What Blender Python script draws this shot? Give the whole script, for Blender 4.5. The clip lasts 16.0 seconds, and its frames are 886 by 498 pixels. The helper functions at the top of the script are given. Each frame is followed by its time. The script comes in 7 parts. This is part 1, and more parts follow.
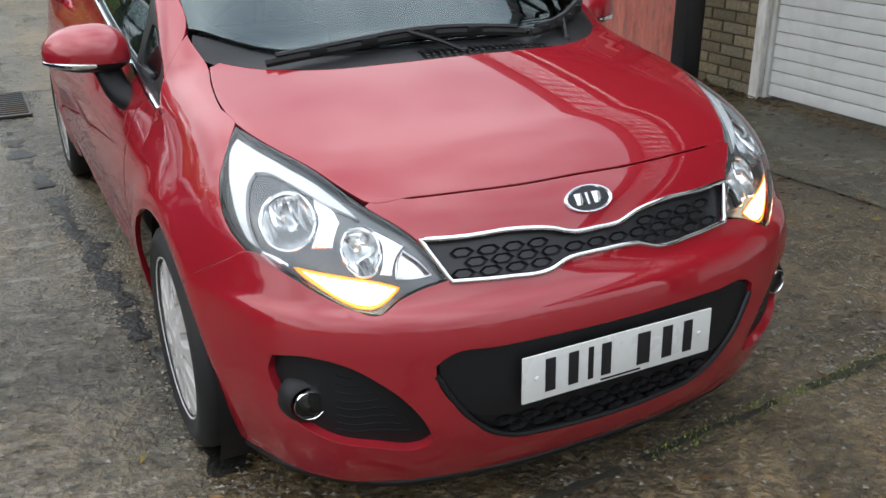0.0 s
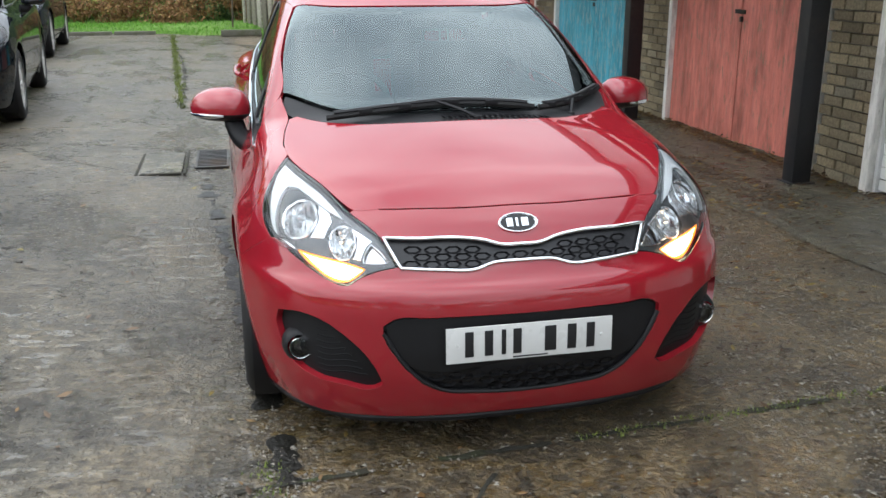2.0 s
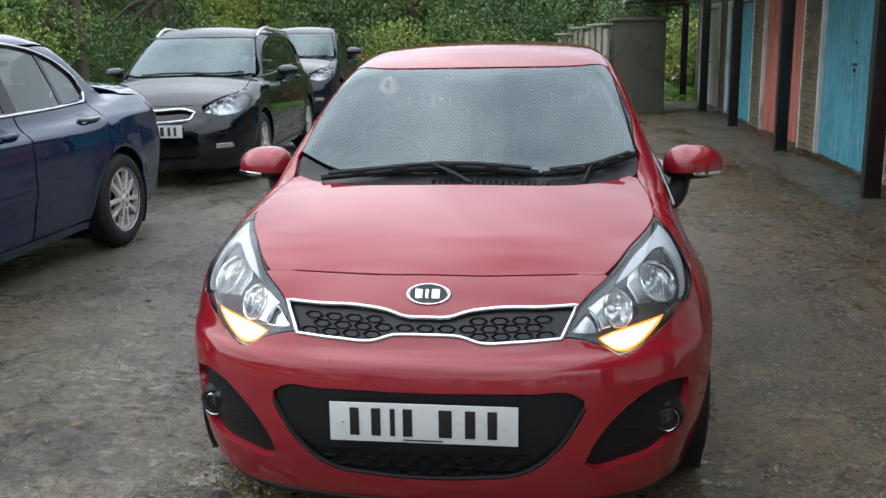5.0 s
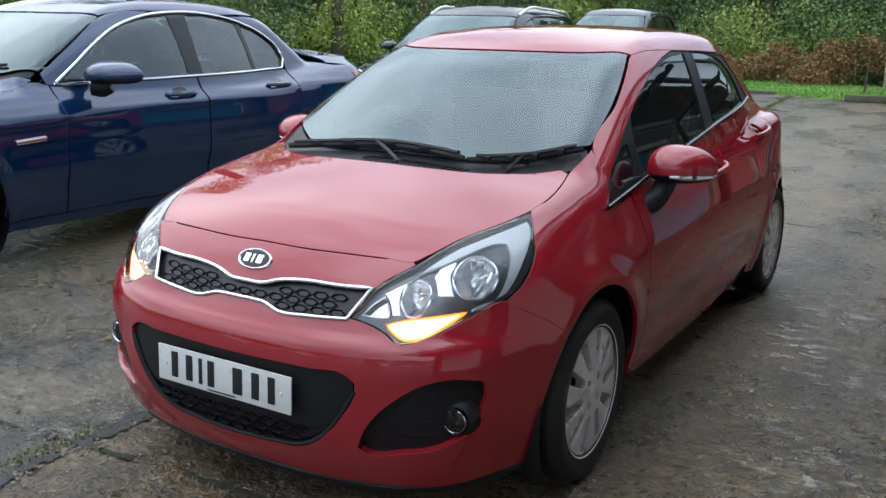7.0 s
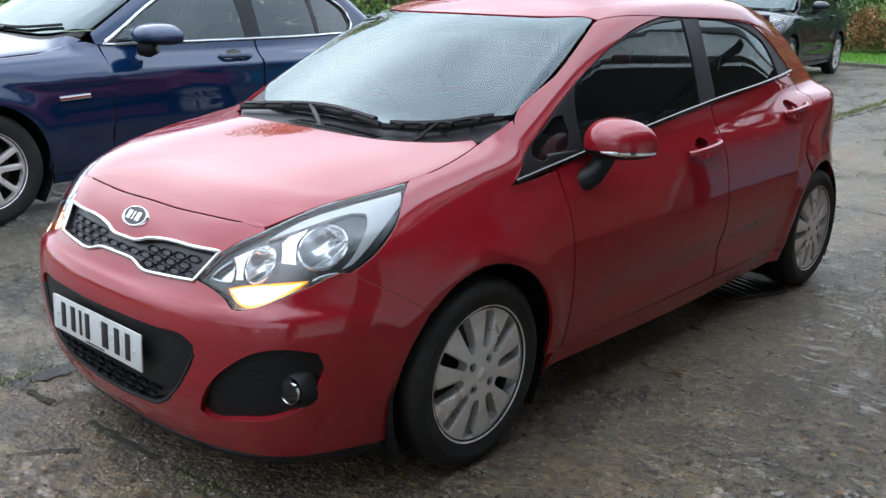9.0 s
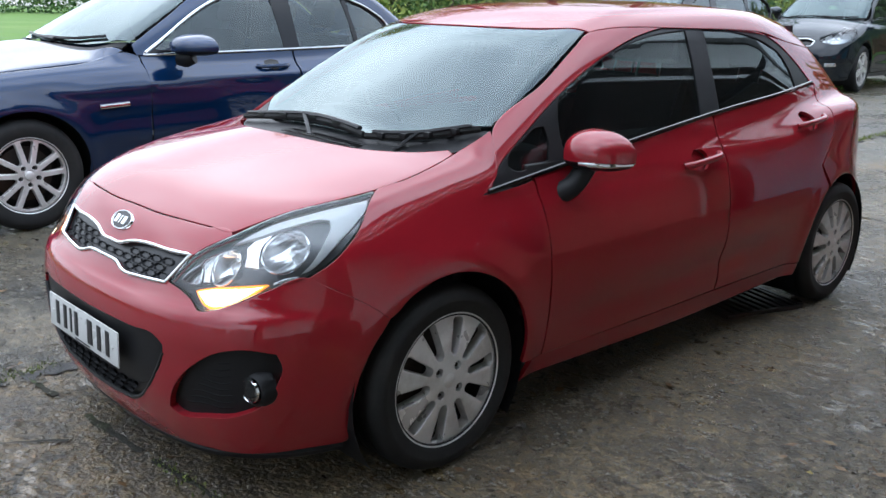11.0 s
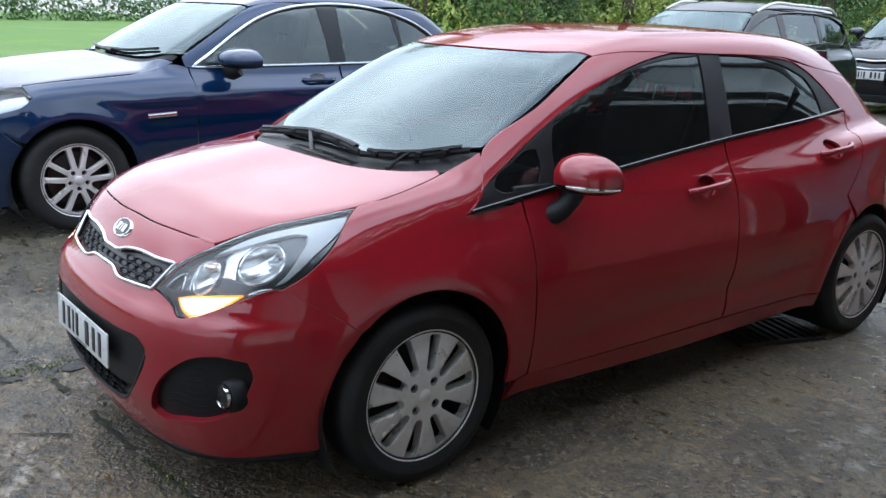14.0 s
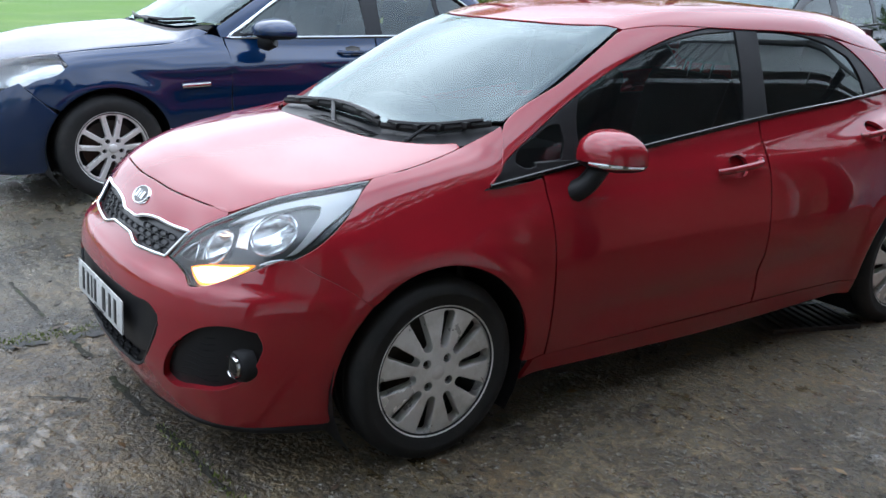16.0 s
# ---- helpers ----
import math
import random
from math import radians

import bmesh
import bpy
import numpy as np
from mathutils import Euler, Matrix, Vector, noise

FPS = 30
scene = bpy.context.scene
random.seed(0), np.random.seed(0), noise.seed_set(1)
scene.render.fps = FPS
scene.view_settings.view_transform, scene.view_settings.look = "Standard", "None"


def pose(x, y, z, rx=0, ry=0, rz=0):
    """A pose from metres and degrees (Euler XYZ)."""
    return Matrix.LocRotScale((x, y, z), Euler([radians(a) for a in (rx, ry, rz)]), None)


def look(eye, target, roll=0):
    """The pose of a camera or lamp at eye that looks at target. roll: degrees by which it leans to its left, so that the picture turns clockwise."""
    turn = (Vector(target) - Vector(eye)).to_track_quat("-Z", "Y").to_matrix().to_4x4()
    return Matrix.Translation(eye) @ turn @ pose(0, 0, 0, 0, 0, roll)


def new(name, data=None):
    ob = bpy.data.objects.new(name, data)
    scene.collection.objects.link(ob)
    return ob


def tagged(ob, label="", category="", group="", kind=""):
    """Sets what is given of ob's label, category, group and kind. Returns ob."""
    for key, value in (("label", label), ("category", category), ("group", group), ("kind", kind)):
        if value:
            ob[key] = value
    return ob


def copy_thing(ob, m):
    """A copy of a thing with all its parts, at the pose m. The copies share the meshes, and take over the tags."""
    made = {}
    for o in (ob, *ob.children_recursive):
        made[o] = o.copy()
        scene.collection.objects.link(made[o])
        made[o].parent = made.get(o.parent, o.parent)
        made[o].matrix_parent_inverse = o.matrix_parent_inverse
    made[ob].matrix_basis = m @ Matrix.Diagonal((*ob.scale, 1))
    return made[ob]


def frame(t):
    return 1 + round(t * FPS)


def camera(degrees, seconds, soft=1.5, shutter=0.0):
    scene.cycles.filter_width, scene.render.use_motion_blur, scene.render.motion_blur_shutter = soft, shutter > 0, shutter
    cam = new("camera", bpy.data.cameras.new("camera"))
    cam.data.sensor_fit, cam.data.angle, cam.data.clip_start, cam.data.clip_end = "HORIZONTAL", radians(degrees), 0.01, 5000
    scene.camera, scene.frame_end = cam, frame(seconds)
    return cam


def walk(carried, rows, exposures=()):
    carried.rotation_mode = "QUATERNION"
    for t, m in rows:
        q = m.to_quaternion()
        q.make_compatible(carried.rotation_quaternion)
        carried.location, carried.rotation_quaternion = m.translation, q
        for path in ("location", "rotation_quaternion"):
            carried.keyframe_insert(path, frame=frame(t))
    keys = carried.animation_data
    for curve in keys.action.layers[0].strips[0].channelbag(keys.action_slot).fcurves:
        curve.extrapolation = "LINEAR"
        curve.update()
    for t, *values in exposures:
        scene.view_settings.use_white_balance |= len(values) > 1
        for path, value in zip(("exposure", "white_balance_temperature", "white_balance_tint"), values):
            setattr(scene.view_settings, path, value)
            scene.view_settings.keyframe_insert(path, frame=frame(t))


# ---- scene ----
cam = camera(51.5, 16.0)
PATH = [
    (0, (-1.179, -1.444, 1.439), (-0.342, 0.2, 0.668), -0.4),
    (0.5, (-0.994, -1.704, 1.448), (-0.297, 0.043, 0.769), 0.2),
    (1, (-0.964, -1.993, 1.47), (-0.363, -0.179, 0.881), -0.5),
    (1.5, (-0.956, -2.24, 1.5), (-0.494, -0.369, 0.968), -1.4),
    (2, (-0.816, -2.442, 1.486), (-0.397, -0.576, 0.901), -0.0),
    (2.5, (-0.785, -2.476, 1.489), (-0.436, -0.578, 0.962), -0.4),
    (3, (-0.778, -2.511, 1.496), (-0.435, -0.6, 1.016), -0.2),
    (3.5, (-0.7, -2.465, 1.474), (-0.401, -0.544, 1.006), -0.2),
    (4, (-0.523, -2.352, 1.466), (-0.343, -0.415, 1.004), -1.3),
    (4.2, (-0.356, -2.35, 1.441), (-0.226, -0.406, 0.987), -1.8),
    (6.3, (1.371, -2.031, 1.428), (0.566, -0.254, 0.987), 2.1),
    (6.5, (1.481, -1.956, 1.44), (0.668, -0.182, 1.002), 1.9),
    (7, (1.829, -1.827, 1.424), (0.831, -0.159, 0.951), 1.0),
    (7.5, (2.016, -1.63, 1.404), (1.005, 0.02, 0.898), 2.5),
    (8, (2.154, -1.515, 1.402), (1.023, 0.05, 0.881), 0.3),
    (8.5, (2.381, -1.422, 1.41), (1.13, 0.007, 0.784), 0.2),
    (9, (2.465, -1.223, 1.413), (1.18, 0.212, 0.872), 1.4),
    (9.2, (2.472, -1.14, 1.425), (1.179, 0.287, 0.884), 1.6),
    (11.3, (2.769, -1.027, 1.439), (1.354, 0.283, 0.911), 1.0),
    (11.5, (2.78, -1.02, 1.443), (1.363, 0.287, 0.913), 1.0),
    (12, (2.785, -1.014, 1.442), (1.343, 0.268, 0.916), 1.2),
    (12.5, (2.75, -0.919, 1.437), (1.22, 0.262, 0.922), 2.0),
    (13, (2.916, -0.85, 1.461), (1.344, 0.289, 0.978), 2.9),
    (13.5, (2.973, -0.84, 1.474), (1.44, 0.35, 0.991), 2.3),
    (14, (2.973, -0.83, 1.475), (1.447, 0.361, 0.969), 1.9),
    (14.5, (2.984, -0.812, 1.472), (1.437, 0.35, 0.963), 2.9),
    (15, (3.002, -0.783, 1.466), (1.444, 0.36, 0.951), 4.0),
    (15.5, (3.011, -0.758, 1.468), (1.453, 0.384, 0.951), 3.5),
    (16, (2.988, -0.736, 1.457), (1.419, 0.372, 0.901), 2.6),
]
walk(cam, [(t, look(eye, target, roll)) for t, eye, target, roll in PATH],
     [(0, 0.16, 6450, 10), (1.0, 0.34, 6450, 10), (3.0, 0.36, 6420, 10), (4.2, 0.14, 6400, 10), (6.5, 0.00, 5950, 10), (7.5, 0.20, 5950, 10), (8.5, 0.40, 6000, 10), (9.2, 0.30, 5950, 10),
      (11.3, 0.30, 5850, 10), (12.4, 0.24, 5850, 10), (13.0, 0.02, 5850, 10), (13.6, 0.20, 5800, 10), (14.2, 0.26, 5800, 10), (16, 0.30, 5800, 10)])

# ---- light ----
world = bpy.data.worlds.new("overcast_sky")
scene.world = world
world.use_nodes = True
wn, wl = world.node_tree.nodes, world.node_tree.links
wn.clear()
w_out, w_bg = wn.new("ShaderNodeOutputWorld"), wn.new("ShaderNodeBackground")
w_sky = wn.new("ShaderNodeTexSky")
w_sky.sky_type, w_sky.sun_disc = "NISHITA", False
w_sky.sun_elevation, w_sky.sun_rotation = radians(32), radians(-75)
w_sky.air_density, w_sky.dust_density = 1.0, 4.0
w_hsv = wn.new("ShaderNodeHueSaturation")
w_hsv.inputs["Saturation"].default_value = 0.35
w_mix = wn.new("ShaderNodeMix")
w_mix.data_type, w_mix.blend_type = "RGBA", "MIX"
w_mix.inputs[0].default_value = 0.84
w_co, w_no, w_ramp = wn.new("ShaderNodeTexCoord"), wn.new("ShaderNodeTexNoise"), wn.new("ShaderNodeValToRGB")
w_no.inputs["Scale"].default_value, w_no.inputs["Detail"].default_value = 2.2, 5
w_ramp.color_ramp.elements[0].position, w_ramp.color_ramp.elements[1].position = 0.38, 0.62
w_ramp.color_ramp.elements[0].color, w_ramp.color_ramp.elements[1].color = (7.4, 8.4, 9.6, 1), (15.6, 16.4, 17.4, 1)
wl.new(w_co.outputs["Generated"], w_no.inputs["Vector"])
wl.new(w_no.outputs["Fac"], w_ramp.inputs["Fac"])
wl.new(w_sky.outputs[0], w_hsv.inputs["Color"])
wl.new(w_hsv.outputs[0], w_mix.inputs[6])
wl.new(w_ramp.outputs[0], w_mix.inputs[7])
w_sep, w_map = wn.new("ShaderNodeSeparateXYZ"), wn.new("ShaderNodeMapRange")
w_map.inputs["From Min"].default_value, w_map.inputs["From Max"].default_value = 0.3, 0.95
w_map.inputs["To Min"].default_value, w_map.inputs["To Max"].default_value = 0.60, 1.40
w_gain = wn.new("ShaderNodeVectorMath")
w_gain.operation = "SCALE"
wl.new(w_co.outputs["Generated"], w_sep.inputs[0])
wl.new(w_sep.outputs["Z"], w_map.inputs["Value"])
wl.new(w_mix.outputs[2], w_gain.inputs[0])
# the cloud is brighter round the hidden sun
w_dot, w_glow, w_sum = wn.new("ShaderNodeVectorMath"), wn.new("ShaderNodeMapRange"), wn.new("ShaderNodeMath")
w_dot.operation, w_sum.operation = "DOT_PRODUCT", "ADD"
w_dot.inputs[1].default_value = (-0.885, 0.20, 0.42)
w_glow.interpolation_type = "SMOOTHSTEP"
w_glow.inputs["From Min"].default_value, w_glow.inputs["From Max"].default_value = 0.45, 1.0
w_glow.inputs["To Min"].default_value, w_glow.inputs["To Max"].default_value = 0.0, 0.16
wl.new(w_co.outputs["Generated"], w_dot.inputs[0])
wl.new(w_dot.outputs["Value"], w_glow.inputs["Value"])
wl.new(w_map.outputs[0], w_sum.inputs[0])
wl.new(w_glow.outputs[0], w_sum.inputs[1])
# a brighter patch added low in the unseen sky, to whiten the rear pillar
w_dot2, w_patch, w_sum2 = wn.new("ShaderNodeVectorMath"), wn.new("ShaderNodeMapRange"), wn.new("ShaderNodeMath")
w_dot2.operation, w_sum2.operation = "DOT_PRODUCT", "ADD"
w_dot2.inputs[1].default_value = (-0.12, 0.97, 0.21)
w_patch.interpolation_type = "SMOOTHSTEP"
w_patch.inputs["From Min"].default_value, w_patch.inputs["From Max"].default_value = 0.87, 1.0
w_patch.inputs["To Min"].default_value, w_patch.inputs["To Max"].default_value = 0.0, 0.3
wl.new(w_co.outputs["Generated"], w_dot2.inputs[0])
wl.new(w_dot2.outputs["Value"], w_patch.inputs["Value"])
wl.new(w_sum.outputs[0], w_sum2.inputs[0])
wl.new(w_patch.outputs[0], w_sum2.inputs[1])
wl.new(w_sum2.outputs[0], w_gain.inputs["Scale"])
wl.new(w_gain.outputs[0], w_bg.inputs["Color"])
w_bg.inputs["Strength"].default_value = 0.15
wl.new(w_bg.outputs[0], w_out.inputs[0])

sun = new("sun", bpy.data.lights.new("sun", "SUN"))
sun.data.energy, sun.data.angle, sun.data.color = 0.5, radians(110), (1.0, 0.97, 0.93)
sun.matrix_world = look((-14, 5.6, 9), (0, 2, 0))


# ---- materials ----
def ramp_node(nt, fac, stops):
    r = nt.nodes.new("ShaderNodeValToRGB")
    while len(r.color_ramp.elements) < len(stops):
        r.color_ramp.elements.new(0.5)
    for e, (p, c) in zip(r.color_ramp.elements, stops):
        e.position, e.color = p, (*c, 1)
    nt.links.new(fac, r.inputs["Fac"])
    return r.outputs["Color"]


def noise_node(nt, scale, detail=4, rough=0.55, stretch=None, space="Object"):
    co, n = nt.nodes.new("ShaderNodeTexCoord"), nt.nodes.new("ShaderNodeTexNoise")
    n.inputs["Scale"].default_value, n.inputs["Detail"].default_value, n.inputs["Roughness"].default_value = scale, detail, rough
    v = nt.nodes.new("ShaderNodeNewGeometry").outputs["Position"] if space == "World" else co.outputs[space]
    if stretch:
        m = nt.nodes.new("ShaderNodeMapping")
        m.inputs["Scale"].default_value = stretch
        nt.links.new(v, m.inputs["Vector"])
        v = m.outputs[0]
    nt.links.new(v, n.inputs["Vector"])
    return n.outputs["Fac"]


def blend(nt, fac, a, b, kind="MIX"):
    m = nt.nodes.new("ShaderNodeMix")
    m.data_type, m.blend_type = "RGBA", kind
    for sock, v in ((0, fac), (6, a), (7, b)):
        if isinstance(v, bpy.types.NodeSocket):
            nt.links.new(v, m.inputs[sock])
        elif sock == 0:
            m.inputs[0].default_value = v
        else:
            m.inputs[sock].default_value = (*v, 1)
    return m.outputs[2]


def bump(nt, height, strength, distance, before=None):
    b = nt.nodes.new("ShaderNodeBump")
    b.inputs["Strength"].default_value, b.inputs["Distance"].default_value = strength, distance
    nt.links.new(height, b.inputs["Height"])
    if before:
        nt.links.new(before, b.inputs["Normal"])
    return b.outputs[0]


def surface(name, color, rough=0.5, metal=0.0, dark=None, stain=None, grain=60.0, patch_scale=3.0, relief=0.0, rough_vary=0.12, coat=0.0, stretch=None, spec=0.5):
    """A surface of one kind: grain and larger patches between color and dark, stains of their own shape, fine relief."""
    m = bpy.data.materials.new(name)
    m.use_nodes = True
    nt = m.node_tree
    p = nt.nodes["Principled BSDF"]
    dark = dark or tuple(c * 0.72 for c in color)
    fine, wide = noise_node(nt, grain, 4, stretch=stretch), noise_node(nt, patch_scale, 5)
    col = ramp_node(nt, fine, [(0.3, dark), (0.7, color)])
    col = blend(nt, 0.5, col, ramp_node(nt, wide, [(0.3, dark), (0.65, color)]))
    if stain:
        col = blend(nt, ramp_node(nt, noise_node(nt, patch_scale * 0.7, 6, 0.65), [(0.5, (0, 0, 0)), (0.68, (1, 1, 1))]), col, stain)
    nt.links.new(col, p.inputs["Base Color"])
    rr = ramp_node(nt, wide, [(0.3, (max(rough - rough_vary, 0.02),) * 3), (0.7, (min(rough + rough_vary, 1),) * 3)])
    nt.links.new(rr, p.inputs["Roughness"])
    p.inputs["Metallic"].default_value = metal
    p.inputs["Specular IOR Level"].default_value = spec
    p.inputs["Coat Weight"].default_value = coat
    p.inputs["Coat Roughness"].default_value = 0.04
    if relief:
        nt.links.new(bump(nt, fine, 0.6, relief), p.inputs["Normal"])
    return m


def paint(name, color, flake=0.0, clear=1.0):
    """Clear-coated car paint with a thin film of road dust and water marks."""
    m = bpy.data.materials.new(name)
    m.use_nodes = True
    nt = m.node_tree
    p = nt.nodes["Principled BSDF"]
    dust = ramp_node(nt, noise_node(nt, 5, 6, 0.6), [(0.5, (0, 0, 0)), (0.85, (0.012, 0.012, 0.012))])
    base = blend(nt, noise_node(nt, 900, 1), color, tuple(min(c * 1.25 + 0.002, 1) for c in color))
    nt.links.new(blend(nt, dust, base, (0.16, 0.14, 0.12)), p.inputs["Base Color"])
    p.inputs["Roughness"].default_value = 0.45
    p.inputs["Specular IOR Level"].default_value = 0.0
    p.inputs["Metallic"].default_value = flake
    p.inputs["Coat Weight"].default_value = clear
    p.inputs["Coat IOR"].default_value = 1.68
    nt.links.new(ramp_node(nt, noise_node(nt, 14, 5), [(0.4, (0.012,) * 3), (0.75, (0.05,) * 3)]), p.inputs["Coat Roughness"])
    return m


def pane(name, tint, ior=1.5, film=0.0, cast=(1, 1, 1)):
    """Thin glass: the film that shines by Fresnel, over a clear tinted sheet."""
    m = bpy.data.materials.new(name)
    m.use_nodes = True
    nt = m.node_tree
    nt.nodes.remove(nt.nodes["Principled BSDF"])
    clear, gloss, mix, fr = (nt.nodes.new(k) for k in ("ShaderNodeBsdfTransparent", "ShaderNodeBsdfGlossy", "ShaderNodeMixShader", "ShaderNodeFresnel"))
    fr.inputs["IOR"].default_value = ior
    clear.inputs["Color"].default_value = (*tint, 1)
    gloss.inputs["Roughness"].default_value, gloss.inputs["Color"].default_value = 0.0, (*cast, 1)
    nt.links.new(fr.outputs[0], mix.inputs[0])
    under = clear.outputs[0]
    if film:
        # a thin pale diffuse film, uneven by noise, that lifts the glass towards grey
        wash, veil = nt.nodes.new("ShaderNodeBsdfDiffuse"), nt.nodes.new("ShaderNodeMixShader")
        wash.inputs["Color"].default_value = (0.62, 0.66, 0.68, 1)
        nt.links.new(ramp_node(nt, noise_node(nt, 3.5, 6, 0.6), [(0.35, (film * 0.6,) * 3), (0.7, (film * 1.3,) * 3)]), veil.inputs[0])
        nt.links.new(clear.outputs[0], veil.inputs[1])
        nt.links.new(wash.outputs[0], veil.inputs[2])
        under = veil.outputs[0]
    nt.links.new(under, mix.inputs[1])
    nt.links.new(gloss.outputs[0], mix.inputs[2])
    nt.links.new(mix.outputs[0], nt.nodes["Material Output"].inputs["Surface"])
    return m


def lit(name, color, strength):
    m = bpy.data.materials.new(name)
    m.use_nodes = True
    p = m.node_tree.nodes["Principled BSDF"]
    p.inputs["Base Color"].default_value = (*color, 1)
    p.inputs["Emission Color"].default_value = (*color, 1)
    p.inputs["Emission Strength"].default_value = strength
    return m


RED = paint("red_car_paint", (0.242, 0.0088, 0.0156), 0.1)
BLUE = paint("dark_blue_car_paint", (0.0014, 0.0165, 0.060), 0.4)
BLACK = paint("black_car_paint", (0.0026, 0.0052, 0.0085), 0.1, 0.85)
GREY = paint("dark_grey_car_paint", (0.006, 0.011, 0.016), 0.2, 0.9)
GLASS = pane("car_window_glass", (0.36, 0.44, 0.43), 1.55, 0.012, (0.90, 1.0, 1.0))
DULLSCREEN = pane("tinted_windscreen_glass", (0.30, 0.40, 0.38), 1.9, 0.02, (0.80, 0.96, 0.97))
SCREEN = pane("windscreen_glass", (0.60, 0.70, 0.70), 1.85, 0.0, (0.82, 0.95, 0.97))
CLEARGLASS = pane("clear_window_glass", (0.60, 0.69, 0.67), 1.95, 0.01, (0.92, 1.0, 1.0))
DARKGLASS = pane("privacy_glass", (0.12, 0.14, 0.14), 1.62)
LENS = pane("clear_lamp_lens", (0.93, 0.95, 0.96), 1.45)
PLASTIC = surface("black_plastic_trim", (0.012, 0.012, 0.013), 0.45, dark=(0.007, 0.007, 0.008), grain=400, relief=0.0003, spec=0.28)
GRILLEBLACK = surface("matt_black_grille", (0.004, 0.004, 0.005), 0.7, dark=(0.002, 0.002, 0.003), grain=300, spec=0.22)
GLOSSBLACK = surface("gloss_black_trim", (0.005, 0.005, 0.006), 0.10, grain=50, rough_vary=0.05)
RUBBER = surface("tyre_rubber", (0.009, 0.009, 0.009), 0.75, dark=(0.005, 0.005, 0.005), stain=(0.017, 0.015, 0.013), grain=120, patch_scale=6, relief=0.0008)
CHROME = surface("chrome", (0.86, 0.87, 0.88), 0.08, 1.0, dark=(0.72, 0.73, 0.74), grain=30, rough_vary=0.04)
ALLOY = surface("silver_alloy", (0.78, 0.76, 0.74), 0.34, 0.45, dark=(0.70, 0.68, 0.66), stain=(0.56, 0.53, 0.49), grain=80, patch_scale=9)
# near-black so the wheel slots read deep; the shade is in the colour
WELL = surface("darkened_recess", (0.035, 0.033, 0.031), 0.6, 0.3, dark=(0.018, 0.017, 0.016), grain=60)
BRAKE = surface("brake_steel", (0.075, 0.066, 0.06), 0.5, 0.7, stain=(0.05, 0.025, 0.012), grain=60)
SILVER = surface("lamp_reflector", (0.92, 0.93, 0.94), 0.16, 0.9, dark=(0.82, 0.83, 0.84), grain=40, rough_vary=0.08)
LAMPWHITE = surface("lamp_light_guide", (0.86, 0.87, 0.87), 0.25, 0.0, dark=(0.78, 0.80, 0.80), grain=50)
AMBER = lit("lit_amber_lamp", (1.0, 0.28, 0.03), 1.6)
AMBER_CORE = lit("lit_amber_core", (1.0, 0.86, 0.60), 4.2)
BEZEL = surface("smoked_lamp_bezel", (0.15, 0.155, 0.16), 0.22, 0.4, dark=(0.10, 0.105, 0.11), grain=60)
HOUSING = surface("lamp_housing_satin", (0.60, 0.61, 0.62), 0.20, 0.75, dark=(0.48, 0.49, 0.50), grain=60)
TAILRED = surface("red_lamp_lens", (0.30, 0.01, 0.01), 0.12, grain=60)
PLATE = surface("plate_white", (0.62, 0.62, 0.60), 0.30, dark=(0.56, 0.56, 0.54), grain=30)
INK = surface("plate_black", (0.012, 0.012, 0.014), 0.4, grain=80)
FABRIC = surface("grey_seat_fabric", (0.022, 0.023, 0.024), 0.9, dark=(0.012, 0.012, 0.013), grain=500, relief=0.0008)
DASH = surface("dashboard_plastic", (0.018, 0.018, 0.019), 0.6, grain=300, relief=0.0004)


# ---- mesh tools ----
def link(name, mesh, material, parent=None, label=""):
    ob = new(name, mesh)
    if material and not mesh.materials:
        mesh.materials.append(material)
    if parent:
        ob.parent = parent
    return tagged(ob, label=label)


def mesh_of(verts, faces, smooth=True, sharp=None):
    me = bpy.data.meshes.new("mesh")
    me.from_pydata([tuple(map(float, v)) for v in verts], [], [tuple(map(int, f)) for f in faces])
    if smooth:
        me.polygons.foreach_set("use_smooth", [True] * len(me.polygons))
        if sharp:
            me.set_sharp_from_angle(angle=radians(sharp))
    me.update()
    return me


def bm_mesh(bm, smooth=True, sharp=40):
    me = bpy.data.meshes.new("mesh")
    bmesh.ops.recalc_face_normals(bm, faces=bm.faces)
    bm.to_mesh(me)
    bm.free()
    if smooth:
        me.polygons.foreach_set("use_smooth", [True] * len(me.polygons))
        me.set_sharp_from_angle(angle=radians(sharp))
    return me


def part(name, bm, material, parent, label="", smooth=True):
    return link(name, bm_mesh(bm, smooth), material, parent, label)


def add_box(bm, size, at=(0, 0, 0), bevel=0.0, m=None):
    made = bmesh.ops.create_cube(bm, size=1.0)
    mat = (m if m is not None else Matrix.Translation(at)) @ Matrix.Diagonal((*size, 1))
    bmesh.ops.transform(bm, matrix=mat, verts=made["verts"])
    if bevel:
        edges = list({e for v in made["verts"] for e in v.link_edges})
        bmesh.ops.bevel(bm, geom=edges, offset=bevel, segments=2, affect="EDGES", profile=0.6)
    return bm


def box(size, at=(0, 0, 0), bevel=0.0, m=None):
    return add_box(bmesh.new(), size, at, bevel, m)


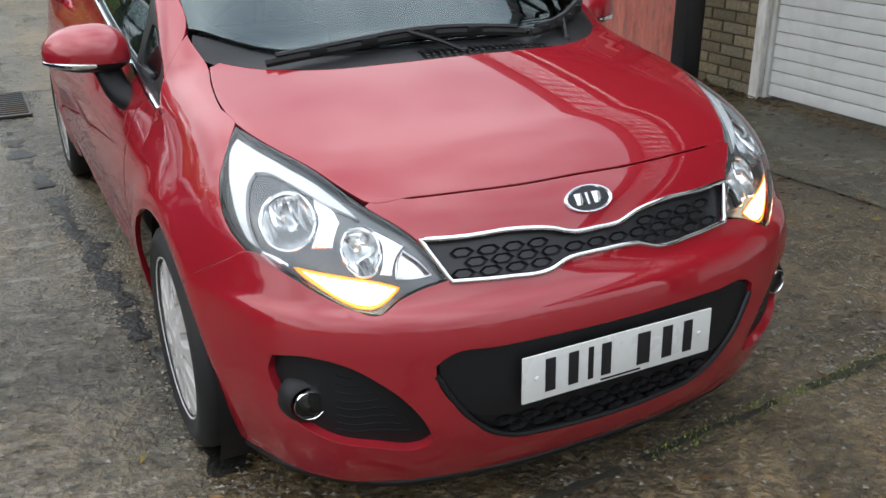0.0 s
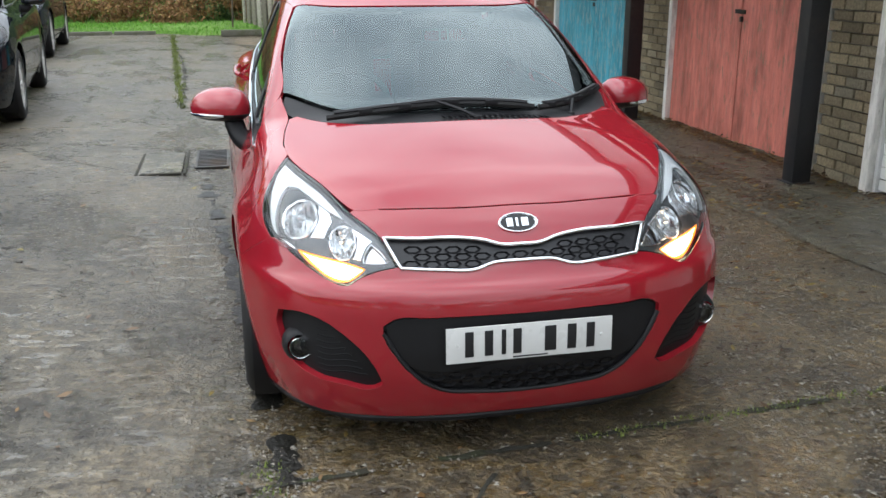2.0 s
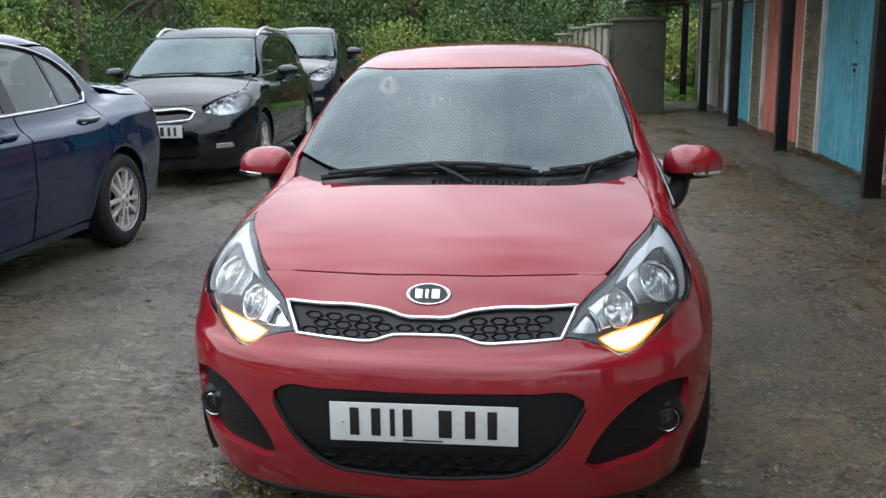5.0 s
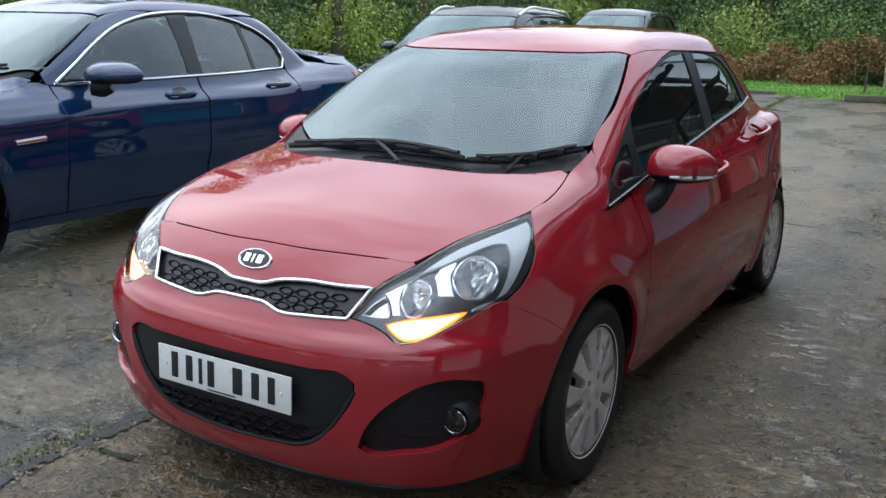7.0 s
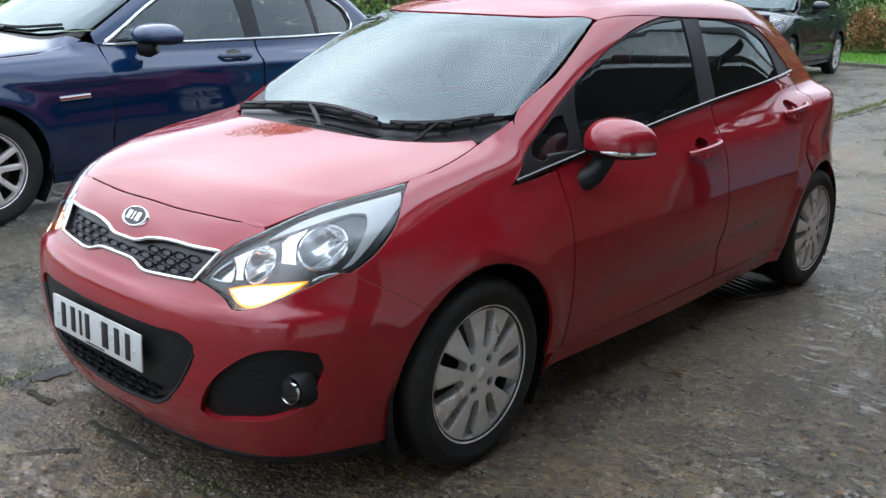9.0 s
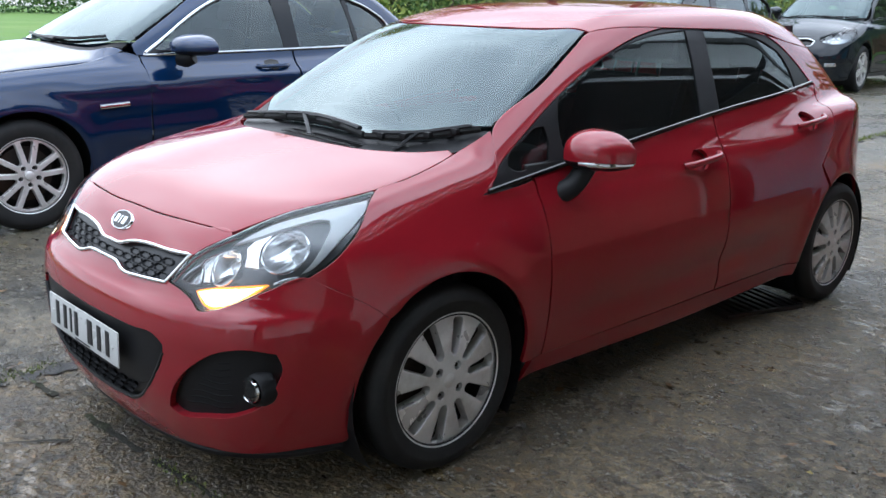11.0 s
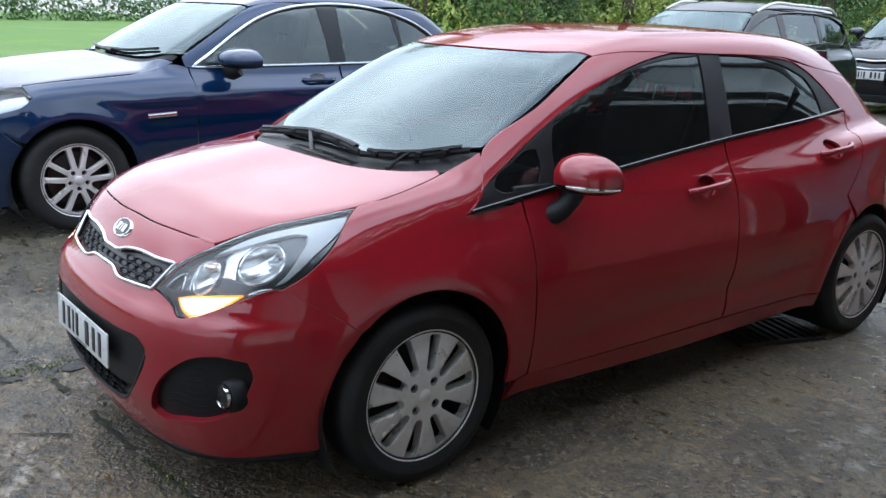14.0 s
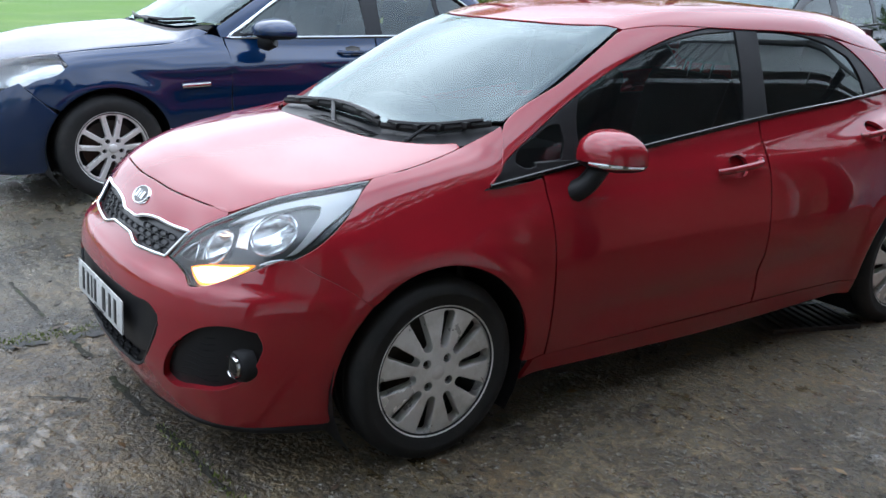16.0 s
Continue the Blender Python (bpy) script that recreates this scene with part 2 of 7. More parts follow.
def lathe(profile, n=48, axis="x"):
    """A turned body from (radius, along) pairs round the x, y or z axis."""
    verts, faces = [], []
    for i in range(n):
        a = 2 * math.pi * i / n
        for r, h in profile:
            c, s = r * math.cos(a), r * math.sin(a)
            verts.append((h, c, s) if axis == "x" else (c, h, s) if axis == "y" else (c, s, h))
    k = len(profile)
    for i in range(n):
        for j in range(k - 1):
            q = (i * k + j, i * k + j + 1, (i + 1) % n * k + j + 1, (i + 1) % n * k + j)
            faces.append(q)
    bm = bmesh.new()
    vs = [bm.verts.new(v) for v in verts]
    for f in faces:
        if len({vs[i] for i in f}) == 4:
            bm.faces.new([vs[i] for i in f])
    bmesh.ops.remove_doubles(bm, verts=bm.verts, dist=1e-5)
    return bm


def tube(path, radius, n=8, closed=False, flat=1.0, up=(0, 0, 1)):
    """A bar swept along a path; radius may be one number or one for each point."""
    pts = [Vector(p) for p in path]
    rs = radius if hasattr(radius, "__len__") else [radius] * len(pts)
    bm, rings = bmesh.new(), []
    for i, p in enumerate(pts):
        a, b = (pts[i - 1], pts[(i + 1) % len(pts)]) if closed else (pts[max(i - 1, 0)], pts[min(i + 1, len(pts) - 1)])
        d = (b - a).normalized()
        s = d.cross(Vector(up))
        s = (s if s.length > 1e-4 else d.cross(Vector((1, 0, 0)))).normalized()
        u = s.cross(d)
        rings.append([bm.verts.new(p + rs[i] * (math.cos(t) * s + flat * math.sin(t) * u)) for t in [2 * math.pi * k / n for k in range(n)]])
    for i in range(len(pts) if closed else len(pts) - 1):
        r0, r1 = rings[i], rings[(i + 1) % len(pts)]
        for k in range(n):
            bm.faces.new((r0[k], r0[(k + 1) % n], r1[(k + 1) % n], r1[k]))
    if not closed:
        bm.faces.new(rings[0]), bm.faces.new(rings[-1])
    return bm


def smooth_line(pts, step, closed=True, corner=48):
    """A line through the points, rounded where it bends gently and left sharp where it turns hard."""
    p = np.array(pts, float)
    p = p[np.r_[True, np.linalg.norm(np.diff(p, axis=0), axis=1) > 1e-4]]
    if closed and np.linalg.norm(p[0] - p[-1]) < 1e-4:
        p = p[:-1]
    n, out = len(p), []
    seg = n if closed else n - 1
    def is_corner(i):
        if not closed and i in (0, n - 1):
            return True
        a, b = p[i] - p[i - 1], p[(i + 1) % n] - p[i]
        c = a @ b / (np.linalg.norm(a) * np.linalg.norm(b) + 1e-12)
        return math.degrees(math.acos(max(-1, min(1, c)))) > corner
    hard = [is_corner(i) for i in range(n)]
    tang = []
    for i in range(n):
        a, b = p[i - 1] if closed or i else p[i], p[(i + 1) % n] if closed or i < n - 1 else p[i]
        la, lb = np.linalg.norm(p[i] - a) + 1e-9, np.linalg.norm(b - p[i]) + 1e-9
        tang.append(((p[i] - a) / la * lb + (b - p[i]) / lb * la) / (la + lb))
    for i in range(seg):
        j = (i + 1) % n
        d = p[j] - p[i]
        length = np.linalg.norm(d)
        ti = d / length if hard[i] else tang[i]
        tj = d / length if hard[j] else tang[j]
        for s in np.arange(max(int(round(length / step)), 1)) / max(int(round(length / step)), 1):
            out.append((1 + 2 * s) * (1 - s) ** 2 * p[i] + s * (1 - s) ** 2 * length * ti + s * s * (3 - 2 * s) * p[j] + s * s * (s - 1) * length * tj)
    if not closed:
        out.append(p[-1])
    return np.array(out)


def inside(poly, pts):
    x, y = pts[:, 0], pts[:, 1]
    hit = np.zeros(len(pts), bool)
    for (ax, ay), (bx, by) in zip(poly, np.roll(poly, -1, 0)):
        if ay != by:
            hit ^= ((ay > y) != (by > y)) & (x < (bx - ax) * (y - ay) / (by - ay) + ax)
    return hit


def shrink(poly, by):
    """The closed line moved inwards (outwards for a hole given the other way)."""
    area = 0.5 * np.sum(poly[:, 0] * np.roll(poly[:, 1], -1) - np.roll(poly[:, 0], -1) * poly[:, 1])
    d = np.roll(poly, -1, 0) - np.roll(poly, 1, 0)
    nrm = np.stack([-d[:, 1], d[:, 0]], 1) / (np.linalg.norm(d, axis=1, keepdims=True) + 1e-9)
    return poly + nrm * by * np.sign(area)


def sheet(outline, holes, place, spacing=0.02, depth=0.015, round_edge=0.003, gap=0.0):
    """A curved panel over a flat outline with holes: place(uv) gives points and normals. It has a turned-in rim."""
    from mathutils.geometry import delaunay_2d_cdt
    loops = [shrink(outline, gap)] + [shrink(h, -gap) for h in holes]
    pts, edges, where = [], [], 0
    for lp in loops:
        k = len(lp)
        pts.extend(lp)
        edges += [(where + i, where + (i + 1) % k) for i in range(k)]
        where += k
    rim_n = where
    allb = np.array(pts)
    def keep(q, near):
        ok = inside(loops[0], q)
        for h in loops[1:]:
            ok &= ~inside(h, q)
        q = q[ok]
        if len(q):
            d = np.full(len(q), 9.0)
            for s in range(0, len(allb), 400):
                d = np.minimum(d, np.sqrt(((q[:, None] - allb[None, s:s + 400]) ** 2).sum(-1)).min(1))
            q = q[d > near]
        return q
    inner = []
    if round_edge:
        for n, lp in enumerate(loops):
            inner.append(keep(shrink(lp, round_edge if n == 0 else -round_edge), round_edge * 0.8))
    lo, hi = loops[0].min(0), loops[0].max(0)
    gx, gy = np.meshgrid(np.arange(lo[0] + spacing / 2, hi[0], spacing), np.arange(lo[1] + spacing / 2, hi[1], spacing))
    inner.append(keep(np.stack([gx.ravel(), gy.ravel()], 1), spacing * 0.45))
    uv = np.concatenate([allb] + [q for q in inner if len(q)])
    vs, _, fs, orig, _, _ = delaunay_2d_cdt([Vector(q) for q in uv], edges, [], 0, 1e-6)
    uv2 = np.array([tuple(v) for v in vs])
    tri = np.array([f for f in fs if len(f) == 3])
    c = uv2[tri].mean(1)
    ok = inside(loops[0], c)
    for h in loops[1:]:
        ok &= ~inside(h, c)
    tri = tri[ok]
    P, N = place(uv2)
    ab, ac = P[tri[:, 1]] - P[tri[:, 0]], P[tri[:, 2]] - P[tri[:, 0]]
    flip = (np.cross(ab, ac) * N[tri].mean(1)).sum(-1) < 0
    tri[flip] = tri[flip][:, ::-1]
    # rim edges belong to one triangle only
    count = {}
    for t in tri:
        for i in range(3):
            a, b = int(t[i]), int(t[(i + 1) % 3])
            count[(a, b)] = 1
    rim = [(a, b) for a, b in count if (b, a) not in count]
    Nt = N.copy()
    for a, b in rim:
        e = P[b] - P[a]
        out = np.cross(e, N[a])
        out /= np.linalg.norm(out) + 1e-9
        if round_edge:
            Nt[a] += 0.45 * out
            Nt[b] += 0.45 * out
    Nt /= np.linalg.norm(Nt, axis=1, keepdims=True) + 1e-9
    verts, faces, normals = list(P), [tuple(t) for t in tri], list(Nt)
    if depth:
        ids = {}
        for a, b in rim:
            e = P[b] - P[a]
            out = np.cross(e, N[a])
            out /= np.linalg.norm(out) + 1e-9
            for v in (a, b):
                if v not in ids:
                    ids[v] = len(verts)
                    verts += [P[v], P[v] - depth * N[v]]
                    normals += [out, out]
            faces.append((ids[b], ids[a], ids[a] + 1, ids[b] + 1))
    return verts, faces, normals


def panel_mesh(data, mirror=False):
    verts, faces, normals = data
    verts, normals = np.array(verts), np.array(normals)
    if mirror:
        verts, normals = verts * (-1, 1, 1), normals * (-1, 1, 1)
        faces = [f[::-1] for f in faces]
    me = mesh_of(verts, faces)
    me.normals_split_custom_set_from_vertices([tuple(map(float, n)) for n in normals])
    return me


# ---- car bodies ----
def smax(a, b, k):
    h = np.maximum(k - np.abs(a - b), 0) / k
    return np.maximum(a, b) + h * h * k * 0.25


def curve(*keys):
    """A smooth function through (place, value) keys that does not overshoot."""
    kx, kv = np.array(keys, float).T
    d = np.diff(kv) / np.diff(kx)
    same = d[1:] * d[:-1] > 0
    m = np.r_[d[0], np.where(same, 2 * d[1:] * d[:-1] / np.where(same, d[1:] + d[:-1], 1), 0), d[-1]]

    def value(x):
        i = np.clip(np.searchsorted(kx, x) - 1, 0, len(kx) - 2)
        h = kx[i + 1] - kx[i]
        c = np.clip((x - kx[i]) / h, 0, 1)
        v = (1 + 2 * c) * (1 - c) ** 2 * kv[i] + c * (1 - c) ** 2 * h * m[i] + c * c * (3 - 2 * c) * kv[i + 1] + c * c * (c - 1) * h * m[i + 1]
        return v + np.minimum(x - kx[0], 0) * m[0] + np.maximum(x - kx[-1], 0) * m[-1]
    return value


def S(y, z):
    return ("s", y, z)


def T(x, y):
    return ("t", x, y)


def F(x, z):
    return ("f", x, z)


class Shell:
    """A car's skin: sides, nose, top, tail and cabin as smooth fields, blended where they meet."""

    def __init__(s, **k):
        s.width, s.lean, s.nose, s.top, s.roof, s.glass, s.tail = (k[n] for n in ("width", "lean", "nose", "top", "roof", "glass", "tail"))
        s.hubs, s.plan, s.crown, s.screen, s.back = k["hubs"], k["plan"], k["crown"], k["screen"], k["back"]
        s.belt, s.tumble, s.arch, s.low = k["belt"], k["tumble"], k["arch"], k.get("low", 0.125)
        s.corner, s.shoulder, s.waist = k.get("corner", 0.16), k.get("shoulder", 0.11), k.get("waist", ())
        s.middle, s.tuck, s.ledge = k["middle"], k.get("tuck", 0.0), k.get("ledge", 0.0)

    def field(s, x, y, z):
        x = np.abs(x)
        rear_end = np.clip((y - 2.9) / 0.8, 0, 1)
        rear_end = rear_end * rear_end * (3 - 2 * rear_end) * s.ledge
        w = s.width(y) - s.lean(z) * (1 - 0.75 * rear_end)
        for hy, hz in s.hubs:
            w = w + 0.014 * np.exp(-((np.hypot(y - hy, z - hz) - s.arch - 0.02) / 0.06) ** 2)
        for y0, z0, y1, z1, deep, wide in s.waist:
            u = np.clip((y - y0) / (y1 - y0), 0, 1)
            fade = np.clip(np.minimum(y - y0, y1 - y) / 0.25, 0, 1)
            d = z - (z0 + (z1 - z0) * u)
            w = w + deep * fade * np.exp(-(d / wide) ** 2)
        side = x - w
        front = (s.nose(z) + s.plan[0] * x**2 + s.plan[1] * x**4 - y) * 0.9
        top = (z - (s.top(y) - s.crown * x**2)) * 0.93
        back = y - (s.tail(z) - 0.15 * x**2 - 0.2 * x**4)
        low = smax(smax(smax(side, front, s.corner), back, 0.2), top, s.shoulder * (1 - 0.6 * rear_end))
        low = smax(low, s.low - z, 0.03)
        gs = (x - (s.glass(y) - (s.tumble + s.tuck * rear_end) * (z - s.belt) - (0.12 + 0.3 * rear_end) * (z - s.belt) ** 2)) * 0.92
        y0, z0, slope, bow, y1 = s.screen
        wind = (z - (z0 + (y - y0 - bow * x**2) * slope - 0.10 * (y - y0) * (y - y1))) * 0.87
        b0, bz, bs = s.back
        rear = (y - (b0 + (bz - z) * bs - 0.25 * x**2)) * 0.72
        roof = z - (s.roof(y) - 0.09 * x**2 - 0.12 * x**4)
        cabin = smax(smax(smax(roof, wind, 0.10), gs, 0.09 + 0.08 * rear_end), rear, 0.10)
        cabin = smax(cabin, s.belt - 0.01 - z, 0.02)
        return -smax(-low, -cabin, 0.03)

    def meet(s, eye, way, far):
        ts = np.arange(0, far, 0.02)
        n = len(eye)
        t0, t1, done = np.full(n, far * 0.6), np.full(n, far * 0.6), np.zeros(n, bool)
        for a in ts:
            hit = ~done & (s.field(*(eye + a * way).T) < 0)
            t0[hit], t1[hit] = a - 0.02, a
            done |= hit
            if done.all():
                break
        for _ in range(16):
            tm = (t0 + t1) / 2
            within = s.field(*(eye + tm[:, None] * way).T) < 0
            t1, t0 = np.where(within, tm, t1), np.where(within, t0, tm)
        return eye + t1[:, None] * way

    def normal(s, p, e=0.002):
        g = np.stack([s.field(*(p + d).T) - s.field(*(p - d).T) for d in np.eye(3) * e], 1)
        return g / (np.linalg.norm(g, axis=1, keepdims=True) + 1e-12)

    def spot(s, pts):
        """Views' points laid onto the skin, as places."""
        eye, way = [], []
        for p in pts:
            if p[0] == "s":
                eye.append((1.3, p[1], p[2])), way.append((-1, 0, 0))
            elif p[0] == "t":
                eye.append((p[1], p[2], 1.9)), way.append((0, 0, -1))
            else:
                eye.append((p[1], -0.4, p[2])), way.append((0, 1, 0))
        return s.meet(np.array(eye, float), np.array(way, float), 2.4)

    def flat(s, kind, p):
        if kind == "top":
            return p[:, :2]
        if kind == "barrel":
            return np.stack([p[:, 1], np.arctan2(p[:, 2] - 0.72, p[:, 0]) * 0.75], 1)
        c = np.array(s.middle if kind == "nose" else (0, s.hubs[1][0] - 0.5, 0.7))
        d = p - c
        az = np.arctan2(d[:, 0], -d[:, 1] if kind == "nose" else d[:, 1])
        return np.stack([az * 0.95, np.arctan2(d[:, 2], np.hypot(d[:, 0], d[:, 1])) * 0.95], 1)

    def cast(s, kind, uv):
        n = len(uv)
        if kind == "top":
            return s.meet(np.c_[uv, np.full(n, 1.9)], np.tile((0.0, 0, -1), (n, 1)), 1.9)
        if kind == "barrel":
            a = uv[:, 1] / 0.75
            way = np.stack([np.cos(a), 0 * a, np.sin(a)], 1)
            return s.meet(np.stack([0 * a, uv[:, 0], 0 * a + 0.72], 1) + 1.4 * way, -way, 1.4)
        c = np.array(s.middle if kind == "nose" else (0, s.hubs[1][0] - 0.5, 0.7))
        az, el = uv[:, 0] / 0.95, uv[:, 1] / 0.95
        way = np.stack([np.sin(az) * np.cos(el), (-1 if kind == "nose" else 1) * np.cos(az) * np.cos(el), np.sin(el)], 1)
        return s.meet(c + 2.0 * way, -way, 2.0)

    def loop(s, kind, pts, both=False, step=0.012):
        p = s.spot(pts)
        if both:
            p = np.concatenate([p, (p * (-1, 1, 1))[::-1][1 if abs(p[-1, 0]) < 1e-3 else 0:len(p) - (1 if abs(p[0, 0]) < 1e-3 else 0)]])
        return smooth_line(s.flat(kind, p), step)

    def panel(s, kind, pts, holes=(), both=False, offset=0.0, depth=0.015, spacing=0.02, gap=0.0014, round_edge=0.0025, step=0.012):
        """Mesh data of a panel of the skin; offset sinks it below (or, negative, lifts it above) the skin."""
        outline = s.loop(kind, pts, both, step)
        cut = []
        for h, twice in holes:
            lp = s.loop(kind, h, twice == "both", step)
            cut.append(lp)
            if twice == "pair":
                cut.append((lp * (-1, 1))[::-1])

        def place(uv):
            p = s.cast(kind, uv)
            n = s.normal(p)
            return p - offset * n, n
        return sheet(outline, cut, place, spacing, depth, round_edge, gap)


def arc(hub, r, a0, a1, n=9):
    """Side points on a wheel arch; degrees from straight back, upwards."""
    return [S(hub[0] + r * math.cos(radians(a)), hub[1] + r * math.sin(radians(a))) for a in np.linspace(a0, a1, n)]


def both_sides(name, data, material, root, label=""):
    a = link(name, panel_mesh(data), material, root, label)
    b = link(name, panel_mesh(data, True), material, root, label)
    return a, b


def copy_part(ob, m, parent):
    c = copy_thing(ob, m)
    c.parent = parent
    return c


# ---- wheels ----
def slot(n, k, r0, r1, a, b, turn=0.0):
    """A slot between spokes, from radius r0 to r1, half as wide as a within and b without, with rounded ends."""
    t = 2 * math.pi * k / n + turn
    out = [(r0 + a - a * math.cos(q), a * math.sin(q)) for q in np.linspace(-1.4, 1.4, 7)]
    e = min(0.007, b * 0.5)
    arcs = np.linspace(math.asin(min(b / r1, 0.95)), -math.asin(min(b / r1, 0.95)), 9)
    rim_pts = [(r1 * math.cos(q), r1 * math.sin(q)) for q in arcs]
    rim_pts[0] = (rim_pts[0][0] - e, rim_pts[0][1])
    rim_pts[-1] = (rim_pts[-1][0] - e, rim_pts[-1][1])
    mid = [((out[-1][0] * (1 - s) + rim_pts[0][0] * s), (out[-1][1] * (1 - s) + rim_pts[0][1] * s)) for s in (.25, .5, .75)]
    pts = out + mid + rim_pts + [(x, -y) for x, y in mid[::-1]]
    return np.array([(x * math.cos(t) - y * math.sin(t), x * math.sin(t) + y * math.cos(t)) for x, y in pts])


def make_wheel(root, radius, rim, width, slots, style, turn):
    """A wheel about its hub, facing +x. Tyre, rim, disc and nuts are parts."""
    w = width / 2
    prof = [(rim - 0.012, -w * 0.9), (rim + 0.004, -w), (rim + 0.035, -w * 1.03), (radius - 0.03, -w * 1.0), (radius - 0.008, -w * 0.85), (radius, -w * 0.6), (radius, -w * 0.32), (radius - 0.007, -w * 0.30), (radius - 0.007, -w * 0.26), (radius, -w * 0.24),
            (radius, w * 0.24), (radius - 0.007, w * 0.26), (radius - 0.007, w * 0.30), (radius, w * 0.32), (radius, w * 0.6), (radius - 0.008, w * 0.85), (radius - 0.03, w * 1.0), (radius - 0.045, w * 1.035), (rim + 0.035, w * 1.03), (rim + 0.012, w * 1.0), (rim + 0.004, w * 0.97), (rim - 0.012, w * 0.9)]
    wheel = tagged(new("wheel"), label="")
    wheel.parent = root
    part("tyre", lathe(prof, 72), RUBBER, wheel, "black rubber tyre with tread grooves")
    barrel = [(rim - 0.004, -w * 0.9), (rim - 0.012, -w * 0.5), (rim - 0.014, w * 0.5), (rim - 0.004, w * 0.80), (rim + 0.001, w * 0.93), (rim - 0.002, w * 0.96), (rim - 0.006, w * 0.93)]
    part("rim_barrel", lathe(barrel[3:], 72), ALLOY, wheel)
    part("rim_well", lathe(barrel[:4], 72), WELL, wheel, "inner rim coloured dark as if in shade")
    circ = np.array([((rim - 0.004) * math.cos(t), (rim - 0.004) * math.sin(t)) for t in np.linspace(0, 2 * math.pi, 120, endpoint=False)])

    def place(uv):
        r = np.hypot(*uv.T)
        bulge = 0.012 * (1 - (r / rim) ** 2) - 0.016 * np.exp(-(r / 0.05) ** 2) * (style == "star")
        p = np.stack([w * 0.84 + bulge, uv[:, 0], uv[:, 1]], 1)
        n = np.stack([np.ones(len(r)), 0.10 * uv[:, 0] / rim, 0.10 * uv[:, 1] / rim], 1)
        return p, n / np.linalg.norm(n, axis=1, keepdims=True)
    nuts = 4 if style == "disc" else 5
    bolt = [2 * math.pi * (k + 0.5) / nuts + turn for k in range(nuts)]
    holes = slots(turn) + [np.array([(0.054 * math.cos(a) + 0.0145 * math.cos(q), 0.054 * math.sin(a) + 0.0145 * math.sin(q)) for q in np.linspace(0, 2 * math.pi, 14, endpoint=False)]) for a in bolt]
    face = sheet(circ, holes, place, 0.016, 0.035, 0.003)
    link("rim", panel_mesh(face), ALLOY, wheel, "silver alloy rim with spokes")
    part("brake_disc", lathe([(0.05, w * 0.1), (rim * 0.72, w * 0.1), (rim * 0.72, w * 0.02), (0.05, w * 0.02)], 40), BRAKE, wheel)
    part("wheel_back", lathe([(0.0, -w * 0.15), (rim - 0.02, -w * 0.15), (rim - 0.02, -w * 0.25), (0.0, -w * 0.25)], 40), PLASTIC, wheel)
    top = w * 0.84 + 0.012
    part("centre_cap", lathe([(0.0, top + 0.003), (0.020, top + 0.002), (0.026, top - 0.002), (0.028, top - 0.012)], 28), ALLOY, wheel, "round grey centre cap")
    for a in bolt:
        bm = lathe([(0.0, top - 0.008), (0.007, top - 0.008), (0.009, top - 0.013), (0.009, top - 0.03)], 8)
        bmesh.ops.translate(bm, vec=(0, 0.054 * math.cos(a), 0.054 * math.sin(a)), verts=bm.verts)
        part("wheel_nut", bm, WELL, wheel)
    return wheel


def place_wheels(root, wheel, hubs, half):
    spots = [(sx, hy, hz) for hy, hz in hubs for sx in (1, -1)]
    for n, (sx, hy, hz) in enumerate(spots):
        m = pose(sx * half, hy, hz, 17 * n, 0, 0) if sx > 0 else pose(sx * half, hy, hz, 17 * n, 0, 180)
        if n == 0:
            wheel.matrix_basis = m
        else:
            copy_part(wheel, m, root)


def dark_inside(root, shell, length, half, arch):
    """The floor pan, wheel wells and bulkheads behind the skin."""
    h0, h1 = shell.hubs
    bm = bmesh.new()
    add_box(bm, (half * 1.72, h1[0] - h0[0] - 2 * arch - 0.06, 0.16), (0, (h0[0] + h1[0]) / 2, 0.30), 0.03)
    add_box(bm, (half * 1.1, length - 0.7, 0.22), (0, length / 2, 0.33), 0.03)
    part("floor_pan", bm, PLASTIC, root)
    for hy, hz in (h0, h1):
        for sx in (1, -1):
            verts, faces = [], []
            for i, a in enumerate(np.linspace(-35, 215, 22)):
                c, d = math.cos(radians(a)), math.sin(radians(a))
                for x in (half * 0.56, half * 0.965):
                    verts.append((sx * x, hy + (arch + 0.012) * c, hz + (arch + 0.012) * d))
                verts.append((sx * half * 0.56, hy, hz))
                if i:
                    b = 3 * i
                    faces += [(b - 3, b - 2, b + 1, b), (b - 3, b, b + 2)]
            link("wheel_well", mesh_of(verts, faces, True, 40), PLASTIC, root)


def seat_part(root, at, lean, wide=0.50, back=0.62):
    """A car seat with cushion, back and headrest on two chrome posts."""
    s = new("car_seat")
    s.parent = root
    s.location = at
    part("cushion", box((wide, 0.50, 0.16), (0, 0, 0.08), 0.05), FABRIC, s)
    m = Matrix.Translation((0, 0.22, 0.12)) @ Matrix.Rotation(radians(-lean), 4, "X")
    part("backrest", box((wide, 0.14, back), bevel=0.055, m=m @ Matrix.Translation((0, 0, back / 2))), FABRIC, s)
    part("headrest", box((0.26, 0.10, 0.17), bevel=0.045, m=m @ Matrix.Translation((0, 0, back + 0.15))), FABRIC, s)
    for dx in (-0.06, 0.06):
        a, b = m @ Vector((dx, -0.01, back - 0.01)), m @ Vector((dx, -0.01, back + 0.09))
        part("headrest_post", tube([a, b], 0.006, 8, up=(1, 0, 0)), CHROME, s)
    return s


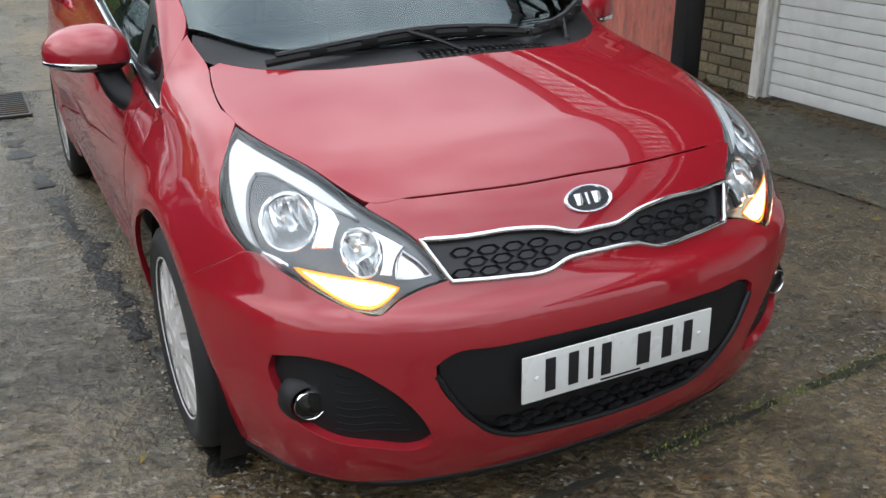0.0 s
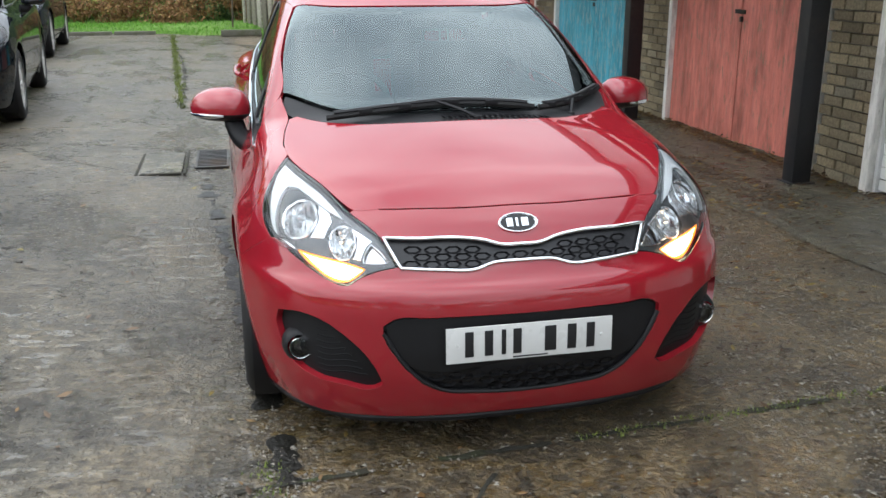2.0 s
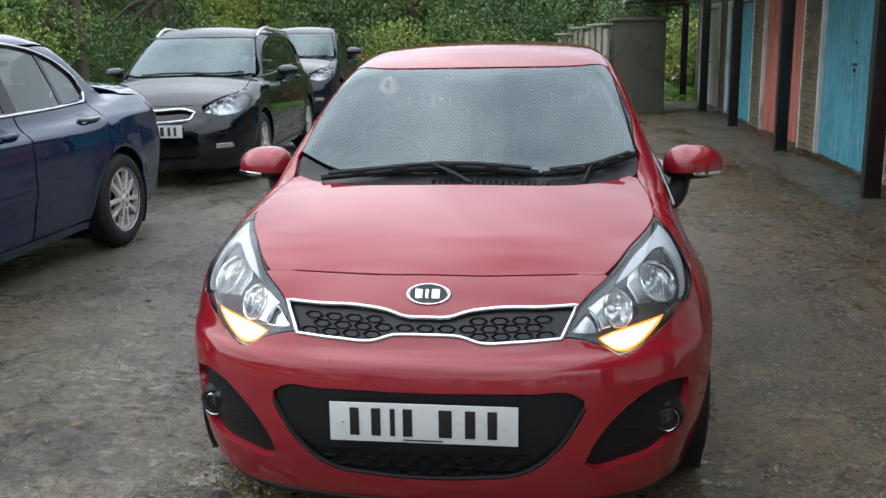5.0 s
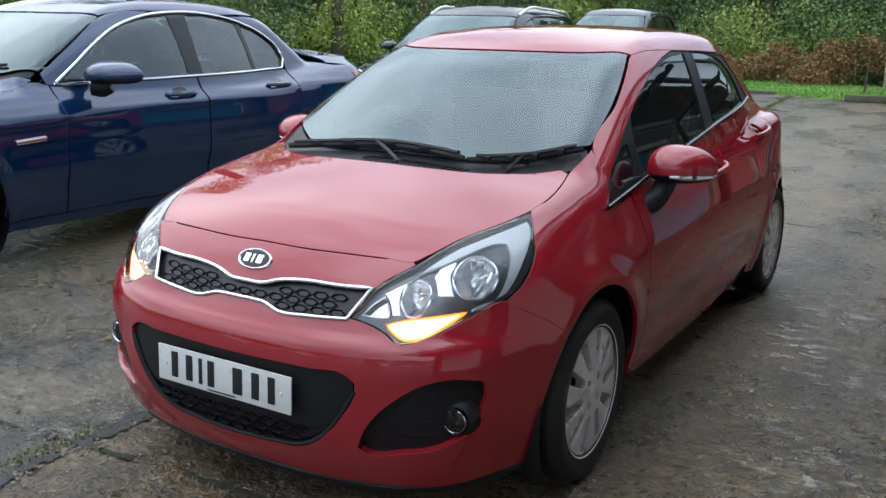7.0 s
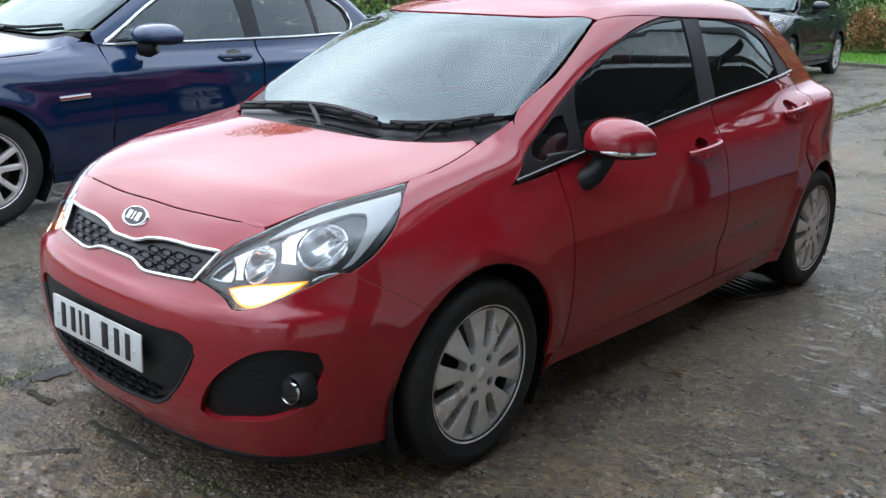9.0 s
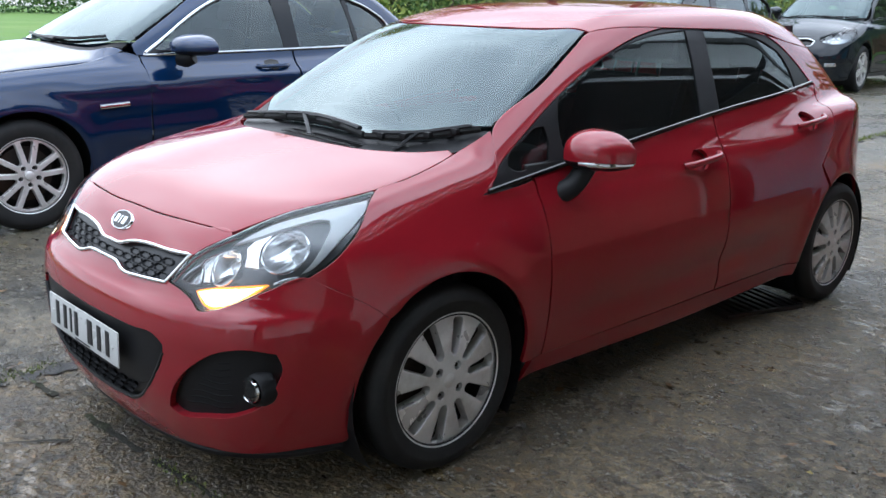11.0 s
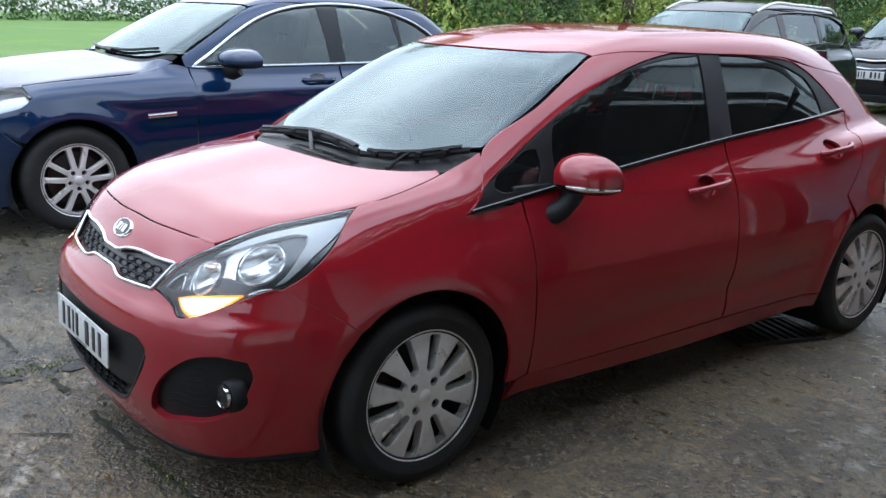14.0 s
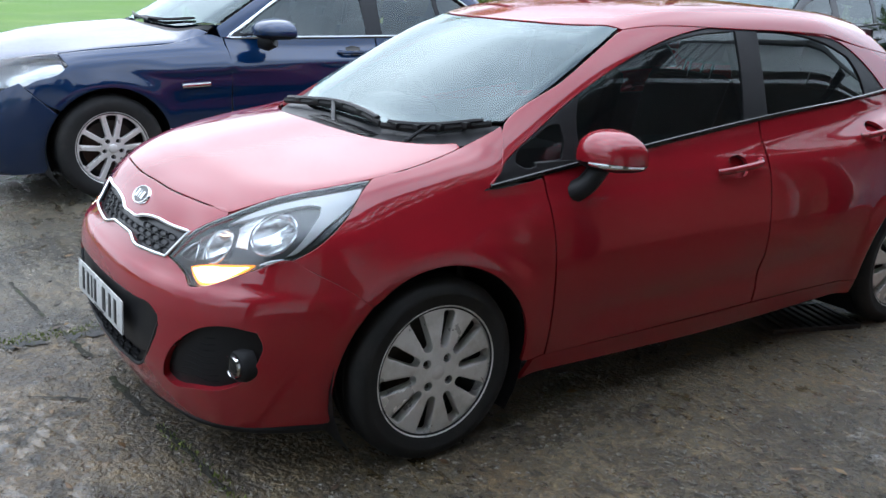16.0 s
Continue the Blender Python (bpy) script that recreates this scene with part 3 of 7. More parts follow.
def steering_wheel(root, at):
    w = new("steering_wheel")
    w.parent = root
    w.matrix_basis = pose(*at, -65, 0, 0)
    ring = [(0.18 * math.cos(a), 0.18 * math.sin(a), 0) for a in np.linspace(0, 2 * math.pi, 40, endpoint=False)]
    part("wheel_ring", tube(ring, 0.014, 10, True), DASH, w)
    part("airbag_cover", box((0.15, 0.12, 0.05), (0, 0, -0.01), 0.02), DASH, w)
    for a in (0, 180, 270):
        c, d = math.cos(radians(a)), math.sin(radians(a))
        part("wheel_spoke", tube([(0.05 * c, 0.05 * d, -0.01), (0.18 * c, 0.18 * d, 0)], 0.016, 8, flat=0.5), DASH, w)


def number_plate(root, y, z, tilt, cells):
    """A white plate with dark bars in place of its characters."""
    p = new("number_plate")
    p.parent = root
    p.matrix_basis = pose(0, y, z, tilt, 0, 0)
    part("plate_board", box((0.52, 0.006, 0.111), (0, 0, 0), 0.0025), PLATE, p, "white acrylic number plate")
    for x, wd in cells:
        part("plate_bar", box((wd, 0.002, 0.079), (x, -0.0042, 0.002), 0.0008), INK, p, "plain black bar")
    part("maker_line", box((0.11, 0.0014, 0.004), (0, -0.0040, -0.048)), INK, p)
    for x in (-0.225, 0.225):
        part("plate_screw", lathe([(0.0, -0.0065), (0.004, -0.006), (0.006, -0.0035)], 12, "y"), PLATE, p).location = (x, 0, 0.0)


# ---- the red hatchback ----
RIO_KEYS = dict(
    hubs=((0.785, 0.295), (3.41, 0.295)), arch=0.348, plan=(0.12, 0.5), crown=0.12, belt=0.85, tumble=0.36, tuck=0.0, ledge=1.0, middle=(0, 1.1, 0.5),
    screen=(0.93, 1.0, 0.53, 0.40, 1.75), back=(3.60, 1.36, 0.95),
    width=curve((0, .775), (.3, .805), (.8, .845), (1.4, .855), (2.2, .86), (3.0, .86), (3.5, .825), (3.9, .715), (4.1, .66)),
    lean=lambda z: np.where(z > .55, .60, .45) * (z - .55) ** 2,
    nose=curve((.11, .10), (.17, .06), (.24, .03), (.33, .008), (.40, .004), (.5, .006), (.552, .014), (.58, .027), (.605, .053), (.65, .078), (.72, .115), (.78, .155), (.84, .215)),
    top=curve((.1, .735), (.16, .79), (.25, .838), (.4, .885), (.6, .932), (.8, .968), (1.0, .995), (1.3, .965), (2.2, .985), (3.2, 1.025), (3.7, 1.04), (4.1, .98)),
    roof=curve((1.3, 1.335), (1.55, 1.377), (1.8, 1.406), (2.2, 1.431), (2.6, 1.437), (3.0, 1.424), (3.4, 1.392), (3.8, 1.33)),
    glass=curve((.9, .74), (1.2, .765), (2.0, .785), (2.8, .77), (3.3, .735), (3.9, .65)),
    tail=curve((.15, 3.93), (.3, 4.0), (.5, 4.04), (.7, 4.03), (.9, 3.99), (1.05, 3.95)),
    waist=((1.25, .36, 2.95, .42, -0.016, 0.06), (.30, .81, 1.30, .85, -0.016, 0.11), (.30, .81, 2.0, .88, -0.017, 0.11)))
RIO = Shell(**RIO_KEYS)

car = tagged(new("hatchback_car"), "red five-door hatchback with lit amber lamps on wet concrete", "car")
H0, H1 = RIO.hubs
A = RIO.arch

HL_TOP = [F(.425, .719), F(.502, .778), T(.572, .386), T(.625, .506), T(.662, .629)]
HL_OUT = [S(.60, .867), S(.50, .790), S(.40, .722), F(.738, .690)]
HL_LOW = [F(.675, .655), F(.625, .622), F(.575, .598), F(.53, .591), F(.487, .612), F(.44, .628), F(.378, .640)]
LAMP = HL_TOP + HL_OUT + HL_LOW
SEAM = [F(.738, .690), S(.385, .660), S(.44, .628), S(.50, .588), S(.545, .553)]
GRILLE = [F(0, .688), F(.06, .689), F(.115, .703), F(.20, .713), F(.32, .714), F(.415, .717), F(.372, .637), F(.25, .630), F(.15, .628), F(.092, .643), F(.05, .645), F(0, .645)]
INTAKE = [F(0, .502), F(.30, .503), F(.405, .500), F(.436, .480), F(.436, .452), F(.38, .355), F(.318, .290), F(.26, .258), F(.15, .243), F(0, .236)]
FOG = [F(.73, .490), F(.738, .450), F(.728, .40), F(.705, .345), F(.65, .303), F(.56, .283), F(.46, .274), F(.440, .290), F(.455, .33), F(.497, .396), F(.560, .455), F(.60, .482), F(.672, .502)]

hood = [T(0, .197), T(.155, .199), T(.28, .211), T(.40, .230), T(.498, .255), T(.520, .285), T(.572, .387), T(.625, .508), T(.660, .64), T(.6645, .74), T(.650, .88), T(.630, .977), T(.60, .985), T(.52, .90), T(.36, .805), T(.2, .772), T(0, .762)]
link("bonnet", panel_mesh(RIO.panel("top", hood, both=True)), RED, car, "red painted bonnet")

bumper = [T(0, .195), T(.155, .197), T(.28, .209), T(.40, .228), T(.49, .251), F(.502, .778), F(.425, .719), F(.378, .640)] + HL_LOW[::-1][1:] + SEAM \
    + arc(H0, A, 137, 196, 7) + [S(.44, .178), F(.70, .172), F(.55, .162), F(.3, .156), F(0, .154)]
link("front_bumper", panel_mesh(RIO.panel("nose", bumper, [(GRILLE, "both"), (INTAKE, "both"), (FOG, "pair")], True, spacing=0.018, depth=0.03, gap=0.0004, round_edge=0.0015)), RED, car, "red painted front bumper")

wing = [F(.738, .690), S(.40, .722), S(.50, .790), S(.60, .867), T(.664, .632), T(.667, .74), T(.652, .88), T(.633, .98), T(.648, 1.125), S(1.055, .885), S(.98, .840), S(1.215, .862), S(1.225, .60), S(1.235, .26), S(1.18, .255)] \
    + arc(H0, A, -6, 131, 13) + SEAM[:0:-1]
both_sides("front_wing", RIO.panel("nose", wing, spacing=0.02, gap=0.0004, round_edge=0.0015), RED, car)

DLO = [S(1.0, .845), S(1.07, .905), S(1.23, 1.003), S(1.40, 1.096), S(1.58, 1.178), S(1.77, 1.248), S(1.93, 1.294), S(2.1, 1.326), S(2.36, 1.347), S(2.6, 1.347), S(2.86, 1.326), S(3.04, 1.284), S(3.18, 1.228), S(3.29, 1.155), S(3.385, 1.066), S(3.05, 1.042), S(2.4, .998), S(1.73, .932), S(1.22, .872)]
REAR_DOOR_END = [S(3.42, 1.064), S(3.37, .97), S(3.30, .84), S(3.17, .715)]
side = [T(.652, 1.13), T(.625, 1.40), T(.583, 1.60), T(.548, 1.735), T(.568, 2.0), T(.575, 2.6), T(.555, 3.2), T(.505, 3.58), T(.495, 3.68), T(.47, 3.80), S(3.93, .98), S(3.965, .75), S(3.96, .5), S(3.93, .30), S(3.80, .23)] \
    + arc(H1, A, -10, 118, 11) + [S(3.17, .712)] + REAR_DOOR_END[::-1][1:] + [S(3.39, 1.060)] + DLO[:15][::-1][1:] + [S(.985, .845), S(1.05, .89)]
both_sides("body_side", RIO.panel("barrel", side, spacing=0.022, step=0.014), RED, car, "red painted pillar and rear quarter")

door_f = [S(1.222, .869), S(1.73, .927), S(2.345, .989), S(2.338, .80), S(2.33, .55), S(2.325, .27), S(1.8, .262), S(1.242, .255), S(1.232, .60)]
door_r = [S(2.355, .990), S(3.05, 1.039), S(3.41, 1.057), S(3.365, .97), S(3.295, .84), S(3.16, .712)] + arc(H1, A + 0.012, 122, 176, 6) + [S(3.05, .262), S(2.6, .27), S(2.336, .27), S(2.34, .55), S(2.348, .80)]
for name, outline, at in (("front_door", door_f, (2.165, .830)), ("rear_door", door_r, (3.125, .908))):
    y, z = at
    dish = [S(y - .052, z + .030), S(y - .03, z + .042), S(y, z + .046), S(y + .03, z + .040), S(y + .050, z + .026), S(y + .050, z - .006), S(y + .03, z - .026), S(y, z - .033), S(y - .03, z - .028), S(y - .052, z - .008)]
    pair = both_sides(name, RIO.panel("barrel", outline, [(dish, "")], spacing=0.024, gap=0.0002, round_edge=0.0015), RED, car)
    for sx, door in zip((1, -1), pair):
        x = RIO.spot([S(y, z)])[0][0]
        grip = [(sx * (x + d), y + dy, z - 0.006 + 0.005 * k) for k, (d, dy) in enumerate([(0.004, -.125), (0.020, -.105), (0.028, -.06), (0.030, 0), (0.028, .06), (0.020, .10), (0.004, .115)])]
        part("door_handle", tube(smooth_line(grip, 0.012, False, 80), 0.013, 10, flat=1.0), RED, door, "red pull handle")
        cup = RIO.panel("barrel", dish, offset=0.024, depth=0.004, spacing=0.012, gap=-0.006)
        link("handle_cup", panel_mesh(cup, sx < 0), RED, door, "hollow behind the handle")

sill = [S(1.19, .250), S(1.8, .257), S(2.6, .265), S(3.06, .257), S(3.05, .19), S(2.2, .17), S(1.15, .175)]
both_sides("sill", RIO.panel("barrel", sill, offset=0.004), RED, car)

roof = [T(0, 1.555), T(.2, 1.572), T(.4, 1.632), T(.550, 1.735), T(.570, 2.0), T(.577, 2.6), T(.557, 3.2), T(.507, 3.585), T(.3, 3.60), T(0, 3.62)]
link("roof", panel_mesh(RIO.panel("top", roof, both=True, spacing=0.03, offset=-0.0012)), RED, car, "red painted roof")
tailgate = [T(.480, 3.69), T(.450, 3.81), S(3.95, .98), S(3.985, .75), S(3.98, .5), S(3.95, .30), S(3.82, .23)]
half_tail = [T(0, 3.63), T(.3, 3.61), T(.49, 3.60)] + tailgate
tail_pts = RIO.spot(half_tail)
low_rear = np.array([(0.0, 3.99, 0.23)])
tp = np.concatenate([tail_pts, low_rear])
tp = np.concatenate([tp, (tp * (-1, 1, 1))[::-1][1:-1]])


def tail_place(uv):
    p = RIO.cast("tail", uv)
    return p, RIO.normal(p)


link("tailgate", panel_mesh(sheet(smooth_line(RIO.flat("tail", tp), 0.02), [], tail_place, 0.03, 0.015)), RED, car)

# windscreen, cowl and side glass
screen = [T(0, .885), T(.25, .90), T(.42, .955), T(.55, 1.05), T(.640, 1.14), T(.617, 1.40), T(.575, 1.60), T(.538, 1.728), T(.4, 1.626), T(.2, 1.566), T(0, 1.549)]
opening = [T(0, .908), T(.25, .926), T(.42, .980), T(.53, 1.064), T(.592, 1.155), T(.572, 1.40), T(.532, 1.58), T(.47, 1.630), T(.3, 1.565), T(.12, 1.545), T(.10, 1.50), T(0, 1.49)]
link("windscreen_border", panel_mesh(RIO.panel("top", screen, [(opening, "both")], True, offset=0.006, depth=0.004, spacing=0.03)), GLOSSBLACK, car, "black printed windscreen border")
link("windscreen", panel_mesh(RIO.panel("top", screen, both=True, offset=0.001, depth=0.004, spacing=0.03)), SCREEN, car, "curved windscreen reflecting a grey sky")
cowl = [T(0, .770), T(.2, .780), T(.36, .813), T(.52, .908), T(.605, .985), T(.632, 1.02), T(.644, 1.115), T(.636, 1.128), T(.55, 1.045), T(.42, .95), T(.25, .893), T(0, .880)]
link("cowl", panel_mesh(RIO.panel("top", cowl, both=True, offset=0.012, depth=0.02, spacing=0.018)), PLASTIC, car, "black plastic cowl")
for k in range(-9, 10):
    x = k * 0.022 + 0.12
    y = RIO.spot([T(x, .83)])[0]
    part("cowl_slot", box((0.009, 0.07, 0.004), (x, .832, y[2] - 0.008), 0.001), GLOSSBLACK, car)

QUARTER = [S(1.145, .945), S(1.22, .985), S(1.30, 1.022), S(1.33, 1.022), S(1.335, .965), S(1.315, .918), S(1.24, .908), S(1.15, .900), S(1.125, .915)]
GLASS_F = [S(1.44, 1.108), S(1.60, 1.180), S(1.79, 1.248), S(1.93, 1.282), S(2.1, 1.310), S(2.325, 1.325), S(2.30, 1.15), S(2.265, .998), S(1.73, .944), S(1.40, .912), S(1.405, 1.02)]
GLASS_R = [S(2.465, 1.325), S(2.64, 1.320), S(2.86, 1.293), S(3.02, 1.250), S(3.11, 1.212), S(3.165, 1.14), S(3.18, 1.064), S(3.05, 1.055), S(2.42, 1.012), S(2.44, 1.15)]
frame_data = RIO.panel("barrel", DLO, [(QUARTER, ""), (GLASS_F, ""), (GLASS_R, "")], offset=0.004, depth=0.012, spacing=0.025)
both_sides("window_frame", frame_data, PLASTIC, car, "black window surround")
for name, outline, mat in (("quarter_glass", QUARTER, GLASS), ("front_window", GLASS_F, GLASS), ("rear_window", GLASS_R, GLASS)):
    both_sides(name, RIO.panel("barrel", outline, offset=0.009, depth=0.003, spacing=0.03, gap=-0.003), mat, car)
belt = [S(1.005, .846), S(1.22, .8735), S(1.73, .9335), S(2.4, .9995), S(3.05, 1.0435), S(3.38, 1.067)]
for sx in (1, -1):
    line = smooth_line(RIO.spot(belt), 0.03, False) * (sx, 1, 1) + (sx * 0.002, 0, 0.004)
    # black this side, chrome the other: each side's reflection put into its material
    part("belt_strip", tube(line, 0.008, 8), GLOSSBLACK if sx > 0 else CHROME, car, "glossy strip under the side windows")

# grille, intake, fog lamps
link("grille_back", panel_mesh(RIO.panel("nose", GRILLE, both=True, offset=0.014, depth=0.0, gap=-0.004)), INK, car)
edge = smooth_line(np.concatenate([RIO.spot(GRILLE), (RIO.spot(GRILLE) * (-1, 1, 1))[::-1][1:-1]]), 0.012)
part("grille_surround", tube(edge + (0, -0.002, 0), 0.0062, 10, True), CHROME, car, "polished chrome grille surround")


def honeycomb(outline, both, offset, dx, dz, r, name, label):
    """A grille of joined cells: one thin wavy bar for each row and short webs between."""
    lp = RIO.loop("nose", outline, both == "both", 0.012)
    lo, hi = lp.min(0), lp.max(0)
    bm = bmesh.new()
    rows = int((hi[1] - lo[1]) / dz) + 2
    for j in range(rows):
        v = lo[1] + j * dz
        for i in range(int((hi[0] - lo[0]) / dx) + 2):
            u = lo[0] + (i + 0.5 * (j % 2)) * dx
            hexa = np.array([(u + 0.46 * dx * math.cos(a), v + 0.46 * dz * 1.15 * math.sin(a)) for a in np.radians([0, 60, 120, 180, 240, 300])])
            if not inside(shrink(lp, 0.003), hexa).all():
                continue
            q = RIO.cast("nose", hexa) 
            nn = RIO.normal(q)
            outer = q - nn * offset
            mid = outer.mean(0)
            inner = mid + (outer - mid) * 0.70 - nn * r
            vo, vi = [bm.verts.new(p) for p in outer], [bm.verts.new(p) for p in inner]
            for k in range(6):
                bm.faces.new((vo[k], vo[(k + 1) % 6], vi[(k + 1) % 6], vi[k]))
    me = bpy.data.meshes.new("mesh")
    bm.to_mesh(me)
    bm.free()
    return link(name, me, GRILLEBLACK, car, label)


honeycomb(GRILLE, "both", 0.008, 0.056, 0.019, 0.005, "grille_mesh", "black honeycomb grille")
link("intake_back", panel_mesh(RIO.panel("nose", INTAKE, both=True, offset=0.017, depth=0.0, gap=-0.004)), INK, car)
LOWER = [F(0, .345), F(.30, .345), F(.372, .345), F(.318, .292), F(.26, .260), F(.15, .245), F(0, .238)]
honeycomb(LOWER, "both", 0.004, 0.052, 0.022, 0.010, "intake_mesh", "black honeycomb lower grille")
UPPER = [F(0, .50), F(.30, .50), F(.40, .497), F(.432, .478), F(.430, .452), F(.385, .36), F(.372, .350), F(0, .350)]
link("plate_carrier", panel_mesh(RIO.panel("nose", UPPER, both=True, offset=0.009, depth=0.03)), PLASTIC, car, "matt black bumper insert")
rim_line = RIO.spot([F(.436, .452), F(.38, .355), F(.318, .290), F(.26, .258), F(.15, .243), F(0, .236)])
rim_line = np.concatenate([rim_line, (rim_line * (-1, 1, 1))[::-1][1:]])
part("intake_lip", tube(smooth_line(rim_line, 0.02, False) + (0, 0.006, 0.004), 0.008, 8), PLASTIC, car)
for sx in (1, -1):
    fog = new("fog_lamp")
    fog.parent = car
    link("fog_recess", panel_mesh(RIO.panel("nose", FOG, offset=0.022, depth=0.0, gap=-0.004), sx < 0), PLASTIC, fog, "matt black bumper recess")
    for j in range(8):
        z = .312 + j * .020
        xs = np.linspace(.49 + .016 * j, .635, 8)
        pts = RIO.spot([F(x, z + 0.004 * math.sin(60 * x)) for x in xs])
        nn = RIO.normal(pts)
        part("recess_rib", tube((pts - nn * 0.0232) * (sx, 1, 1), 0.0024, 6), GRILLEBLACK, fog)
    c = RIO.spot([F(.680, .378)])[0]
    base = Vector((sx * (c[0] - 0.008), c[1] + 0.009, c[2]))
    turn = Matrix.Translation(base) @ Matrix.Rotation(radians(sx * 8), 4, "Z")
    bm = lathe([(0.034, 0.05), (0.034, -0.004), (0.0328, -0.006), (0.031, -0.004), (0.030, 0.02)], 36, "y")
    bmesh.ops.transform(bm, matrix=turn, verts=bm.verts)
    part("fog_ring", bm, CHROME, fog, "chrome ring")
    bm = lathe([(0.0, 0.018), (0.012, 0.012), (0.022, 0.016), (0.029, 0.004)], 30, "y")
    bmesh.ops.transform(bm, matrix=turn, verts=bm.verts)
    part("fog_reflector", bm, BRAKE, fog)
    bm = lathe([(0.0, -0.010), (0.015, -0.0085), (0.030, -0.004)], 30, "y")
    bmesh.ops.transform(bm, matrix=turn, verts=bm.verts)
    part("fog_lens", bm, LENS, fog)
    bm = lathe([(0.062, 0.045), (0.055, 0.02), (0.044, 0.006), (0.040, 0.004)], 36, "y")
    bmesh.ops.transform(bm, matrix=turn, verts=bm.verts)
    part("fog_bezel", bm, PLASTIC, fog)
lip = RIO.spot([F(0, .160), F(.3, .162), F(.55, .168), F(.70, .178), S(.40, .184)]) - (0, 0, .018)
lip = np.concatenate([(lip * (-1, 1, 1))[::-1][:-1], lip])
part("front_lip", tube(smooth_line(lip, 0.03, False) * (0.975, 1, 1) + (0, 0.040, 0.0), 0.027, 8, flat=0.8), PLASTIC, car, "black plastic lower lip")

# headlamps
BAND = [F(.672, .871), F(.616, .842), F(.572, .817), F(.532, .776), F(.520, .760), F(.561, .780), F(.600, .803), F(.630, .820), F(.655, .829), F(.676, .827), F(.694, .812), F(.713, .784), F(.724, .755), F(.727, .727), F(.722, .700), F(.733, .706), F(.741, .734), F(.737, .778), F(.719, .822), F(.697, .853)]
MAIN_CUP = [F(.607, .762), F(.628, .730), F(.659, .709), F(.689, .705), F(.708, .722), F(.708, .753), F(.687, .784), F(.653, .804), F(.621, .807), F(.605, .791)]
INNER_CUP = [F(.498, .714), F(.506, .686), F(.523, .664), F(.547, .660), F(.567, .674), F(.575, .699), F(.566, .729), F(.545, .747), F(.520, .750), F(.503, .738)]
BRIDGE = [F(.588, .806), F(.562, .782), F(.558, .760), F(.574, .740), F(.589, .713), F(.633, .711), F(.618, .735), F(.600, .765), F(.598, .790)]
SIDE_CELL = [F(.505, .750), F(.472, .731), F(.446, .713), F(.464, .698), F(.488, .657), F(.513, .662), F(.500, .690), F(.494, .715)]
CORNER_CELL = [F(.453, .704), F(.425, .680), F(.407, .655), F(.445, .652), F(.482, .654), F(.467, .690)]
FLASHER = [F(.650, .652), F(.671, .672), F(.640, .668), F(.612, .664), F(.569, .657), F(.523, .649), F(.480, .636), F(.501, .620), F(.530, .606), F(.560, .604), F(.598, .616), F(.625, .633)]
HOT = [F(.645, .655), F(.660, .668), F(.612, .660), F(.569, .655), F(.523, .647), F(.485, .635), F(.505, .621), F(.532, .608), F(.558, .607), F(.596, .618), F(.622, .635)]
LOW_TRAY = [F(.720, .697), F(.695, .690), F(.679, .680), F(.680, .670), F(.700, .674), F(.724, .688)]


def cup(outline, sink, deep, aim, flutes, ripple):
    """A reflector bowl behind a round opening, its floor pressed into upright flutes."""
    rim = smooth_line(RIO.spot(outline), 0.008)
    rim = rim - RIO.normal(rim) * sink
    mid = rim.mean(0)
    rings = np.linspace(1.0, 0.10, 11)
    n = len(rim)
    verts, faces = [], []
    for k, f in enumerate(rings):
        ring = mid + (rim - mid) * f + np.array(aim) * deep * (1 - f * f)
        ring[:, 1] += ripple * np.sin((ring[:, 0] - mid[0]) * flutes) * (0.15 < f < 0.93)
        verts += list(ring)
        if k:
            faces += [((k - 1) * n + i, (k - 1) * n + (i + 1) % n, k * n + (i + 1) % n, k * n + i) for i in range(n)]
    return rim, mid, verts, faces


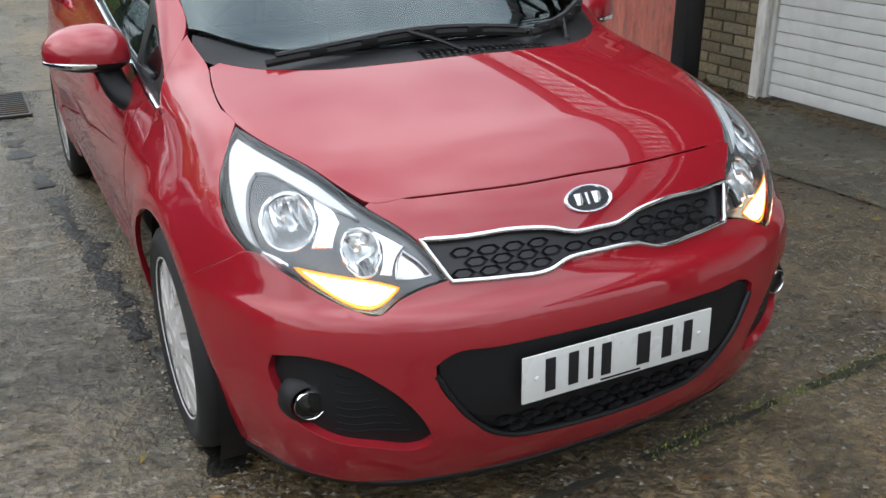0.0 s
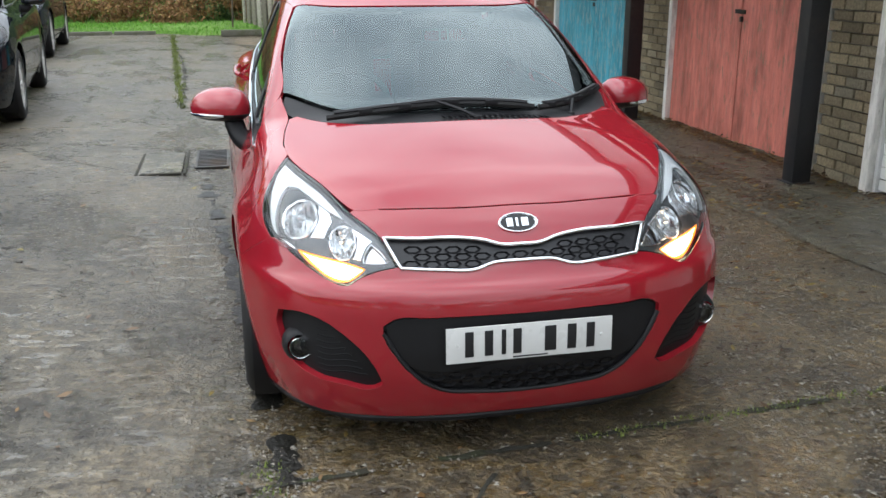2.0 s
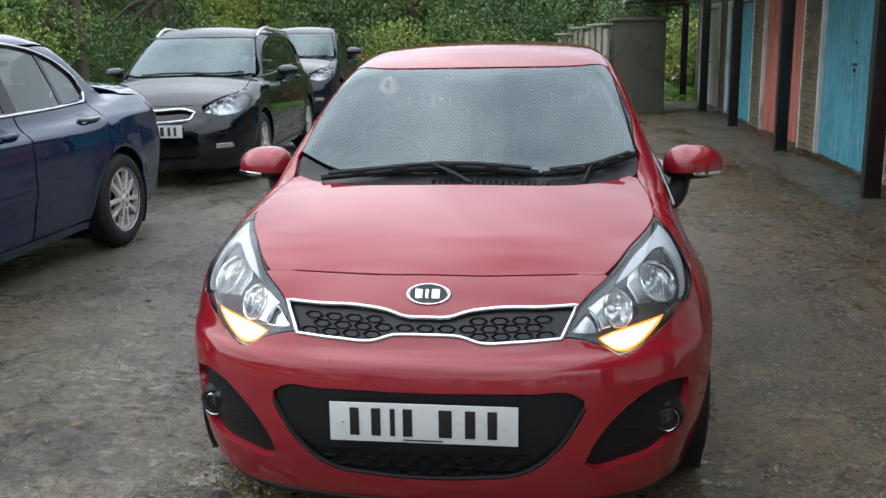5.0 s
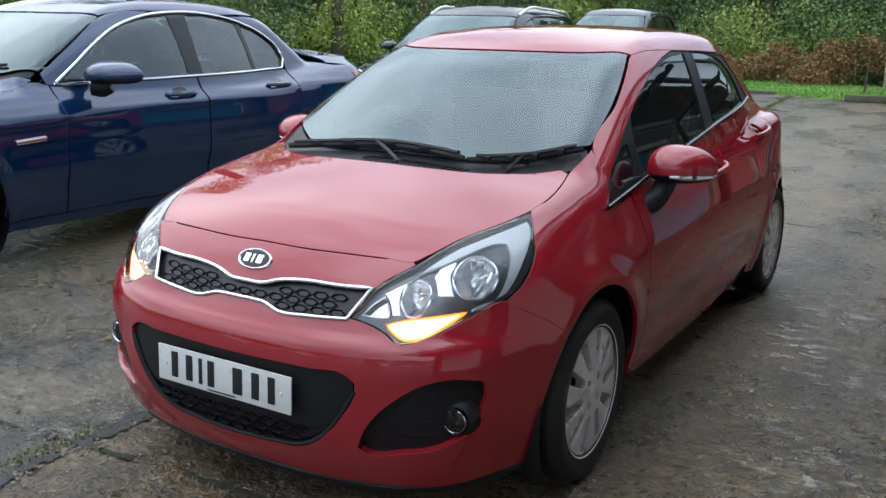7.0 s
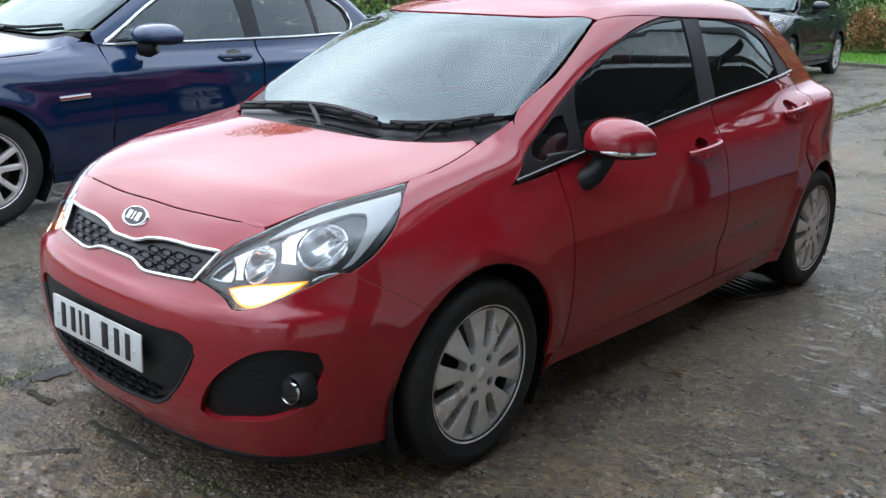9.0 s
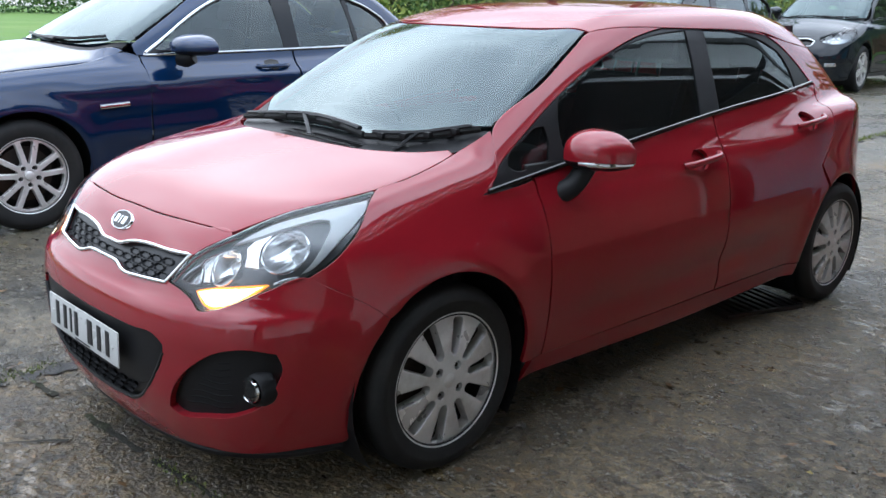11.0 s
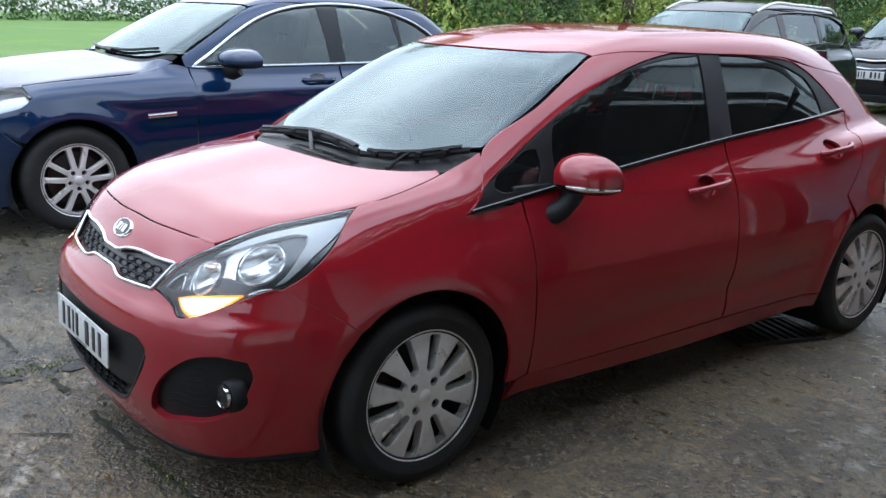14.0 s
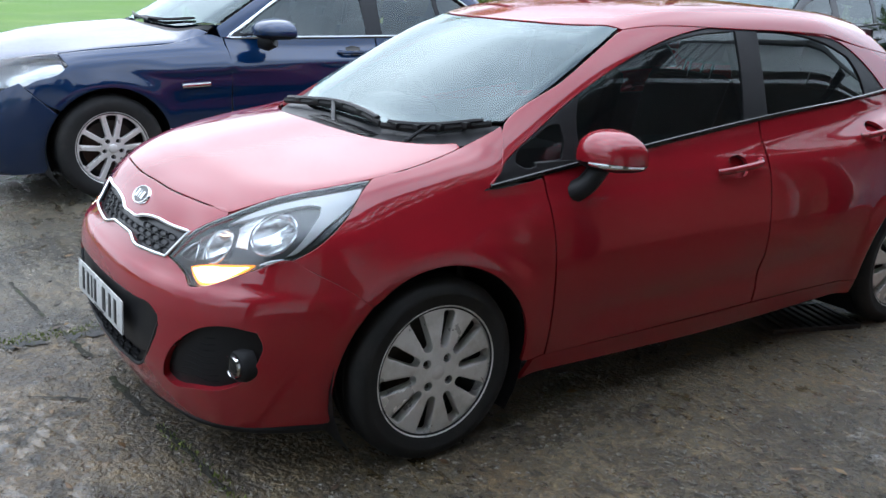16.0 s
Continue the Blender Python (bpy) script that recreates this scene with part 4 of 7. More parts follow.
for sx in (1, -1):
    lamp = new("headlamp")
    lamp.parent = car
    tagged(lamp, label="clear headlamp with lit amber indicator")
    mir = sx < 0
    side_of = np.array((sx, 1, 1))
    link("lamp_lens", panel_mesh(RIO.panel("nose", LAMP, offset=0.0, depth=0.006, spacing=0.018), mir), LENS, lamp, "clear lens")
    link("lamp_housing", panel_mesh(RIO.panel("nose", LAMP, offset=0.095, depth=0.0, spacing=0.018, gap=-0.002), mir), WELL, lamp, "dark lamp housing")
    link("lamp_bezel", panel_mesh(RIO.panel("nose", LAMP, [(c, "") for c in (MAIN_CUP, INNER_CUP, CORNER_CELL, FLASHER)], offset=0.020, depth=0.012, spacing=0.014, gap=0.001), mir), BEZEL, lamp, "smoked grey inner bezel")
    rim = RIO.spot(LAMP)
    nn = RIO.normal(rim)
    part("lamp_seal", tube((smooth_line(rim - nn * 0.008, 0.012)) * side_of, 0.006, 6, True), GLOSSBLACK, lamp)
    link("light_guide", panel_mesh(RIO.panel("nose", BAND, offset=0.010, depth=0.014, spacing=0.012, round_edge=0.002, step=0.008), mir), LAMPWHITE, lamp, "pale silver upper band")
    for nm, outline, deep, aim, flutes, ripple in (("main_reflector", MAIN_CUP, 0.060, (-.06, 1, .03), 420, 0.0022), ("inner_reflector", INNER_CUP, 0.046, (-.04, 1, .02), 240, 0.0016)):
        ring, mid, verts, faces = cup(outline, 0.020, deep, aim, flutes, ripple)
        bowl = mesh_of(np.array(verts) * side_of, [f[::-1] for f in faces] if mir else faces)
        link(nm, bowl, SILVER, lamp, "chromed reflector bowl")
        part("reflector_rim", tube(ring * side_of, 0.0045, 8, True), SILVER, lamp, "bright chrome ring")
        m = Matrix.Diagonal((sx, 1, 1, 1)) @ Matrix.Translation(Vector(mid) + Vector(aim) * 0.2 * deep) @ Vector(tuple(-v for v in aim)).to_track_quat("-Y", "Z").to_matrix().to_4x4()
        bulb = lathe([(0.0, 0.004), (0.009, 0.007), (0.011, deep * 0.4), (0.013, deep * 0.85)], 16, "y")
        bmesh.ops.transform(bulb, matrix=m, verts=bulb.verts)
        part("bulb_cap", bulb, SILVER, lamp)
    for nm, outline, sink in (("reflector_bridge", BRIDGE, 0.0165), ("side_reflector", SIDE_CELL, 0.0175), ("lower_tray", LOW_TRAY, 0.0165)):
        link(nm, panel_mesh(RIO.panel("nose", outline, offset=sink, depth=0.004, spacing=0.012, round_edge=0.003, step=0.008), mir), SILVER, lamp, "chromed inner facing")
    link("corner_reflector", panel_mesh(RIO.panel("nose", CORNER_CELL, offset=0.036, depth=0.0, spacing=0.012, gap=-0.003), mir), SILVER, lamp)
    edge2 = smooth_line(RIO.spot(CORNER_CELL), 0.008)
    part("cell_rim", tube((edge2 - RIO.normal(edge2) * 0.018) * side_of, 0.0028, 6, True), SILVER, lamp)
    link("flasher_tray", panel_mesh(RIO.panel("nose", FLASHER, offset=0.030, depth=0.0, spacing=0.012, gap=-0.003), mir), SILVER, lamp, "silver indicator tray")
    edge3 = smooth_line(RIO.spot(FLASHER), 0.008)
    part("flasher_rim", tube((edge3 - RIO.normal(edge3) * 0.019) * side_of, 0.0022, 6, True), AMBER, lamp, "amber glowing edge")
    link("amber_lamp", panel_mesh(RIO.panel("nose", FLASHER, offset=0.026, depth=0.004, spacing=0.012), mir), AMBER, lamp, "lit amber indicator")
    link("indicator_core", panel_mesh(RIO.panel("nose", HOT, offset=0.0185, depth=0.004, spacing=0.012, round_edge=0.003), mir), AMBER_CORE, lamp, "bright core of the lit indicator")

# badge, plate, wipers
b = RIO.spot([F(0, .742)])[0]
bn = RIO.normal(b[None])[0]
badge = new("badge")
badge.parent = car
badge.matrix_basis = Matrix.Translation(Vector(b)) @ Vector(bn).to_track_quat("Z", "Y").to_matrix().to_4x4()
bm = lathe([(0.0, 0.004), (0.055, 0.004), (0.058, 0.007), (0.062, 0.007), (0.065, 0.003), (0.065, -0.01)], 48, "z")
bmesh.ops.scale(bm, vec=(1.0, 0.52, 1.0), verts=bm.verts)
part("badge_rim", bm, CHROME, badge, "chrome oval badge rim")
bm = lathe([(0.0, 0.0055), (0.054, 0.005)], 40, "z")
bmesh.ops.scale(bm, vec=(1.0, 0.52, 1.0), verts=bm.verts)
part("badge_field", bm, GLOSSBLACK, badge)
for x, w in ((-.027, .020), (-.004, .008), (.021, .022)):
    part("badge_bar", box((w, 0.028, 0.002), (x, 0, 0.0065), 0.0006), CHROME, badge)
number_plate(car, -0.006, .420, -2, [(-.190, .026), (-.130, .026), (-.084, .014), (-.042, .026), (.062, .036), (.130, .028), (.190, .026)])
for name, pts, piv in (("wiper", [(-.50, .900), (-.30, .893), (-.03, .905), (.15, .897), (.285, .885)], (.05, .83)), ("wiper", [(.30, .880), (.40, .925), (.49, .985), (.56, 1.04), (.628, 1.10)], (.44, .90))):
    w = new(name)
    w.parent = car
    base = smooth_line(RIO.spot([T(*p) for p in pts]), 0.03, False)
    part("wiper_blade", tube(base + (0, 0, 0.009), 0.008, 6, flat=1.5), RUBBER, w)
    part("wiper_spine", tube(base[1:-1] + (0, 0.004, 0.024), 0.011, 6, flat=0.7), PLASTIC, w)
    pv = RIO.spot([T(*piv)])[0] - (0, 0, 0.012)
    mid = base[len(base) // 2] + (0, 0, 0.022)
    start = base[len(base) // 6] if piv[0] < .2 else base[-len(base) // 5]
    part("wiper_arm", tube(smooth_line([pv, (pv * 0.6 + mid * 0.4) + (0, 0, .004), mid], 0.03, False), 0.008, 6, flat=0.7), PLASTIC, w)
    for k in (0.2, 0.4, 0.6, 0.8):
        q = base[int(k * (len(base) - 1))]
        part("wiper_claw", box((0.05, 0.018, 0.020), tuple(q + (0, 0, 0.014)), 0.003), PLASTIC, w)
    part("wiper_pivot", lathe([(0.0, 0.008), (0.012, 0.006), (0.016, -0.004), (0.018, -0.03)], 20, "z"), PLASTIC, w).location = tuple(pv)


def door_mirror(root, shell, at, sx, material, sill_point, chrome_strip=True, scale=1.0, squat=1.0):
    """A door mirror on its arm: shell cap, dark underside, side repeater strip and mirror glass."""
    mi = new("door_mirror")
    mi.parent = root
    cx, cy, cz = at
    bm = bmesh.new()
    bmesh.ops.create_uvsphere(bm, u_segments=36, v_segments=20, radius=1.0)
    for v in bm.verts:
        x, y, z = v.co
        x2 = math.copysign(abs(x) ** 0.85, x) * 0.112
        taper = 1 - 0.22 * (x + 1) / 2 
        back = max(y, 0) * 0.25 + min(y, 0)
        z2 = (max(z, 0) ** 0.8 * 0.092 - max(-z, 0) ** 0.8 * 0.050) * taper * squat
        v.co = Vector((x2, back * 0.115 * taper + 0.018 * (x + 1), z2)) * scale
    cap, under = bm, bm.copy()
    for b2, up in ((cap, True), (under, False)):
        gone = [f for f in b2.faces if (f.calc_center_median().z > -0.012 * scale) != up]
        bmesh.ops.delete(b2, geom=gone, context="FACES")
    mx = Matrix.Diagonal((sx, 1, 1, 1)) @ Matrix.Translation(at)
    for b2 in (cap, under):
        bmesh.ops.transform(b2, matrix=mx, verts=b2.verts)
    part("mirror_cap", cap, material, mi, "painted mirror cap")
    part("mirror_base", under, PLASTIC, mi)
    if chrome_strip:
        line = [Vector(at) + scale * Vector((x * 0.111, -0.113 * math.sqrt(max(1 - x * x, 0)) * (1 - 0.11 * (x + 1)) + 0.018 * (x + 1), -0.014)) for x in np.linspace(-0.1, 0.99, 16)]
        line = [(sx * p.x, p.y, p.z) for p in line]
        part("side_repeater", tube(line, [0.004 + 0.004 * math.sin(math.pi * k / 15) for k in range(16)], 8, flat=1.3), CHROME, mi, "silver side repeater strip")
    sp = Vector(sill_point)
    arm = [sp, (sp + Vector((cx - 0.05, cy, cz - 0.05))) / 2 + Vector((0.01, 0, -0.012)), Vector((cx - 0.045, cy, cz - 0.030 * scale))]
    arm = smooth_line([tuple(p) for p in arm], 0.02, False) * (sx, 1, 1)
    part("mirror_arm", tube(arm, 0.036 * scale, 10, flat=0.75, up=(0, 1, 0)), PLASTIC, mi, "black plastic mirror arm")
    g = box((0.165 * scale, 0.004, 0.085 * scale * squat), (sx * (cx - 0.012 * scale), cy + 0.030 * scale, cz + 0.012), 0.0015)
    part("mirror_glass", g, SILVER, mi)
    return mi


x0 = RIO.spot([S(1.30, .845)])[0]
for sx in (1, -1):
    door_mirror(car, RIO, (.880, 1.41, .935), sx, RED, (x0[0] - 0.015, 1.315, .795), scale=1.08)

# wheels
def ten_slots(turn):
    return [slot(10, k, 0.080, 0.2065 if k % 2 else 0.200, 0.0165 if k % 2 else 0.0145, 0.0265 if k % 2 else 0.0215, turn) for k in range(10)]


wheel = make_wheel(car, 0.300, 0.219, 0.185, ten_slots, "disc", 0.1)
place_wheels(car, wheel, RIO.hubs, 0.748)
dark_inside(car, RIO, 3.95, 0.845, A)

# cabin
part("bulkhead", box((1.24, 0.05, 0.55), (0, 1.02, 0.60), 0.02), PLASTIC, car)
bm = box((1.20, 0.42, 0.14), (0, 1.27, 0.865), 0.05)
part("dashboard", bm, DASH, car, "dark grey dashboard")
part("dial_hood", box((0.36, 0.20, 0.09), (-.36, 1.36, .945), 0.04), DASH, car)
part("cabin_floor", box((1.40, 2.5, 0.04), (0, 2.35, 0.36), 0.01), FABRIC, car)
ceil = [T(0, 1.57), T(.3, 1.61), T(.52, 1.72), T(.545, 2.6), T(.50, 3.3), T(.3, 3.48), T(0, 3.5)]
link("headlining", panel_mesh(RIO.panel("top", ceil, both=True, offset=0.03, depth=0.01, spacing=0.06)), surface("headlining_cloth", (0.40, 0.39, 0.37), 0.9), car)
part("tailgate_trim", box((0.84, 0.02, 0.42), bevel=0.006, m=Matrix.Translation((0, 3.60, 1.13)) @ Matrix.Rotation(radians(14), 4, "X")), DASH, car)
part("rear_shelf", box((1.15, 0.45, 0.03), (0, 3.45, 0.97), 0.01), DASH, car)
steering_wheel(car, (-.36, 1.46, .92))
for x in (-.36, .36):
    seat_part(car, (x, 2.02, .40), 16, 0.50, 0.62)
for x in (-.38, .38):
    seat_part(car, (x, 2.86, .44), 18, 0.52, 0.52)
part("interior_mirror", box((0.22, 0.03, 0.06), (0, 1.62, 1.30), 0.012), DASH, car)
for sx in (1, -1):
    part("door_card", box((0.03, 2.1, 0.50), (sx * .735, 2.25, .66), 0.012), DASH, car)
    part("pillar_trim", box((0.03, 0.13, 0.42), bevel=0.01, m=Matrix.Translation((sx * .635, 2.36, 1.14)) @ Matrix.Rotation(radians(sx * -23), 4, "Y")), DASH, car)
    belt_line = [(sx * .60, 2.34, 1.22), (sx * .55, 2.30, .95), (sx * .42, 2.2, .55)]
    part("seat_belt", tube(belt_line, 0.022, 6, flat=0.1), FABRIC, car)


# ---- the other cars ----
def road_car(name, label, sh, coat, k, place, trim=None):
    """A parked car built from its skin and a few outlines."""
    root = tagged(new(name), label, "car")
    root.matrix_basis = place
    trim = trim or GLOSSBLACK
    h0, h1 = sh.hubs
    a = sh.arch
    lamp, grille, seam = k["lamp"], k["grille"], k["seam"]
    link("bonnet", panel_mesh(sh.panel("top", k["hood"], both=True, spacing=0.035, gap=0.003)), coat, root)
    bumper = k["hood_front"] + lamp[::-1][:k["lamp_inner"]] + seam + arc(h0, a, k["seam_angle"] + 4, 196, 6) + k["low_front"]
    link("front_bumper", panel_mesh(sh.panel("nose", bumper, [(g, t) for g, t in grille], True, spacing=0.03, depth=0.03)), coat, root)
    for g, t in grille:
        data = sh.panel("nose", g, both=t == "both", offset=0.03, depth=0.0, gap=-0.004, spacing=0.03)
        for mir in ((False,) if t == "both" else (False, True)):
            link("grille_back", panel_mesh(data, mir), GLOSSBLACK, root)
        if k.get("chrome_grille") and g is grille[0][0]:
            p = sh.spot(g)
            for sx in ((1,) if t == "both" else (1, -1)):
                q = np.concatenate([p, (p * (-1, 1, 1))[::-1]]) if t == "both" else p * (sx, 1, 1)
                part("grille_surround", tube(smooth_line(q + (0, -.004, 0), 0.02), 0.010, 8, True), CHROME, root, "chrome grille surround")
            for i in range(k.get("bars", 0)):
                lo, hi = p[:, 0].min(), p[:, 0].max()
                x = lo + (i + 0.5) * (hi - lo) / k["bars"]
                for sx in (1, -1):
                    c = sh.spot([F(x, p[:, 2].min() + .012), F(x, p[:, 2].max() - .012)])
                    part("grille_bar", tube((c + (0, .010, 0)) * (sx, 1, 1), 0.006, 6, up=(1, 0, 0)), CHROME, root)
    wing = k["wing_top"] + [S(k["doors"][0], k["belt_front"]), S(k["doors"][0] + .01, .60), S(k["doors"][0] + .02, .25), S(h0[0] + a + .03, .245)] + arc(h0, a, -6, k["seam_angle"], 13) + seam[::-1] + k["lamp_outer"]
    both_sides("front_wing", sh.panel("nose", wing, spacing=0.035), coat, root)
    dlo = k["dlo"]
    d0, d1, d2 = k["doors"]
    bz = k["belt"]
    front = [S(d0 + .006, k["belt_front"] + .004), S((d0 + d1) / 2, bz((d0 + d1) / 2)), S(d1 - .004, bz(d1)), S(d1 - .006, .6), S(d1 - .01, .255), S((d0 + d1) / 2, .25), S(d0 + .026, .25), S(d0 + .016, .6)]
    back_arc = arc(h1, a + .012, 118, 174, 6)
    rear = [S(d1 + .004, bz(d1)), S((d1 + d2) / 2, bz((d1 + d2) / 2)), S(d2, bz(d2)), S(d2 - .03, .85)] + back_arc + [S(h1[0] - a - .03, .255), S((d1 + h1[0] - a) / 2, .255), S(d1 + .002, .255), S(d1 + .002, .6)]
    for nm, outline, at in (("front_door", front, k["handles"][0]), ("rear_door", rear, k["handles"][1])):
        for sx, door in zip((1, -1), both_sides(nm, sh.panel("barrel", outline, spacing=0.04, gap=0.003), coat, root)):
            x = sh.spot([S(*at)])[0][0]
            grip = [(sx * (x + d), at[0] + dy, at[1]) for d, dy in ((0.004, -.13), (0.028, -.10), (0.034, 0), (0.026, .10), (0.004, .125))]
            part("door_handle", tube(smooth_line(grip, 0.02, False, 80), 0.013, 8), coat, door)
            # a black sheet on the skin stands in for the hollow's shade
            cup = sh.panel("barrel", [S(at[0] - .06, at[1] + .03), S(at[0], at[1] + .042), S(at[0] + .06, at[1] + .03), S(at[0] + .05, at[1] - .012), S(at[0], at[1] - .028), S(at[0] - .05, at[1] - .012)], offset=-0.002, depth=0.004, spacing=0.02)
            link("handle_cup", panel_mesh(cup, sx < 0), GLOSSBLACK, door)
    both_sides("sill", sh.panel("barrel", [S(h0[0] + a + .03, .24), S(2.2, .245), S(h1[0] - a - .03, .245), S(h1[0] - a - .03, .19), S(2.2, .18), S(h0[0] + a + .03, .185)], offset=0.004, spacing=0.05), coat, root)
    n_top = k["dlo_top"]
    quarter = k["side_top"] + arc(h1, a, -10, 114, 10) + [S(d2 - .026, .85), S(d2 + .004, bz(d2))] + dlo[:n_top][::-1] + k["side_end"]
    both_sides("body_side", sh.panel("barrel", quarter, spacing=0.04, step=0.02), coat, root)
    link("roof", panel_mesh(sh.panel("top", k["roof"], both=True, spacing=0.05)), coat, root)
    tp = sh.spot(k["tail"])
    tp = np.concatenate([tp, [(0.0, sh.tail(0.25), 0.24)]])
    tp = np.concatenate([tp, (tp * (-1, 1, 1))[::-1][1:-1]])

    def tail_place(uv):
        p = sh.cast("tail", uv)
        return p, sh.normal(p)
    link("boot_lid", panel_mesh(sheet(smooth_line(sh.flat("tail", tp), 0.03), [], tail_place, 0.05, 0.015)), coat, root)
    link("windscreen", panel_mesh(sh.panel("top", k["screen"], both=True, offset=0.003, depth=0.004, spacing=0.05)), DULLSCREEN if coat is not BLUE else SCREEN, root, "windscreen reflecting a pale sky")
    link("cowl", panel_mesh(sh.panel("top", k["cowl"], both=True, offset=0.014, depth=0.02, spacing=0.04)), PLASTIC, root)
    if "rear_glass" in k:
        link("back_window", panel_mesh(sh.panel("top", k["rear_glass"], both=True, offset=0.003, depth=0.004, spacing=0.05)), DARKGLASS, root)
    both_sides("window_frame", sh.panel("barrel", dlo, [(p, "") for p in k["panes"]], offset=0.005, depth=0.012, spacing=0.04), GLOSSBLACK, root)
    for p in k["panes"]:
        both_sides("side_window", sh.panel("barrel", p, offset=0.009, depth=0.003, spacing=0.05, gap=-0.003), k.get("pane", GLASS), root)
    ring = smooth_line(sh.spot(dlo), 0.03)
    for sx in (1, -1):
        part("window_trim", tube(ring * (sx, 1, 1) + (sx * 0.003, 0, 0.001), 0.009, 8, True), trim, root, "bright trim round the side windows" if trim is CHROME else "")
        lm = new("headlamp")
        lm.parent = root
        link("lamp_lens", panel_mesh(sh.panel("nose", lamp, depth=0.006, spacing=0.03), sx < 0), LENS, lm, "clear lens")
        link("lamp_housing", panel_mesh(sh.panel("nose", lamp, offset=0.05, depth=0.0, spacing=0.03, gap=-0.003), sx < 0), HOUSING, lm)
        for at, r in k["bowls"]:
            c = sh.spot([at])[0]
            nn = sh.normal(c[None])[0]
            q = Vector((0.3 * nn[0], -1.0, 0.05)).normalized().to_track_quat("-Y", "Z").to_matrix().to_4x4()
            bowl = lathe([(0.008, 0.04), (r * 0.5, 0.034), (r * 0.85, 0.012), (r, 0.0), (r * 1.08, 0.012)], 28, "y")
            bmesh.ops.transform(bowl, matrix=Matrix.Diagonal((sx, 1, 1, 1)) @ Matrix.Translation(Vector(c) - Vector(nn) * 0.014) @ q, verts=bowl.verts)
            part("lamp_reflector", bowl, SILVER, lm)
        door_mirror(root, sh, k["mirror"], sx, coat, (k["mirror"][0] - 0.13, k["mirror"][1] - .05, k["mirror"][2] - .06), False, k.get("mirror_size", 1.05), k.get("squat", 0.72))
        for fg in k.get("fogs", ()):
            link("fog_lamp", panel_mesh(sh.panel("nose", fg, offset=-0.003, depth=0.01, spacing=0.03), sx < 0), SILVER, root, "clear fog lamp")
    for pts in k.get("wipers", ()):
        w = sh.spot([T(*p) for p in pts])
        part("wiper", tube(smooth_line(w, 0.05, False) + (0, 0, 0.012), 0.010, 6), PLASTIC, root)
    dark_inside(root, sh, k["length"], k["half"], a)
    part("dashboard", box((1.20, 0.40, 0.14), (0, k["dash"] + .06, 0.87), 0.05), DASH, root)
    part("cabin_floor", box((1.36, 2.4, 0.04), (0, k["dash"] + 1.3, 0.36), 0.01), FABRIC, root)
    for x in (-.38, .38):
        seat_part(root, (x, k["dash"] + .85, .38), 18)
        seat_part(root, (x, k["dash"] + 1.75, .40), 20, 0.55, 0.55)
    number_plate(root, k["plate"][0], k["plate"][1], -3, [(-.19, .026), (-.13, .026), (-.084, .014), (-.042, .026), (.062, .036), (.13, .028), (.19, .026)])
    wh = make_wheel(root, *k["wheel"])
    place_wheels(root, wh, sh.hubs, k["track"])
    return root


def five_pairs(turn):
    """Gaps of a wheel with five pairs of thin spokes."""
    out = []
    for j in range(5):
        t = 2 * math.pi * j / 5 + turn
        out.append(slot(1, 0, 0.070, 0.203, 0.008, 0.036, t))
        out.append(slot(1, 0, 0.078, 0.203, 0.016, 0.056, t + math.pi / 5))
    return out


def wide_five(turn):
    return [slot(5, j, 0.07, 0.198, 0.022, 0.085, turn) for j in range(5)]


def line_of(*keys):
    c = curve(*keys)
    return lambda y: float(c(np.array([y]))[0])


SALOON = Shell(
    hubs=((0.83, 0.325), (3.80, 0.325)), arch=0.372, plan=(0.10, 0.36), crown=0.15, belt=0.93, tumble=0.34, middle=(0, 1.3, 0.5), low=0.15,
    screen=(1.30, 1.045, 0.515, 0.32, 2.1), back=(3.84, 1.30, 1.35), shoulder=0.10,
    width=curve((0, .84), (.3, .875), (.83, .915), (1.6, .928), (3.0, .93), (3.8, .92), (4.4, .88), (4.9, .80)),
    lean=curve((.14, .12), (.25, .085), (.4, .042), (.55, .012), (.68, .0), (.78, .012), (.86, .028), (.95, .07), (1.05, .13)),
    nose=curve((.13, .12), (.22, .06), (.35, .025), (.5, .02), (.6, .035), (.7, .07), (.78, .12), (.85, .2)),
    top=curve((.05, .70), (.15, .81), (.35, .92), (.7, 1.0), (1.2, 1.05), (1.5, 1.065), (2.0, 1.03), (3.4, 1.04), (3.9, 1.09), (4.5, 1.135), (4.8, 1.135), (4.95, 1.06)),
    roof=curve((1.7, 1.42), (2.0, 1.47), (2.4, 1.505), (2.8, 1.515), (3.2, 1.50), (3.6, 1.445), (4.0, 1.35)),
    glass=curve((1.3, .80), (1.6, .82), (2.4, .835), (3.2, .815), (3.8, .755), (4.2, .70)),
    tail=curve((.15, 4.78), (.3, 4.86), (.6, 4.90), (.9, 4.87), (1.08, 4.84)),
    waist=((.95, .79, 4.7, .925, 0.017, 0.035), (1.1, .62, 4.4, .70, -0.013, 0.09), (1.2, .42, 3.4, .44, -0.010, 0.07)))
S_DLO = [S(1.61, .985), S(1.78, 1.09), S(1.96, 1.205), S(2.15, 1.305), S(2.40, 1.378), S(2.68, 1.408), S(3.0, 1.402), S(3.30, 1.35), S(3.53, 1.265), S(3.67, 1.16), S(3.695, 1.08), S(3.65, 1.022), S(3.2, 1.008), S(2.6, .998), S(2.0, .990)]
S_LAMP = [F(.52, .665), T(.484, .241), T(.580, .312), T(.660, .388), T(.764, .576), S(.60, .825), S(.56, .79), S(.44, .745), S(.28, .695), F(.66, .635)]
